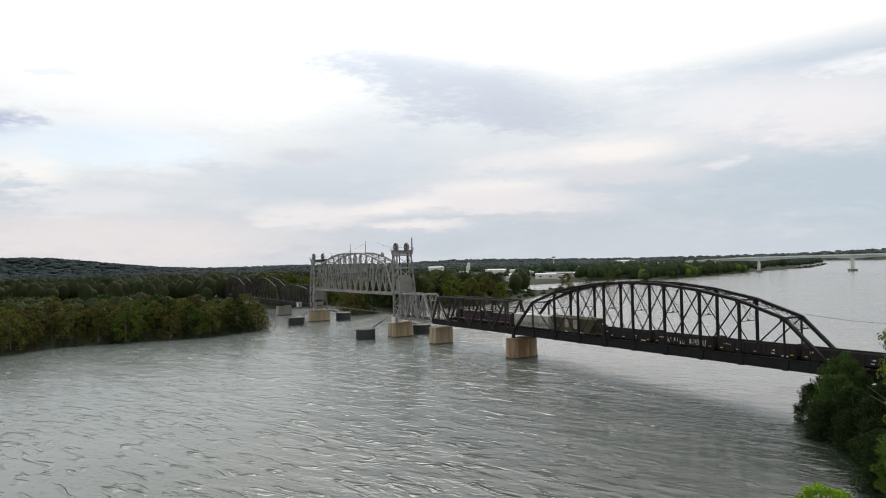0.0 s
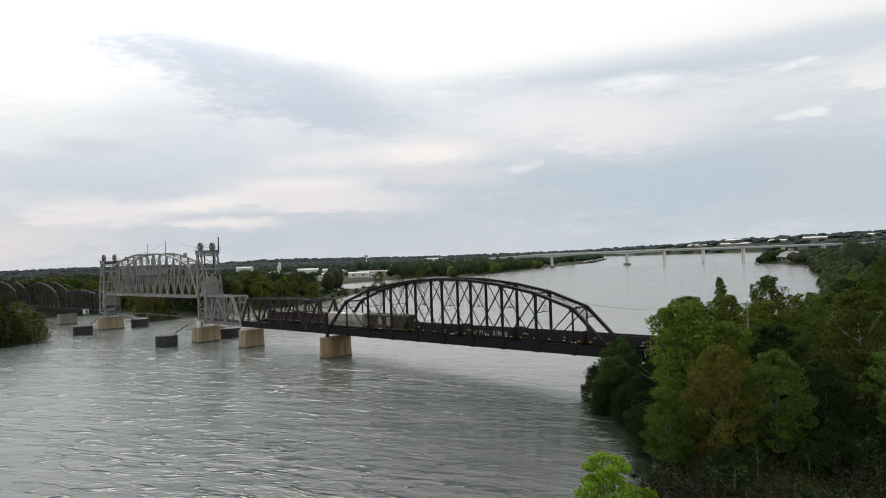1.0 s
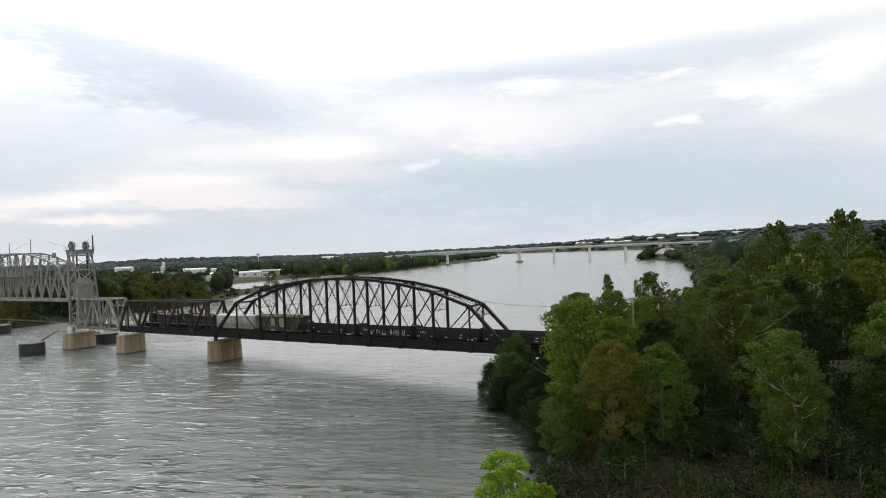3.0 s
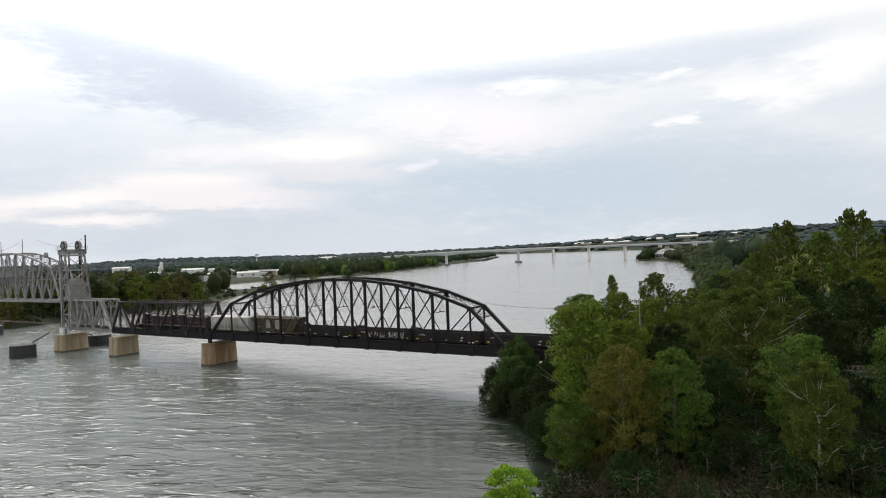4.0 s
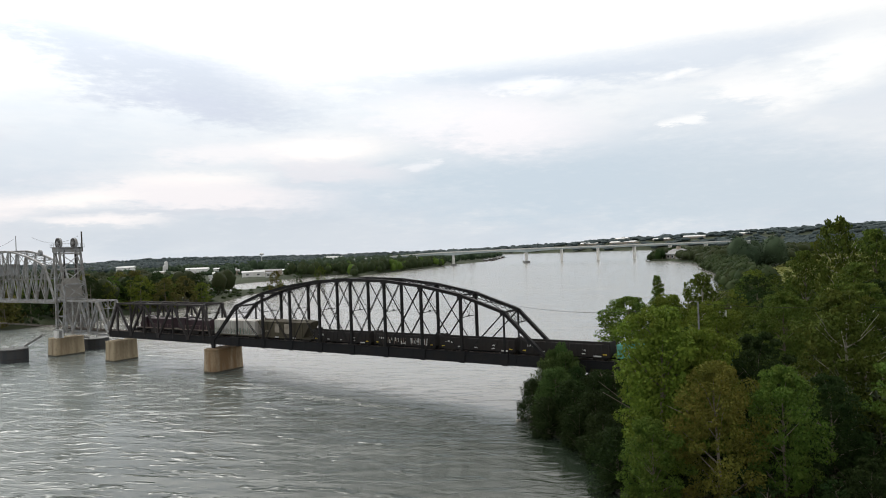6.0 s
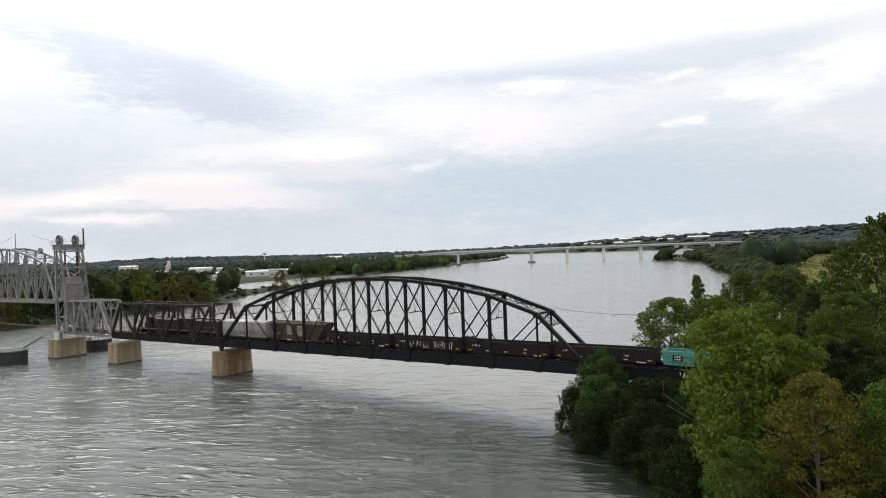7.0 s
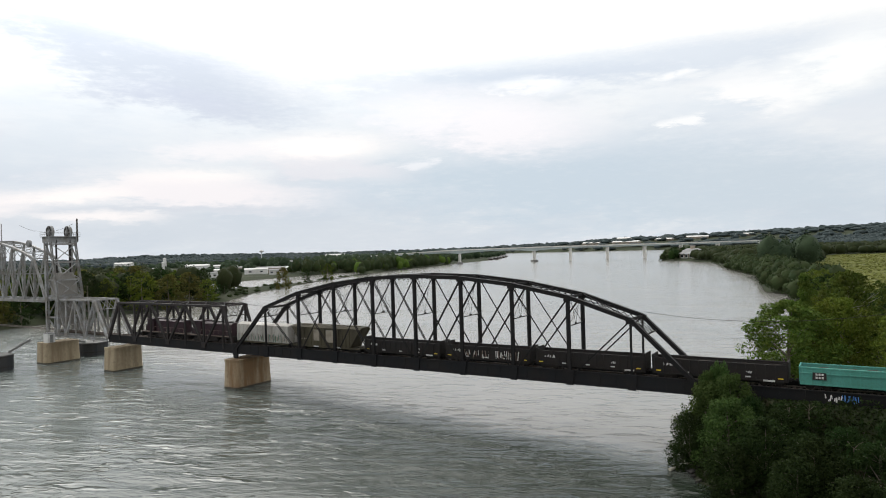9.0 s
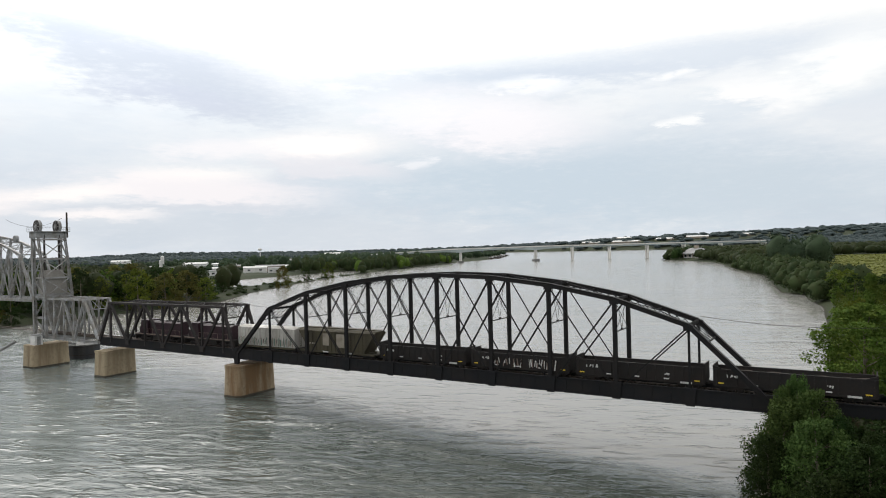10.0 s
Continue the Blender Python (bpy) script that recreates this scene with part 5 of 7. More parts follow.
# trees of the near bank that stand out
for key, x, y, top, wide in [
    ("yo", 117.0, -60.9, 8.9, 0.95), ("yo", 119.8, -58.6, 5.8, 0.9),
    ("wg", 88.4, -4.6, 9.2, 1.0), ("wg", 91.5, -9.0, 8.6, 1.1), ("wi", 87.2, -8.2, 6.4, 0.9), ("wi", 95.5, -12.5, 7.6, 1.15), ("wg", 89.4, -1.6, 11.2, 0.42), ("wg", 88.2, -2.6, 10.2, 0.45), ("wg", 91.0, -3.4, 10.2, 0.8), ("wi", 100, -15.5, 7.2, 1.15), ("wi", 96.5, -6.5, 7.4, 1.2), ("wi", 102.5, -8.0, 6.6, 1.2), ("wi", 93.0, -4.5, 8.2, 1.0), ("wi", 97.5, -3.8, 7.0, 1.1), ("wi", 101.5, -4.6, 6.4, 1.1), ("wi", 106.0, -4.4, 6.6, 1.1), ("wi", 110.0, -5.2, 6.8, 1.1), ("wi", 99.5, -2.6, 6.3, 0.9), ("wi", 103.8, -2.8, 6.2, 0.9), ("wi", 95.0, -2.2, 6.8, 0.9), ("wi", 107.8, -2.8, 6.4, 0.9), ("wi", 99.0, -9.5, 6.0, 1.2), ("wi", 104.5, -11.5, 6.0, 1.2),
    ("wi", 92.6, -14.6, 5.4, 1.2), ("wi", 98.6, -18.4, 5.8, 1.2), ("wi", 103.6, -23.0, 6.2, 1.2), ("wi", 107.5, -30.0, 6.6, 1.2), ("sp", 96.8, 31.0, 20.3, 0.8), ("a1", 95.5, 15.0, 17.2, 1.2), ("a3", 101.5, 20, 17.2, 0.9), ("b2", 102, 46, 19.8, 0.8),
    ("a3", 112.3, -29.4, 19.6, 0.85), ("a1", 111.5, -24.0, 15.5, 0.75), ("a3", 114, -19, 16.0, 0.85),
    ("au", 119.4, -37.0, 15.6, 0.85), ("a1", 114.0, -39.5, 10.5, 0.85), ("a1", 124.5, -35.0, 15.2, 0.75), ("a2", 129, -13.0, 20.4, 0.85), ("a2", 138.5, -38, 15.2, 0.75),
    ("a1", 116.5, -14.5, 15.2, 0.75), ("a4", 121, -22, 16.5, 0.9), ("a4", 128, -28, 13.5, 0.9), ("a1", 136, -22, 15.5, 1.0), ("a4", 147, -28, 14.5, 1.0), ("a4", 131, -40, 9.5, 1.0), ("wi", 122, -45, 6.5, 1.2), ("a4", 149, -42, 12.0, 1.0), ("b1", 157, -36, 15.0, 0.95),
    ("a4", 111.5, -11.5, 15.5, 0.7), ("a3", 116.8, -26.5, 17.0, 0.7), ("a3", 110, 15, 16.5, 0.95), ("a1", 120, 18, 18.0, 0.9), ("a2", 131, 16, 19.5, 0.9), ("a4", 142, 14, 20.0, 0.9), ("a1", 119, -6.5, 14.8, 0.8), ("a4", 138, -8, 17.0, 0.8), ("a1", 148, -10, 18.0, 0.9), ("b4", 157, -14, 18, 1.0),
    ("b2", 152, 20, 24.0, 0.9), ("b1", 163, 8, 24.0, 0.9), ("b4", 168, -18, 20.0, 1.0), ("b1", 176, 22, 27.0, 0.9), ("b2", 158, 42, 29.0, 0.8), ("b4", 172, 60, 31.0, 0.8), ("a3", 146, 38, 22.0, 0.9), ("a4", 133, 34, 19.0, 1.0), ("a1", 118, 34, 15.0, 0.9),
    ("b2", 142.2, 81, 32.9, 0.62), ("b2", 126, 88, 31.0, 0.6), ("b1", 130, 60, 21.0, 0.9), ("b4", 114, 62, 15.0, 0.9), ("b4", 152, 96, 29, 0.8), ("b1", 118, 100, 23, 0.8), ("b1", 134, 106, 28, 0.8), ("b4", 160, 75, 30, 0.8), ("b1", 146, 62, 24, 0.9), ("b4", 186, 44, 32, 0.8), ("b1", 192, 80, 33, 0.8), ("b2", 176, 100, 33, 0.8),
]:
    plant(key, x, y, top, wide)
# brush along the water line and between the trees
for i in range(420):
    x, y = PLANT.uniform(88, 172), PLANT.uniform(-66, 2)
    d = float(shore(x, y))
    if d < 0.8 or (abs(y - 2.85) < 6.5 and x > 86) or math.hypot(x - 145, y + 112) < 32:
        continue
    plant("sb" if y < -46 and PLANT.random() < 0.6 else PLANT.choice(["sb", "sh", "sh", "sh"]), x, y, None, PLANT.uniform(0.7, 1.4))


def scatter(n, xs, ys, keys, tops, gap, keep, group, seed):
    """Plants n trees on land in a rectangle, at least gap apart, where keep(x, y) holds."""
    r = random.Random(seed)
    spots = []
    for _ in range(n * 12):
        if len(spots) >= n:
            break
        x, y = r.uniform(*xs), r.uniform(*ys)
        if not keep(x, y) or any((x - a) ** 2 + (y - b) ** 2 < gap * gap for a, b in spots):
            continue
        spots.append((x, y))
        z = float(land(x, y))
        plant(r.choice(keys), x, y, z + r.uniform(*tops), r.uniform(0.85, 1.2), r.uniform(0, 360), z, "", group)


def far_woods(name, label, n, xs, ys, keep, tops, wid, leaves, size, material, seed):
    """Distant woodland: one mesh of many small crowns."""
    r = np.random.default_rng(seed)
    X, Y = r.uniform(*xs, n * 4), r.uniform(*ys, n * 4)
    ok = keep(X, Y) & (shore(X, Y) > 1)
    X, Y = X[ok][:n], Y[ok][:n]
    m = len(X)
    Z = land(X, Y)
    H = r.uniform(*tops, m)
    Wd = np.maximum(r.uniform(*wid, m), H * r.uniform(0.7, 0.95, m))
    d = r.normal(size=(m, leaves, 3))
    d /= np.linalg.norm(d, axis=2, keepdims=True)
    d[:, :, 2] = np.abs(d[:, :, 2])
    bump = 0.78 + 0.34 * np.sin(d[:, :, 0] * 5 + X[:, None]) * np.cos(d[:, :, 1] * 5 + Y[:, None]) + r.uniform(-0.12, 0.1, (m, leaves))
    c = np.empty((m, leaves, 3))
    c[:, :, 0] = X[:, None] + d[:, :, 0] * bump * Wd[:, None] / 2
    c[:, :, 1] = Y[:, None] + d[:, :, 1] * bump * Wd[:, None] / 2
    c[:, :, 2] = Z[:, None] + H[:, None] * (0.5 + 0.48 * np.clip((d[:, :, 2] * 2 - 1) * (0.4 + 0.7 * bump), -1, 1.1))
    v = leaf_quads(r, c.reshape(-1, 3), d.reshape(-1, 3), size, 0.9)
    q = np.arange(len(v)).reshape(-1, 4)
    # a lumpy inner crown under the leaves
    nu, nv = 8, 5
    th = (np.arange(nu) * 2 * math.pi / nu)[None, None, :] + r.uniform(0, 6.28, (m, 1, 1)) + np.arange(nv)[None, :, None] * 0.4
    ph = np.array([-0.95, -0.35, 0.25, 0.8, 1.35])[None, :, None]
    lob = 0.84 + 0.16 * np.sin(th * 3 + X[:, None, None]) * np.cos(ph * 4 + Y[:, None, None]) + r.uniform(-0.14, 0.12, (m, nv, nu))
    core = np.empty((m, nv, nu, 3))
    core[..., 0] = X[:, None, None] + np.cos(th) * np.cos(ph) * lob * Wd[:, None, None] * 0.46
    core[..., 1] = Y[:, None, None] + np.sin(th) * np.cos(ph) * lob * Wd[:, None, None] * 0.46
    core[..., 2] = Z[:, None, None] + H[:, None, None] * (0.48 + 0.44 * np.sin(ph) * (0.55 + 0.5 * lob))
    one = [(k * nu + i, k * nu + (i + 1) % nu, (k + 1) * nu + (i + 1) % nu, (k + 1) * nu + i) for k in range(nv - 1) for i in range(nu)]
    top = (nv - 1) * nu
    one += [(top, top + 1, top + 2, top + 3), (top, top + 3, top + 4, top + 7), (top + 4, top + 5, top + 6, top + 7)]
    cq = (np.array(one)[None] + (np.arange(m) * nu * nv)[:, None, None]).reshape(-1, 4)
    me = quads_mesh(name, np.concatenate([core.reshape(-1, 3), v]), np.concatenate([cq, q + m * nu * nv]), [material])
    me.polygons.foreach_set("use_smooth", np.arange(len(me.polygons)) < len(cq))
    return tagged(new(name, me), label, "woods", kind="stuff")


# wooded island across the river
scatter(230, (-215, -104), (-300, -28), ["m1", "m3", "m4", "m4", "m4", "m4"], (8.5, 13.5), 4.0, lambda x, y: float(shore(x, y)) > 0.6 and float(signed(np.array(x), np.array(y), ISLAND)) < -0.6 and float(-signed(np.array(x), np.array(y), ISLAND)) < 26, "trees of the island", 31)
scatter(120, (-160, -104), (-300, -28), ["sb", "sh", "sb"], (2.2, 3.6), 2.2, lambda x, y: 0.1 < float(-signed(np.array(x), np.array(y), ISLAND)) < 4, "brush at the island shore", 50)
# bank behind the lift span, then along the far shore
scatter(80, (-330, -172), (14, 150), ["m1", "m3", "m4", "m2"], (11, 19), 5.2, lambda x, y: 0.8 < float(shore(x, y)) < 45 and float(signed(np.array(x), np.array(y), ISLAND)) > 0, "trees of the far bank", 32)
# near bank north of the railway
scatter(64, (72, 126), (36, 230), ["m1", "m3", "m1", "m2"], (6, 11), 4.8, lambda x, y: 4.5 < float(shore(x, y)) and x < 92 + 0.35 * (215 - y), "trees of the near bank", 34)
for key, x, y, top, wide in [("m3", -262, 188, 16, 0.95), ("m1", -292, 236, 13.5, 0.8), ("m4", -258, 258, 16.0, 0.75), ("m3", -222, 176, 9, 1.0), ("m1", -233, 170, 13, 0.9), ("m3", -300, 325, 13, 0.8), ("m1", -318, 372, 16, 0.9), ("m4", -275, 212, 7, 1.0), ("m1", -286, 290, 7, 1.1), ("m3", -210, 160, 12, 1.0)]:
    plant(key, x, y, top, wide, group="trees of the spit")
LAND_FIELD = [(92, 238), (125, 212), (420, 260), (640, 900), (240, 930), (68, 860), (74, 431)]
far_woods("woods", "low brush along the spit", 190, (-345, -180), (100, 430), lambda x, y: shore(x, y) < 22, (0.7, 2.0), (3, 7), 60, 0.7, MIDWOOD, 39)
far_woods("woods", "belt of trees along the far bank", 210, (-520, -290), (370, 860), lambda x, y: (shore(x, y) < 36) & ((y > 470) | (x > -340)), (9, 19), (8, 13), 130, 1.1, MIDWOOD, 33)
far_woods("woods", "darker trees in the far bank belt", 60, (-500, -300), (385, 860), lambda x, y: (shore(x, y) < 22) & ((y > 480) | (x > -340)), (8, 17), (8, 12), 130, 1.1, LEAF, 30)
far_woods("woods", "deep woods behind the far bank belt", 420, (-900, -350), (560, 1250), lambda x, y: (shore(x, y) > 30) & (shore(x, y) < 230), (8, 22), (10, 15), 80, 1.3, FARWOOD, 28)
far_woods("woods", "clump of trees beside the riverside hall", 30, (-158, -100), (872, 1000), lambda x, y: (np.hypot(x + 90, y - 886) > 30), (9, 17), (9, 13), 150, 1.6, LEAFD, 29)
far_woods("woods", "tall trees at the edge of the near wood", 60, (126, 300), (112, 300), lambda x, y: x > 128 + (y - 112) * 0.9, (14, 26), (9, 13), 220, 1.2, LEAF, 37)
far_woods("woods", "trees lining the meadow shore", 300, (0, 110), (215, 600), lambda x, y: shore(x, y) < 18, (5, 14), (7, 12), 170, 0.9, MIDWOOD, 36)
far_woods("woods", "trees lining the right bank upstream", 110, (-160, 30), (560, 1010), lambda x, y: (shore(x, y) < 24) & (np.hypot(x + 88, y - 880) > 34), (8, 16), (9, 13), 120, 1.6, MIDWOOD, 35)
far_woods("woods", "dark woodland on the island interior", 760, (-420, -140), (-380, -30), lambda x, y: -signed(x, y, ISLAND) > 18, (9, 15), (8, 12), 110, 0.9, MIDWOOD, 41)
far_woods("woods", "dense woodland behind the lift bridge", 800, (-640, -180), (-380, 230), lambda x, y: (signed(x, y, ISLAND) > 0) & (shore(x, y) > 10), (12, 20), (9, 14), 110, 1.0, MIDWOOD, 42)
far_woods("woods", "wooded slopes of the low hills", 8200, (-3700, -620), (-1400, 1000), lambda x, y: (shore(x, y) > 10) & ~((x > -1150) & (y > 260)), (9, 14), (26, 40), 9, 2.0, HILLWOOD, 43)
far_woods("woods", "belt of woods beyond the harbour", 700, (-1500, -420), (480, 1900), lambda x, y: (shore(x, y) > 12) & (np.sin(x * 0.013) * np.cos(y * 0.011) > -0.15) & ~((x > -1050) & (y < 640)), (9, 15), (10, 18), 40, 1.5, FARWOOD, 44)
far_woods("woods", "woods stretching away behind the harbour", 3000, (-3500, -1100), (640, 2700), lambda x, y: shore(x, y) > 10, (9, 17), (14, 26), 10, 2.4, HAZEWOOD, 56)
far_woods("woods", "scattered trees among the harbour buildings", 260, (-1150, -470), (270, 700), lambda x, y: (shore(x, y) > 12) & (np.sin(x * 0.021 + 1) * np.cos(y * 0.024) > 0.0) & (np.hypot(x + 495, y - 430) > 55), (6, 13), (8, 14), 40, 1.3, FARWOOD, 55)
far_woods("woods", "woods on the right bank beyond the meadow", 1300, (-140, 760), (420, 1150), lambda x, y: (shore(x, y) > 8) & ~inside(x, y, LAND_FIELD) & (np.hypot(x + 88, y - 880) > 34) & (y > 520 - (x - 450).clip(0, 1)), (11, 18), (16, 27), 46, 1.4, MIDWOOD, 45)
far_woods("woods", "tall grove of pale green trees by the meadow", 10, (38, 72), (490, 545), lambda x, y: shore(x, y) > 8, (16, 30), (9, 13), 700, 1.2, FARWOOD, 47)
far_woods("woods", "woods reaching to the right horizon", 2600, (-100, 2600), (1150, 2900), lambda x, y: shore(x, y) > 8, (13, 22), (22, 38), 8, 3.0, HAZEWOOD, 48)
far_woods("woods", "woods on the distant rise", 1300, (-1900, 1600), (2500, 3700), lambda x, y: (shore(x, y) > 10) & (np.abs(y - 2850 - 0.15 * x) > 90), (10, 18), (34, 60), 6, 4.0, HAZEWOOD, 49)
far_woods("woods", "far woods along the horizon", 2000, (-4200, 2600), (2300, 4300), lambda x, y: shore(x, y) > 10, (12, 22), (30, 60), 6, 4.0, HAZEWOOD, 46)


# ---- meadow, rocks and bank litter ----
def meadow():
    r = np.random.default_rng(51)
    n = 30000
    X, Y = r.uniform(60, 640, n * 3), 210 + 720 * r.uniform(0, 1, n * 3) ** 1.6
    ok = inside(X, Y, LAND_FIELD) & (shore(X, Y) > 10)
    X, Y = X[ok][:n], Y[ok][:n]
    c = np.stack([X, Y, land(X, Y) + 0.35], -1)
    up = np.zeros_like(c)
    up[:, 2] = 5.0
    v = leaf_quads(r, c, up, 2.6, 0.9)
    # the sward under the tufts
    gx, gy = np.meshgrid(np.arange(60, 640, 7.0), np.arange(210, 935, 7.0))
    gx, gy = gx.ravel(), gy.ravel()
    ok = inside(gx, gy, LAND_FIELD) & (shore(gx, gy) > 8)
    gx, gy = gx[ok], gy[ok]
    px, py = np.stack([gx - 3.52, gx + 3.52, gx + 3.52, gx - 3.52], 1), np.stack([gy - 3.52, gy - 3.52, gy + 3.52, gy + 3.52], 1)
    sward = np.stack([px, py, land(px, py) + 0.25 + 0.002 * np.sin(gx * 9)[:, None]], -1).reshape(-1, 3)
    v = np.concatenate([v, sward])
    tagged(new("meadow_grass", quads_mesh("meadow_grass", v, np.arange(len(v)).reshape(-1, 4), [GRASS])), "yellow-green mown meadow behind the bank trees", "grass", kind="stuff")


def undergrowth():
    """Weeds and leaf litter that cover the near bank."""
    r = np.random.default_rng(52)
    n = 56000
    X, Y = r.uniform(84, 190, n * 2), r.uniform(-75, 110, n * 2)
    d = shore(X, Y)
    ok = (d > 0.6) & (np.abs(Y - 2.85) > 3.6) & (np.hypot(X - 145, Y + 113) > 26)
    X, Y = X[ok][:n], Y[ok][:n]
    clump = 0.5 + 0.5 * lump(X * 3.1, Y * 3.1)
    c = np.stack([X, Y, land(X, Y) + 0.15 + np.clip(clump, 0, 1.6) * r.uniform(0, 1.1, len(X))], -1)
    up = np.zeros_like(c)
    up[:, 2] = 0.7
    v = leaf_quads(r, c, up, 0.58, 0.6)
    tagged(new("undergrowth", quads_mesh("undergrowth", v, np.arange(len(v)).reshape(-1, 4), [LITTER])), "dark weeds and brown brush covering the bank", "undergrowth", kind="stuff")


meadow()
undergrowth()


def dry_grass():
    """Dry stalks on the open part of the bank."""
    r = np.random.default_rng(54)
    n = 30000
    X, Y = r.uniform(112, 165, n * 2), r.uniform(-72, -34, n * 2)
    ok = (shore(X, Y) > 1.0) & (np.hypot(X - 145, Y + 113) > 26) & (lump(X * 2.2, Y * 2.2) > -0.55)
    X, Y = X[ok][:n], Y[ok][:n]
    z = land(X, Y)
    a, h, w = r.uniform(0, 6.28, len(X)), r.uniform(0.35, 1.25, len(X)), 0.035
    lean = r.normal(size=(len(X), 2)) * 0.22
    foot = np.stack([X, Y, z - 0.05], -1)
    side = np.stack([np.cos(a) * w, np.sin(a) * w, np.zeros(len(X))], -1)
    tip = np.stack([X + lean[:, 0], Y + lean[:, 1], z + h], -1)
    v = np.stack([foot - side, foot + side, tip + side * 0.3, tip - side * 0.3], 1).reshape(-1, 3)
    tagged(new("dry_grass", quads_mesh("dry_grass", v, np.arange(len(v)).reshape(-1, 4), [STRAW])), "dry straw-coloured grass stalks on the open bank", "grass", kind="stuff")


dry_grass()


def thicket():
    """Denser, taller brambles on the slope below the approach span."""
    r = np.random.default_rng(53)
    n = 42000
    X, Y = r.uniform(86, 132, n * 2), r.uniform(-34, 0.5, n * 2)
    ok = (shore(X, Y) > 0.4) & ~((np.abs(Y - 2.85) < 3.2))
    X, Y = X[ok][:n], Y[ok][:n]
    hump = np.clip(0.55 + 0.5 * lump(X * 2.3 + 5, Y * 2.3), 0.1, 1.6)
    c = np.stack([X, Y, land(X, Y) + hump * r.uniform(0.05, 1.5, len(X))], -1)
    up = np.zeros_like(c)
    up[:, 2] = 0.6
    v = leaf_quads(r, c, up, 0.34, 0.7)
    tagged(new("bramble_thicket", quads_mesh("bramble_thicket", v, np.arange(len(v)).reshape(-1, 4), [LEAFD])), "dark green bramble thicket below the approach span", "undergrowth", kind="stuff")


thicket()


def rock_mesh(seed):
    r = random.Random(seed)
    bm = bmesh.new()
    bmesh.ops.create_icosphere(bm, subdivisions=1, radius=0.5)
    for v in bm.verts:
        v.co *= r.uniform(0.72, 1.15)
        v.co.z *= 0.7
    me = bpy.data.meshes.new("boulder")
    bm.to_mesh(me)
    bm.free()
    me.materials.append(ROCK)
    return me


ROCKS = [rock_mesh(s) for s in range(5)]
r_rock = random.Random(61)
SHORE_LINE = [(115.5, -58), (113, -41), (109, -33.5), (104.5, -25.5), (97, -17.5), (88.5, -12.5), (85.5, -6), (84.6, 1), (84.2, 10)]
for i in range(170):
    k = r_rock.randrange(2, 8) if r_rock.random() < 0.75 else r_rock.randrange(0, 2)
    (xa, ya), (xb, yb) = SHORE_LINE[k], SHORE_LINE[k + 1] if k < 8 else SHORE_LINE[k]
    f = r_rock.random()
    x, y = xa + (xb - xa) * f + r_rock.uniform(-0.4, 2.6), ya + (yb - ya) * f + r_rock.uniform(-0.6, 1.6)
    ob = new("boulder", ROCKS[i % 5])
    s = r_rock.uniform(0.5, 1.5)
    ob.matrix_basis = pose(x, y, max(float(land(x, y)), -0.25) + 0.05, r_rock.uniform(-25, 25), r_rock.uniform(-25, 25), r_rock.uniform(0, 360))
    ob.scale = (s, s, s * 0.8)
    tagged(ob, "dark grey riprap boulder at the water edge", "rock", "riprap boulders")


def driftwood(x, y, turn, length):
    ob = thing("drift_log", (x, y, max(float(land(x, y)), 0.05) + 0.1), "pale grey drift log lying on the shore", "log", turn=turn)
    s = Shape()
    limb(s, [(-length / 2, 0, 0), (0, 0.15, 0.05), (length / 2, -0.1, 0.3)], 0.20, 0.08, 7)
    part("stem", s, PALEBARK, ob)
    part("stub", Shape().tube((length * 0.1, 0, 0), (length * 0.2, 0.6, 0.5), 0.07, 0.03, 5), PALEBARK, ob)


driftwood(86.4, -8.5, 60, 4.2)
driftwood(115.2, -45.0, 20, 3.0)


# ---- utility poles and wires ----
def utility_pole(x, y, top, arms, cans, label):
    p = thing("utility_pole", (x, y, float(land(x, y))), label, "utility pole", "utility poles")
    h = top - float(land(x, y))
    part("pole", Shape().tube((0, 0, -0.5), (0, 0, h), 0.17, 0.11, 8), CAP, p)
    if arms:
        part("cross_arm", Shape().box(-1.5, 1.5, -0.07, 0.07, h - 0.7, h - 0.52), TIMBER, p)
        for dx in (-1.4, 0, 1.4):
            part("insulator", Shape().tube((dx, 0, h - 0.52), (dx, 0, h - 0.28), 0.06, 0.05, 6), PALE, p)
    for k in range(cans):
        dx = (-0.45, 0.45)[k]
        part("transformer_can", Shape().tube((dx, -0.3, h - 2.1), (dx, -0.3, h - 1.0), 0.34, 0.34, 10), WHITE, p, "pale grey transformer can")
    return p


utility_pole(108.8, 8.6, 17.2, False, 0, "weathered grey wooden utility pole beside the railway")
utility_pole(111.1, 15.8, 16.2, True, 2, "utility pole carrying two pale transformer cans")


def wire(p, q, sag, label):
    p, q = Vector(p), Vector(q)
    s = Shape()
    n = 14
    pts = [p.lerp(q, i / n) - Vector((0, 0, sag * 4 * (i / n) * (1 - i / n))) for i in range(n + 1)]
    for a, b in zip(pts, pts[1:]):
        s.tube(a, b, 0.035, 0.035, 4, False)
    tagged(part("overhead_wire", s, BLACK), label, "wire", "overhead wires")


wire((78.5, 5.8, 16.3), (108.8, 8.6, 16.9), 1.3, "thin dark cable sagging from the truss to a pole")
wire((-5.5, 5.8, 16.2), (8.7, 5.8, 16.0), 0.7, "thin dark cable sagging between two truss spans")
wire((108.8, 8.6, 16.9), (160, 14, 19), 1.4, "thin dark cable running along the railway")
wire((-70, 6, 35.5), (-91.5, 2.8, 36.0), 2.0, "thin dark cable from lift tower to the span mast")
wire((-103.5, 2.8, 35.8), (-154, 6, 33.5), 2.2, "thin dark cable from span mast to the lift tower")


# ---- train ----
TRAIN = -3.0                          # how far the train stands along the track


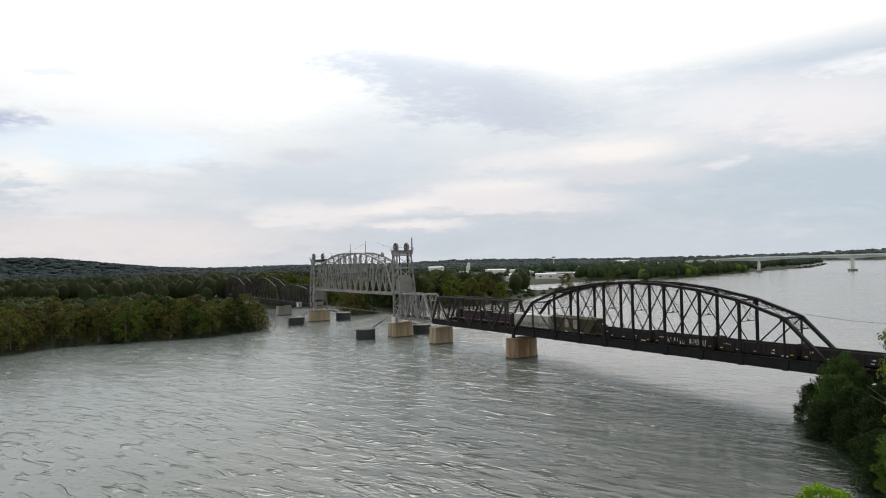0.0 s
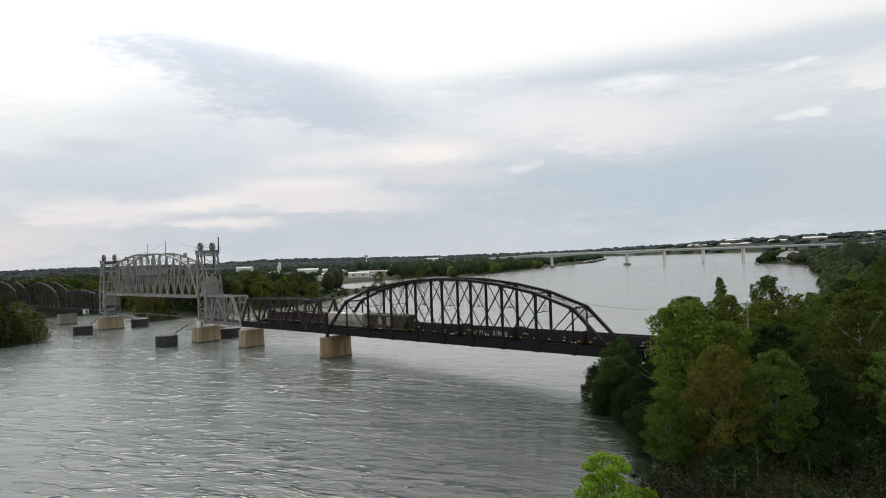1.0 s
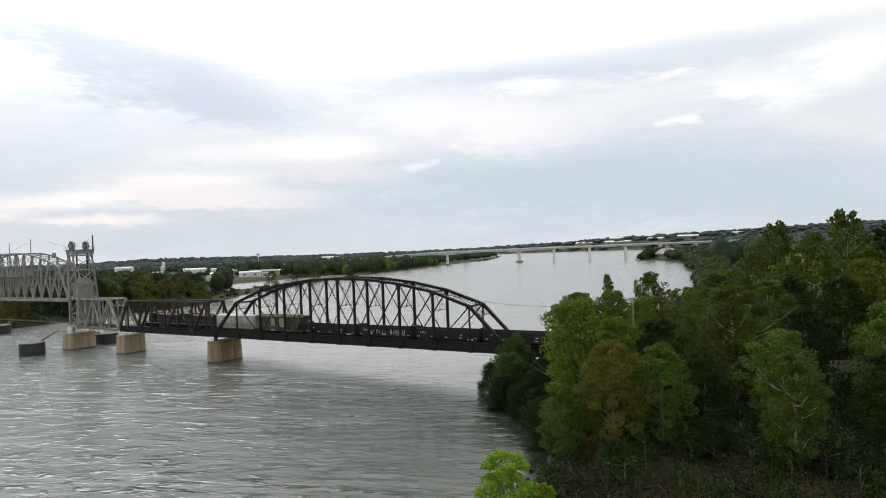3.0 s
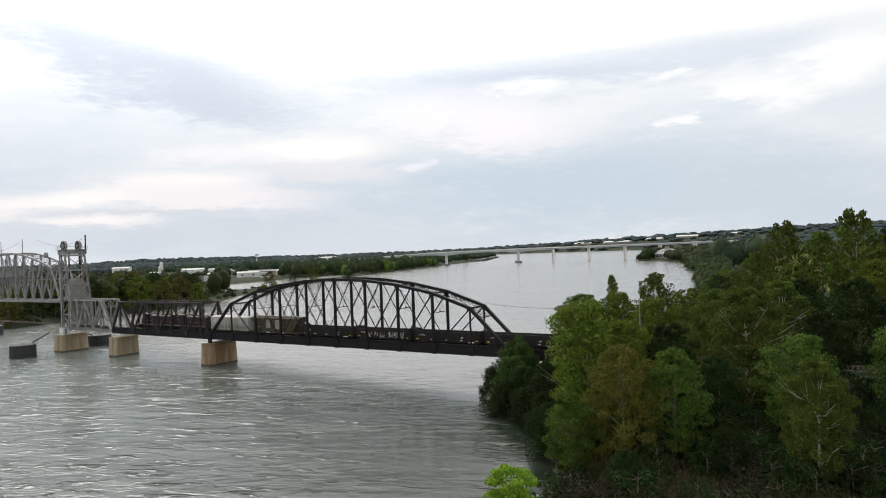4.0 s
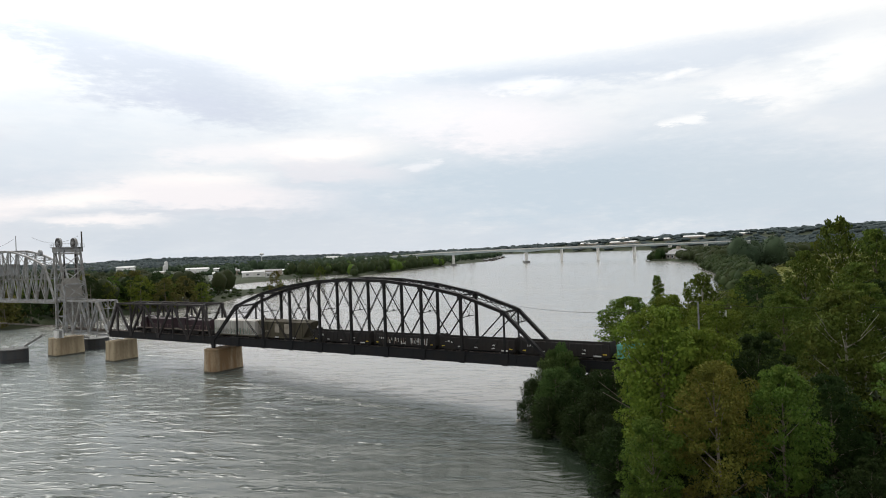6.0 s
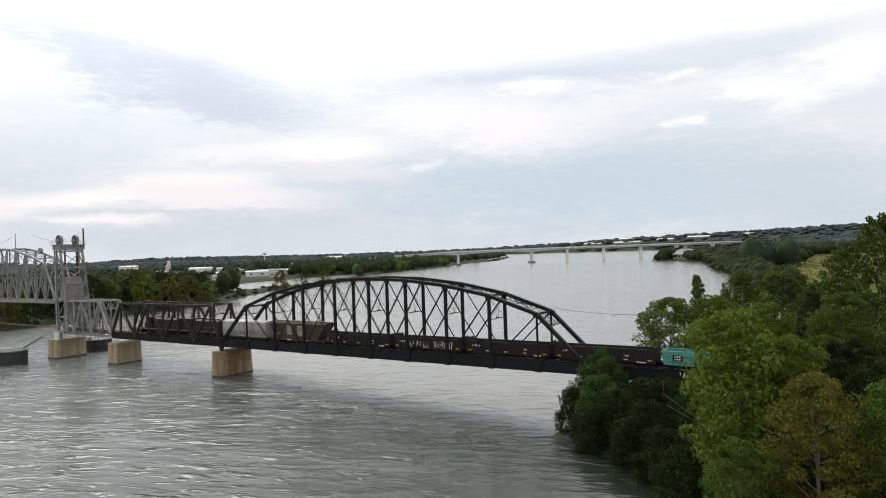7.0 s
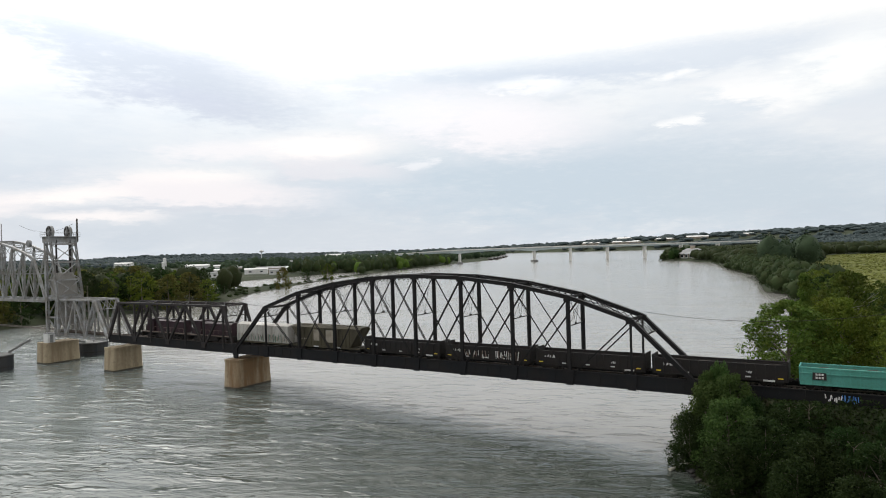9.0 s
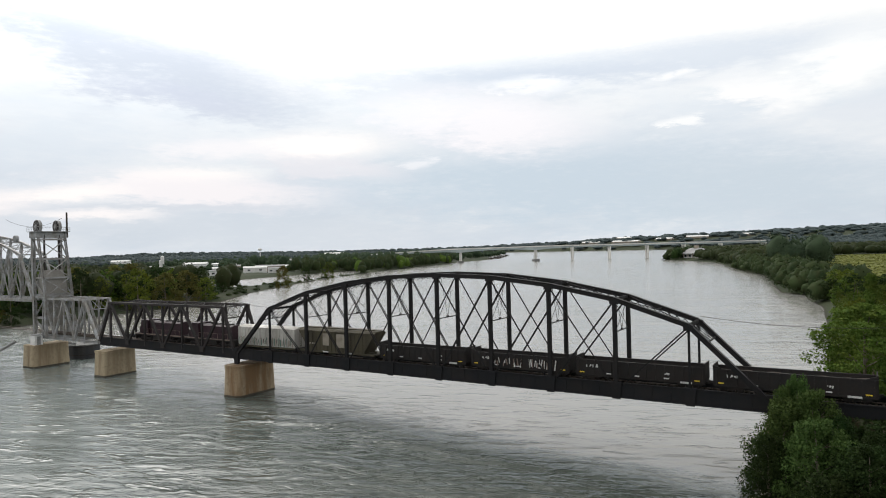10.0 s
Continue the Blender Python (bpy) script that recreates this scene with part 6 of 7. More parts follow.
def wheel_shape():
    s = Shape()
    s.tube((0, -0.07, 0), (0, 0.07, 0), 0.44, 0.44, 16)
    s.tube((0, -0.11, 0), (0, -0.07, 0), 0.47, 0.47, 16)
    return s.mesh("wheel", False)


WHEEL = wheel_shape()
WHEEL.materials.append(BLACK)


def truck(parent, x, axles=(-0.87, 0.87)):
    """A bogie: side frames, bolster and wheels."""
    s = Shape()
    a, b = axles[0] - 0.45, axles[-1] + 0.45
    for y in (-1.0, 1.0):
        s.box(x + a, x + b, y - 0.08, y + 0.08, 0.38, 0.62)
        s.box(x - 0.35, x + 0.35, y - 0.1, y + 0.1, 0.22, 0.85)
        for ax in axles:
            s.box(x + ax - 0.2, x + ax + 0.2, y - 0.12, y + 0.12, 0.3, 0.66)
    s.box(x - 0.22, x + 0.22, -1.0, 1.0, 0.5, 0.9)
    t = part("truck", s, BLACK, parent, "black bogie frame")
    for ax in axles:
        for y in (-0.75, 0.75):
            w = new("wheel", WHEEL)
            w.parent = t
            w.matrix_basis = pose(x + ax, y, 0.46, 0, 0, 0 if y < 0 else 180)
    return t


def couplers(parent, half):
    for sx in (-1, 1):
        part("coupler", Shape().box(min(sx * half, sx * (half + 0.45)), max(sx * half, sx * (half + 0.45)), -0.14, 0.14, 0.72, 1.02), BLACK, parent)


def car(name, x0, x1, label, group="train cars"):
    return thing(name, ((x0 + x1) / 2 + TRAIN, GAUGE_Y, RAIL_Z), label, "rail car", group), (x1 - x0) / 2


def tag_bars(parent, x0, x1, y, z0, z1, n, mats, seed, name="painted_tag"):
    """Illegible painted marks as slanting bars on a car's side."""
    r = random.Random(seed)
    for k in range(n):
        x = x0 + (x1 - x0) * (k + r.uniform(0.2, 0.8)) / n
        h = (z1 - z0) * r.uniform(0.45, 1.0)
        zz = z0 + r.uniform(0, z1 - z0 - h)
        part(name, Shape().beam((x, y, zz), (x + r.uniform(-0.2, 0.2), y, zz + h), 0.012, r.uniform(0.07, 0.18), (0, 1, 0)), mats[k % len(mats)], parent)


def gondola(x0, x1, body, load, label, ribs, top=2.75, marks=None, end_up=0.55):
    c, h = car("gondola_car", x0, x1, label)
    L, W, zf = h - 0.35, 1.45, 1.05
    part("floor", Shape().box(-L, L, -W + 0.06, W - 0.06, zf - 0.12, zf), body, c)
    part("centre_sill", Shape().box(-h + 0.1, h - 0.1, -0.3, 0.3, 0.62, zf - 0.125), BLACK, c)
    for s in (-1, 1):
        side = part("side", Shape().box(-L, L, s * W - 0.05, s * W + 0.05, zf - 0.2, top), body, c)
        part("top_rail", Shape().box(-L - 0.05, L + 0.05, s * W - 0.1, s * W + 0.1, top + 0.003, top + 0.14), body, side)
        part("bottom_rail", Shape().box(-L, L, s * W - 0.09, s * W + 0.09, zf - 0.36, zf - 0.203), body, side)
        for k in range(ribs):
            x = -L + 0.25 + (2 * L - 0.5) * k / (ribs - 1)
            part("side_rib", Shape().box(x - 0.07, x + 0.07, s * (W + 0.051) - (0.0 if s > 0 else 0.10), s * (W + 0.051) + (0.10 if s > 0 else 0.0), zf - 0.2, top), body, side)
    for s in (-1, 1):
        part("end_wall", Shape().box(s * L - 0.06, s * L + 0.06, -W + 0.05, W - 0.05, zf, top + end_up), body, c)
        part("end_cap", Shape().add([(s * (L - 1.0), -W - 0.06, top + 0.15), (s * (L + 0.07), -W - 0.06, top + 0.15), (s * (L + 0.07), -W - 0.06, top + end_up), (s * (L - 1.0), -W + 0.04, top + 0.15), (s * (L + 0.07), -W + 0.04, top + 0.15), (s * (L + 0.07), -W + 0.04, top + end_up)], [(0, 1, 2), (3, 5, 4), (0, 3, 4, 1), (1, 4, 5, 2), (0, 2, 5, 3)]), body, c)
    if load:
        r = random.Random(int(x0 * 10))
        n, m = 26, 6
        vs = [(-L + 0.1 + (2 * L - 0.2) * i / n, -W + 0.1 + (2 * W - 0.2) * j / m, top - 0.45 + r.uniform(-0.14, 0.2) + 0.3 * math.sin(math.pi * j / m) * load) for i in range(n + 1) for j in range(m + 1)]
        fs = [(i * (m + 1) + j, (i + 1) * (m + 1) + j, (i + 1) * (m + 1) + j + 1, i * (m + 1) + j + 1) for i in range(n) for j in range(m)]
        part("scrap_load", Shape().add(vs, fs), SCRAP, c, "rusty brown scrap load")
    for x in (-h + 2.2, h - 2.2):
        truck(c, x)
    couplers(c, h - 0.3)
    for k in range(5 if marks else 0):
        x = -L + 0.8 + (2 * L - 1.6) * k / 4
        part("reflector", Shape().box(x - 0.3, x + 0.3, -W - 0.17, -W - 0.155, zf + 0.02, zf + 0.16), YELLOW if k in (0, 4) else PALE, c, "yellow reflector strip")
    if marks:
        tag_bars(c, -L + 1.4, -L + 3.0, -W - 0.165, zf + 0.75, zf + 1.15, 6, [PALE], int(x0), "stencil_mark")
        tag_bars(c, L - 4.6, L - 3.9, -W - 0.165, zf + 0.5, zf + 0.8, 3, [PALE], int(x0) + 3, "stencil_mark")
        if marks == "tagged":
            tag_bars(c, -L * 0.55, L * 0.1, -W - 0.166, zf - 0.1, zf + 1.2, 18, [CREAM, PALE, SCRAP], 5)
            tag_bars(c, L * 0.22, L * 0.75, -W - 0.166, zf - 0.1, zf + 1.25, 16, [PALE, PALE, CREAM], 6)
        else:
            part("sill_mark", Shape().box(L - 2.7, L - 1.4, -W - 0.17, -W - 0.155, zf - 0.34, zf - 0.12), PALE, c, "white painted mark")
    return c


def covered_hopper(x0, x1):
    c, h = car("covered_hopper_car", x0, x1, "drab olive-brown covered hopper car with pale repaint patches")
    W, z0, zt = 1.5, 1.05, 4.25
    b = Shape()
    xa, xb = -h + 0.3, h - 0.3
    # body with sloped ends, the lower edge drawn in
    pts = [(-W, z0), (W, z0), (W, zt), (0.9, zt + 0.34), (-0.9, zt + 0.34), (-W, zt)]
    low = 2.3
    vs = []
    for x_low, x_top in ((xa + low, xa), (xb - low, xb)):
        for y, z in pts:
            f = (z - z0) / (zt + 0.34 - z0)
            vs.append((x_low + (x_top - x_low) * min(1, f * 1.35), y, z))
    n = len(pts)
    b.add(vs, [tuple(range(n - 1, -1, -1)), tuple(range(n, 2 * n))] + [(i, (i + 1) % n, n + (i + 1) % n, n + i) for i in range(n)])
    body = part("body", b, HOPPER, c)
    for s in (-1, 1):
        for k in range(15):
            x = xa + low + 0.1 + (xb - xa - 2 * low - 0.2) * k / 14
            part("side_post", Shape().box(x - 0.06, x + 0.06, s * (W + 0.06) - 0.06, s * (W + 0.06) + 0.06, z0, zt), HOPPER, body)
        part("top_sill", Shape().box(xa + 0.2, xb - 0.2, s * (W + 0.06) - 0.08, s * (W + 0.06) + 0.08, zt - 0.1, zt + 0.08), HOPPER, body)
        part("bottom_sill", Shape().box(xa, xb, s * (W + 0.03) - 0.08, s * (W + 0.03) + 0.08, z0 - 0.28, z0 - 0.01), HOPPER, body)
    for k in range(4):
        x = xa + 2.6 + (xb - xa - 5.2) * k / 3
        part("hatch", Shape().box(x - 1.3, x + 1.3, -0.45, 0.45, zt + 0.35, zt + 0.48), HOPPER, c)
        part("discharge_gate", Shape().prism([(x - 1.2, -0.9), (x + 1.2, -0.9), (x + 1.2, 0.9), (x - 1.2, 0.9)], 0.32, z0 - 0.003, -0.6), HOPPER, c)
    part("roof_walk", Shape().box(xa + 0.3, xb - 0.3, 0.55, 0.95, zt + 0.42, zt + 0.47), STEEL, c)
    part("repaint_patch", Shape().box(-2.6, -1.2, -W - 0.14, -W - 0.125, z0 + 0.9, zt - 0.3), PATCH, c, "pale square repaint patch")
    part("repaint_patch", Shape().box(0.4, 2.1, -W - 0.14, -W - 0.125, z0 + 0.7, zt - 0.3), PATCH, c, "dull tan repaint patch")
    tag_bars(c, xa + low + 0.3, xa + low + 1.6, -W - 0.135, z0 + 0.9, z0 + 1.3, 5, [PATCH], 3, "stencil_mark")
    for x, w in ((-2.6, 1.2), (2.9, 1.0)):
        part("sill_mark", Shape().box(x, x + w, -W - 0.14, -W - 0.12, z0 - 0.24, z0 - 0.03), PALE, c, "white painted mark")
    for s in (-1, 1):
        part("end_platform", Shape().box(min(s * (h - 1.9), s * (h - 0.25)), max(s * (h - 1.9), s * (h - 0.25)), -1.4, 1.4, z0 - 0.25, z0 - 0.13), HOPPER, c)
        lad = Shape()
        for y in (-1.3, -0.9):
            lad.beam((s * (h - 0.4), y, z0 - 0.1), (s * (h - 0.4), y, zt), 0.05, 0.05)
        for k in range(9):
            lad.beam((s * (h - 0.4), -1.3, z0 + 0.1 + k * 0.36), (s * (h - 0.4), -0.9, z0 + 0.1 + k * 0.36), 0.04, 0.04, (1, 0, 0))
        part("end_ladder", lad, HOPPER, c)
    for x in (-h + 2.0, h - 2.0):
        truck(c, x)
    couplers(c, h - 0.3)
    return c


def white_car(x0, x1):
    c, h = car("box_car", x0, x1, "dirty white ribbed box car covered with faded green graffiti")
    W, z0, zt = 1.5, 1.0, 4.2
    L = h - 0.35
    body = part("body", Shape().prism([(-L, -W), (L, -W), (L, W), (-L, W)], z0, zt, 0.0), WHITECAR, c)
    part("roof", Shape().add([(-L, -W - 0.05, zt + 0.004), (L, -W - 0.05, zt + 0.004), (L, 0, zt + 0.34), (-L, 0, zt + 0.34), (L, W + 0.05, zt + 0.004), (-L, W + 0.05, zt + 0.004)], [(0, 1, 2, 3), (3, 2, 4, 5), (0, 3, 5), (1, 4, 2), (0, 5, 4, 1)]), WHITECAR, c)
    for s in (-1, 1):
        for k in range(17):
            x = -L + 0.15 + (2 * L - 0.3) * k / 16
            part("side_post", Shape().box(x - 0.05, x + 0.05, s * (W + 0.05) - 0.05, s * (W + 0.05) + 0.05, z0 + 0.05, zt - 0.04), WHITECAR, body)
        part("side_sill", Shape().box(-L, L, s * (W + 0.02) - 0.06, s * (W + 0.02) + 0.06, z0 - 0.3, z0 - 0.004), HOPPER, body)
    tag_bars(c, -L + 0.4, L - 0.3, -W - 0.115, z0 + 0.05, z0 + 1.6, 42, [GREENG, CREAM, GREENG, PATCH, STEEL], 12)
    for x in (-h + 2.0, h - 2.0):
        truck(c, x)
    couplers(c, h - 0.3)
    return c


def locomotive(x0, x1, flip, label):
    c = thing("locomotive", ((x0 + x1) / 2 + TRAIN, GAUGE_Y, RAIL_Z), label, "locomotive", "locomotives", turn=180 if flip else 0)
    h = (x1 - x0) / 2
    L = h - 0.4
    part("underframe", Shape().box(-L, L, -1.45, 1.45, 1.15, 1.55), BLACK, c)
    stripe = part("walkway_edge", Shape().box(-L, L, -1.52, -1.455, 1.38, 1.56).box(-L, L, 1.455, 1.52, 1.38, 1.56), CREAM, c, "cream walkway edge stripe")
    hood = part("long_hood", Shape().prism([(-L + 0.9, -0.95), (L - 4.4, -0.95), (L - 4.4, 0.95), (-L + 0.9, 0.95)], 1.55, 3.85, 0.0), MAROON, c)
    part("hood_roof", Shape().add([(-L + 0.85, -1.0, 3.855), (L - 4.4, -1.0, 3.855), (L - 4.4, -0.6, 4.15), (-L + 0.85, -0.6, 4.15), (-L + 0.85, 1.0, 3.855), (L - 4.4, 1.0, 3.855), (L - 4.4, 0.6, 4.15), (-L + 0.85, 0.6, 4.15)], [(0, 1, 2, 3), (3, 2, 6, 7), (7, 6, 5, 4), (0, 3, 7, 4), (1, 5, 6, 2)]), MAROON, hood)
    for k in range(11):
        x = -L + 1.5 + k * (2 * L - 6.6) / 10
        part("hood_door", Shape().box(x - 0.3, x + 0.3, -0.99, -0.955, 1.75, 3.5), MAROON, hood)
    part("stripe", Shape().box(-L + 2.0, L - 5.2, -1.012, -0.995, 2.75, 3.0), CREAM, hood, "faded cream lettering band")
    cab = part("cab", Shape().prism([(L - 4.38, -1.45), (L - 2.1, -1.45), (L - 2.1, 1.45), (L - 4.38, 1.45)], 1.56, 4.2, 0.0), MAROON, c)
    part("cab_roof", Shape().box(L - 4.5, L - 2.0, -1.5, 1.5, 4.204, 4.36), MAROON, cab)
    for x in (L - 3.9, L - 3.0):
        part("cab_window", Shape().box(x - 0.35, x + 0.35, -1.475, -1.453, 2.95, 3.75), GLASSD, cab)
    part("windscreen", Shape().box(L - 2.098, L - 2.07, -1.2, 1.2, 3.1, 3.85), GLASSD, cab)
    part("short_hood", Shape().prism([(L - 2.06, -0.9), (L - 0.7, -0.9), (L - 0.7, 0.9), (L - 2.06, 0.9)], 1.55, 2.85, 0.0), MAROON, c)
    for k in range(3):
        x = -L + 2.2 + k * 1.7
        part("radiator_fan", Shape().tube((x, 0, 4.15), (x, 0, 4.36), 0.62, 0.58, 14), BLACK, hood)
    part("exhaust_stack", Shape().box(L - 7.4, L - 6.6, -0.25, 0.25, 4.15, 4.5), BLACK, hood)
    part("fuel_tank", Shape().tube((-2.0, 0, 0.72), (2.0, 0, 0.72), 0.62, 0.62, 12).box(-2.0, 2.0, -1.2, 1.2, 0.35, 1.12), BLACK, c)
    rail = Shape()
    for y in (-1.48, 1.48):
        rail.beam((-L + 0.3, y, 2.55), (L - 4.5, y, 2.55), 0.04, 0.04)
        for k in range(8):
            x = -L + 0.3 + k * (2 * L - 4.8) / 7
            rail.beam((x, y, 1.56), (x, y, 2.55), 0.04, 0.04)
    part("handrail", rail, CREAM, c)
    for s in (-1, 1):
        part("pilot", Shape().box(min(s * L, s * (L + 0.12)), max(s * L, s * (L + 0.12)), -1.4, 1.4, 0.35, 1.5), BLACK, c)
        truck(c, s * (L - 3.0), (-1.5, 0, 1.5) if L > 7.5 else (-1.3, 1.3))
    couplers(c, h - 0.3)
    return c


locomotive(-30.6, -14.6, True, "dark maroon diesel locomotive with cream stripe")
locomotive(-14.3, 0.9, True, "dark maroon diesel locomotive coupled behind the first")
white_car(1.6, 16.6)
covered_hopper(16.9, 34.0)
gondola(34.3, 50.6, GONDOLA, 0, "black gondola car with yellow reflector strips", 15, 2.6, "plain")
gondola(50.9, 66.3, GONDOLA, 0, "black gondola car with cream graffiti on its side", 14, 2.6, "tagged")
gondola(66.6, 83.0, GONDOLA, 0.4, "black gondola car with yellow reflector strips and scrap", 15, 2.6, "plain")
gondola(83.3, 99.9, GONDOLA, 0.6, "black gondola car loaded with rusty scrap", 15, 2.6, "plain")
TEAL_CAR = gondola(100.4, 119.0, TEAL, 0.7, "faded teal gondola car loaded with brown scrap", 19, 2.6, None, 0.2)
for s_y in (-1.52, 1.52):
    part("mid_rail", Shape().box(-8.9, 8.9, s_y - 0.13, s_y + 0.13, 2.0, 2.1), TEAL, TEAL_CAR)
part("number_panel", Shape().box(-7.6, -6.2, -1.70, -1.66, 1.35, 2.2), BLACK, TEAL_CAR, "black panel with two pale stencil lines")
for z in (1.48, 1.86):
    for k in range(3):
        part("stencil_mark", Shape().box(-7.3 + k * 0.3, -7.09 + k * 0.3, -1.72, -1.702, z, z + 0.24), PALE, TEAL_CAR)


# ---- highway bridge and the far shore ----
def highway_bridge():
    g = thing("highway_bridge", (0, 0, 0), "long pale concrete and steel highway bridge crossing the river", "road bridge")
    ux, uy = 0.803, 0.596
    ox, oy = -473.0, 872.0
    P = lambda s, z: (ox + ux * s, oy + uy * s, z)
    S = [-420, -340, -270, -200, -130, -65, 0, 130, 194, 260, 327, 393, 460, 540]
    top = lambda s: 24.0 + 0.009 * min(s, 140) if s > -20 else max(24.0 + 0.043 * (s + 20), 5.0)
    side = Vector((-uy, ux, 0))
    for a, b in zip(S, S[1:]):
        n = 8 if b - a > 100 else 4
        for k in range(n):
            s0, s1 = a + (b - a) * k / n, a + (b - a) * (k + 1) / n
            part("deck", Shape().beam(P(s0, top(s0) - 0.5), P(s1, top(s1) - 0.5), 0.9, 13.0, (0, 0, 1)), CONC, g)
            for w in (-6.3, 6.3):
                part("parapet", Shape().beam(Vector(P(s0, top(s0) + 0.5)) + side * w, Vector(P(s1, top(s1) + 0.5)) + side * w, 1.0, 0.3, (0, 0, 1)), CONC, g)
            def depth(s):
                if a == 0:
                    u = abs(s - 65) / 65
                    return 2.4 + 2.8 * u * u
                if a in (-65, 130):
                    e = 0 if a == -65 else 130
                    u = 1 - min(1, abs(s - e) / 62)
                    return 2.4 + 2.8 * u * u
                return 2.2
            d0, d1 = depth(s0), depth(s1)
            for w in (-4.6, 0, 4.6):
                q = []
                for s, d in ((s0, d0), (s1, d1)):
                    for z in (top(s) - 0.96 - d, top(s) - 0.96):
                        for dw in (-0.25, 0.25):
                            q.append(Vector(P(s, z)) + side * (w + dw))
                part("girder", Shape().add(q, [(0, 2, 3, 1), (4, 5, 7, 6), (0, 4, 6, 2), (1, 3, 7, 5), (2, 6, 7, 3), (0, 1, 5, 4)]), STEELBLUE, g)
    for s in S:
        zt = top(s) - (6.2 if s in (0, 130) else 3.2)
        c = Vector(P(s, 0))
        if zt < 3.5:
            continue
        big = s in (0, 130)
        pr = part("bridge_bent", Shape().beam(c + Vector((0, 0, zt - 1.0)) - side * 6.5, c + Vector((0, 0, zt - 1.0)) + side * 6.5, 2.4, 2.0 if not big else 2.6, (0, 0, 1)), CONC, g)
        for w in ((-4.2, 4.2) if not big else (-3.0, 3.0)):
            part("column", Shape().tube(c + side * w + Vector((0, 0, -3)), c + side * w + Vector((0, 0, zt - 2.2)), 1.5 if not big else 2.2, 1.5 if not big else 2.2, 12), CONC, pr)
        if big:
            part("fender_block", Shape().beam(c - side * 11 + Vector((0, 0, 1.6)), c + side * 11 + Vector((0, 0, 1.6)), 3.4, 9.0, (0, 0, 1)), CAP, pr, "dark concrete fender block")
    return g


highway_bridge()


def shed(x, y, w, d, h, turn, wall, roof, label, name="warehouse"):
    z = float(land(x, y))
    b = thing(name, (x, y, z), label, "building", "buildings of the far shore", turn=turn)
    part("wall", Shape().box(-w / 2, w / 2, -d / 2, d / 2, -1, h), wall, b)
    e = 0.6
    part("roof", Shape().add([(-w / 2 - e, -d / 2 - e, h + 0.01), (w / 2 + e, -d / 2 - e, h + 0.01), (w / 2 + e, 0, h + d * 0.14), (-w / 2 - e, 0, h + d * 0.14), (w / 2 + e, d / 2 + e, h + 0.01), (-w / 2 - e, d / 2 + e, h + 0.01)], [(0, 1, 2, 3), (3, 2, 4, 5), (0, 3, 5), (1, 4, 2), (0, 5, 4, 1)]), roof, b)
    for k in range(max(2, int(w / 12))):
        x0 = -w / 2 + w * (k + 0.5) / max(2, int(w / 12))
        part("window", Shape().box(x0 - 1.5, x0 + 1.5, -d / 2 - 0.06, -d / 2 - 0.003, h * 0.35, h * 0.65), GLASSD, b)
    return b


r_b = random.Random(71)
for i in range(44):
    x, y = (r_b.uniform(-1000, -440), r_b.uniform(300, 860)) if i < 30 else (r_b.uniform(-780, -450), r_b.uniform(300, 620))
    if float(shore(x, y)) < 12:
        continue
    big = r_b.random() < 0.4
    w, d, h = (r_b.uniform(12, 20), r_b.uniform(8, 11), r_b.uniform(4, 5.5)) if big else (r_b.uniform(6, 12), r_b.uniform(5, 8), r_b.uniform(3, 5))
    shed(x, y, w, d, h, r_b.uniform(20, 50), r_b.choice([WHITE, WHITE, TANW]), r_b.choice([WHITE, ROOFG, WHITE]), "white metal warehouse near the harbour" if big else "small pale building near the harbour")
for x, y, w, h in [(-760, 2790, 120, 7), (-610, 2860, 70, 6), (-930, 2820, 80, 6), (-480, 2900, 90, 7), (-300, 2960, 70, 6), (-820, 2960, 60, 12)]:
    shed(x, y, w, 40, h, r_b.uniform(-8, 8), TANW, WHITE, "long pale warehouse on a distant rise")


def silo(x, y, h, r):
    s = thing("storage_silo", (x, y, float(land(x, y))), "white cylindrical storage silo among trees", "silo")
    part("shell", Shape().tube((0, 0, -1), (0, 0, h), r, r, 20), WHITE, s)
    part("dome", Shape().tube((0, 0, h + 0.004), (0, 0, h + r * 0.5), r, r * 0.3, 20), WHITE, s)


silo(-820, 540, 14, 2.4)
silo(-1041, 693, 20, 3.2)
for x, y, w, d, h, turn, wall, roof, label in [
    (-500, 446, 26, 12, 5.5, 44, WHITE, WHITE, "long white warehouse behind the backwater"),
    (-462, 440, 13, 9, 5, 44, WHITE, ROOFG, "white office block with grey roof behind the backwater"),
    (-512, 480, 34, 14, 6, 40, TANW, ROOFG, "low grey shed with dark openings near the harbour"),
    (-545, 432, 17, 10, 5, 46, WHITE, WHITE, "white metal shed near the harbour"),
    (-657, 482, 30, 14, 9, 42, WHITE, WHITE, "large white warehouse among harbour trees"),
    (-873, 507, 26, 14, 14, 40, WHITE, WHITE, "tall white building above harbour trees"),
    (-720, 700, 40, 14, 9, 40, WHITE, ROOFG, "white warehouse beside the highway"),
    (-980, 1120, 46, 20, 16, 30, WHITE, WHITE, "tall white industrial building on the horizon"),
]:
    shed(x, y, w, d, h, turn, wall, roof, label)


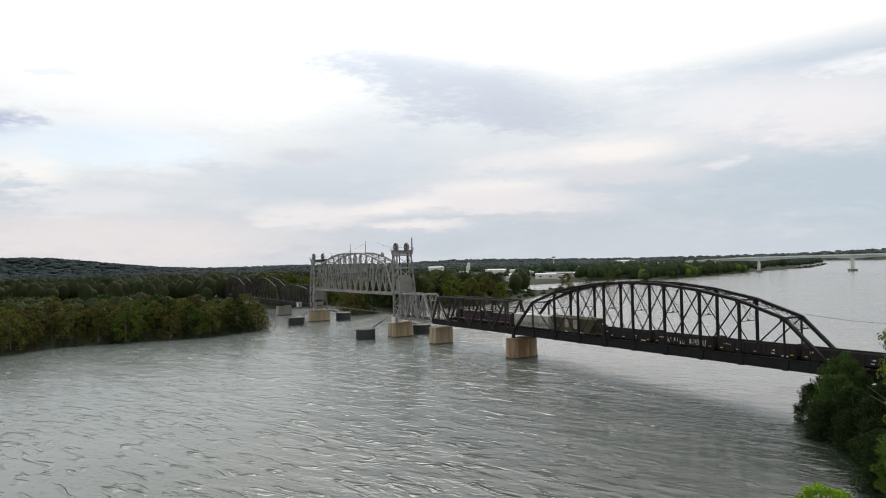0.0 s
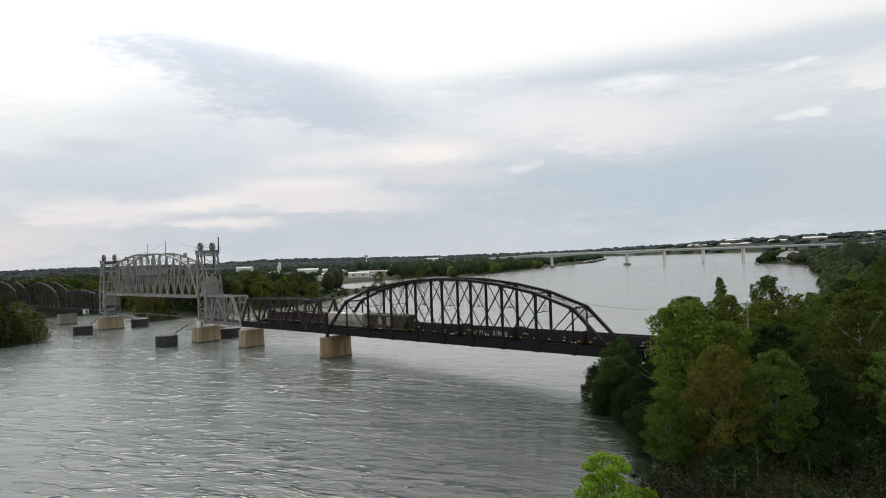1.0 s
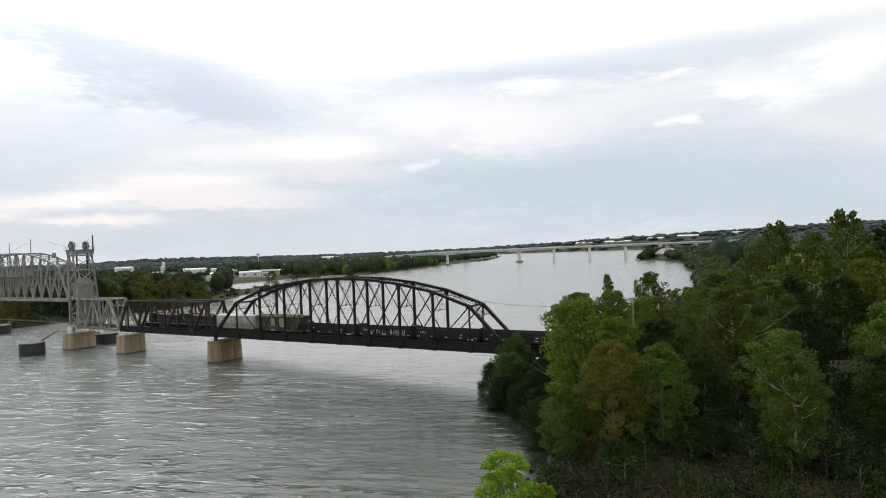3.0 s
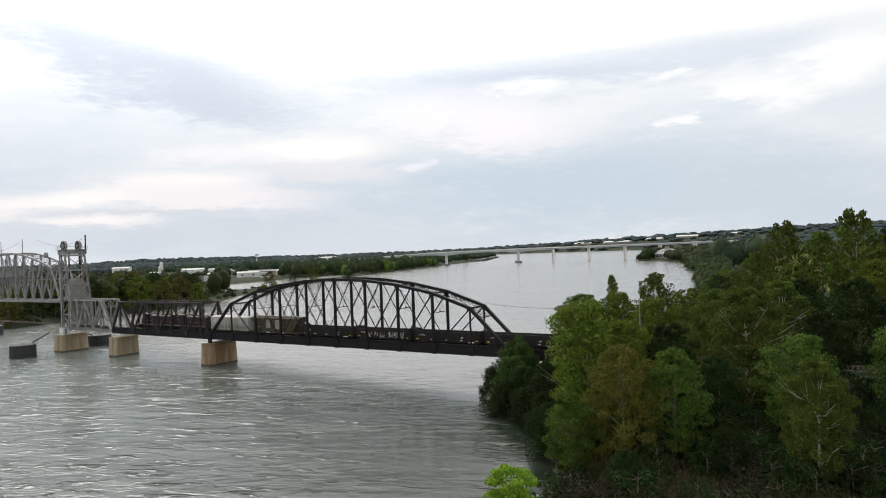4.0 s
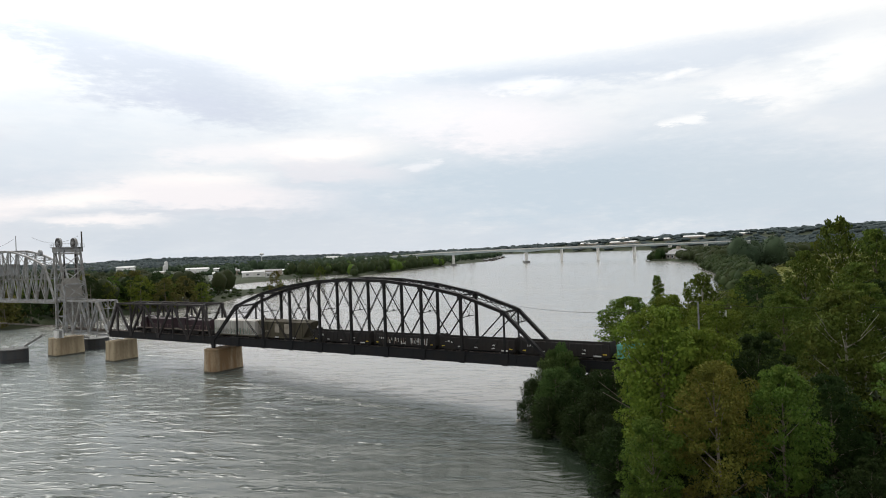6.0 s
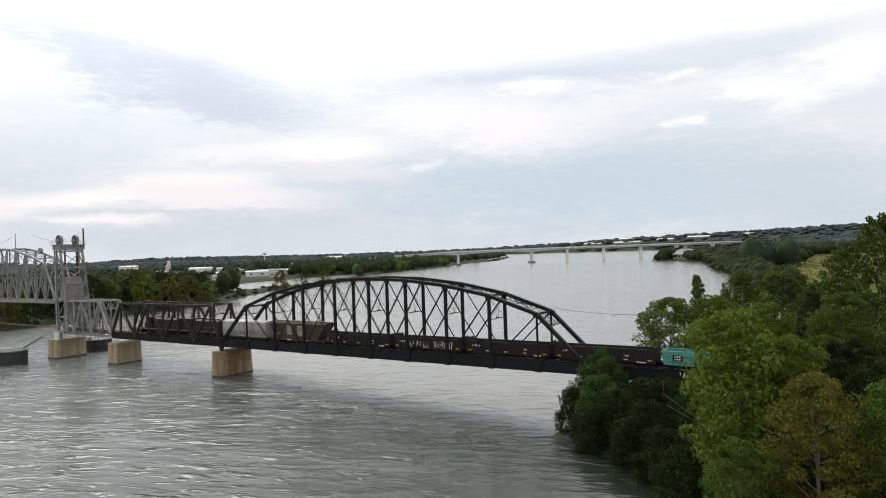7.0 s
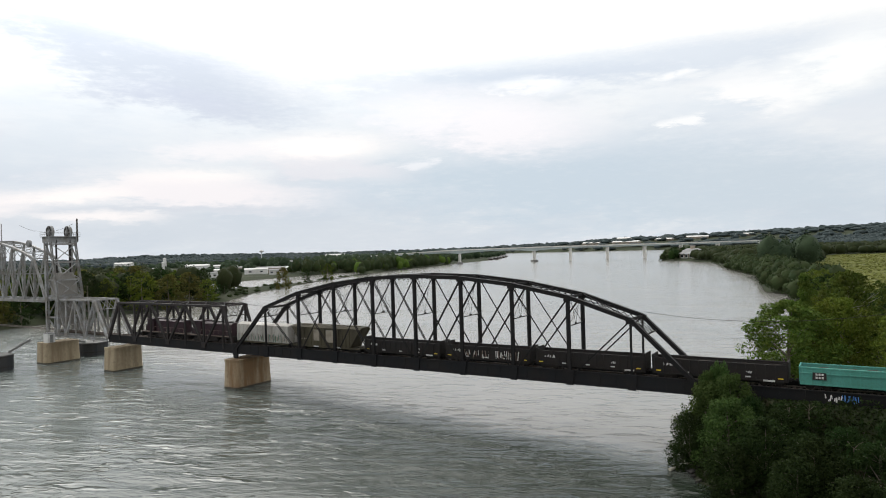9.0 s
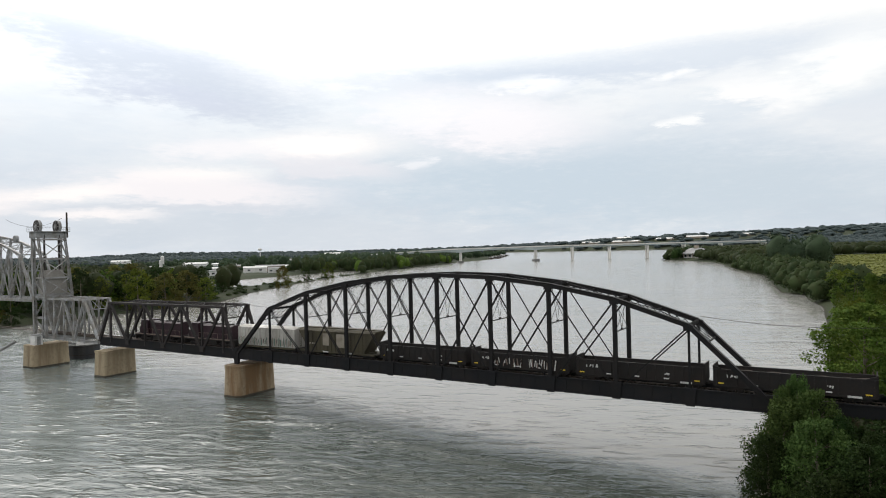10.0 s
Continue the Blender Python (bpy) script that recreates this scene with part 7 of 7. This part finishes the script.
def barge(x, y, turn, length, covered):
    g = thing("river_barge", (x, y, 0), "rusty grey river barge moored along the far bank" if covered else "dark open river barge moored along the far bank", "barge", "moored barges", turn=turn)
    L, W = length / 2, 5.3
    part("hull", Shape().prism([(-L, -W), (L - 4, -W), (L, -W * 0.7), (L, W * 0.7), (L - 4, W), (-L, W)], -0.8, 2.2, -0.02), SCRAP, g)
    part("coaming", Shape().box(-L + 3, L - 5, -W + 0.8, W - 0.8, 2.204, 3.4), BLACK if not covered else CAP, g)
    if covered:
        for k in range(5):
            x0 = -L + 3 + (length - 8) * k / 5
            part("cargo_cover", Shape().box(x0 + 0.1, x0 + (length - 8) / 5 - 0.1, -W + 1.0, W - 1.0, 3.404, 4.3), WHITE if k % 2 else CAP, g)
    return g


for k in range(9):
    f = k / 8
    barge(-575 - 190 * f + (7 if k % 2 else -4), 1180 + 430 * f, 113, 52, k % 3 != 1)


def water_tower(x, y, z):
    g = float(land(x, y))
    t = thing("water_tower", (x, y, g), "distant white spheroid water tower above the trees", "water tower")
    h = z - g
    part("stem", Shape().tube((0, 0, -1), (0, 0, h), 1.2, 0.9, 12), WHITE, t)
    bm = bmesh.new()
    bmesh.ops.create_uvsphere(bm, u_segments=20, v_segments=12, radius=6.0)
    for v in bm.verts:
        v.co.z *= 0.62
        v.co.z += h
    me = bpy.data.meshes.new("tank")
    bm.to_mesh(me)
    bm.free()
    part("tank", me, WHITE, t)


water_tower(-1310, 1180, 36.5)


def riverside_house():
    """A large hipped roof on open posts at the point of the right bank."""
    z = float(land(-96, 900))
    b = thing("riverside_hall", (-96, 900, z), "grey-roofed riverside hall standing on the wooded point", "building", turn=-32)
    part("wall", Shape().box(-17, 17, -9, 9, -2, 6.5), WHITE, b)
    part("roof", Shape().add([(-23, -14, 6.504), (23, -14, 6.504), (23, 14, 6.504), (-23, 14, 6.504), (-9, 0, 14.5), (9, 0, 14.5)], [(0, 1, 5, 4), (1, 2, 5), (2, 3, 4, 5), (3, 0, 4), (3, 2, 1, 0)]), ROOFG, b)
    part("cupola", Shape().box(-2.4, 2.4, -2.4, 2.4, 13.5, 18.0), TANW, b)
    part("cupola_roof", Shape().prism([(-3, -3), (3, -3), (3, 3), (-3, 3)], 18.004, 18.6, 0.0), ROOFG, b)
    for k in range(6):
        x = -20 + k * 8
        part("post", Shape().box(x - 0.4, x + 0.4, -13.2, -12.4, -2, 6.5), TANW, b)
    for k in range(4):
        x = -12 + k * 8
        part("window", Shape().box(x - 1.8, x + 1.8, -9.06, -9.003, 1.5, 4.5), GLASSD, b)


riverside_house()
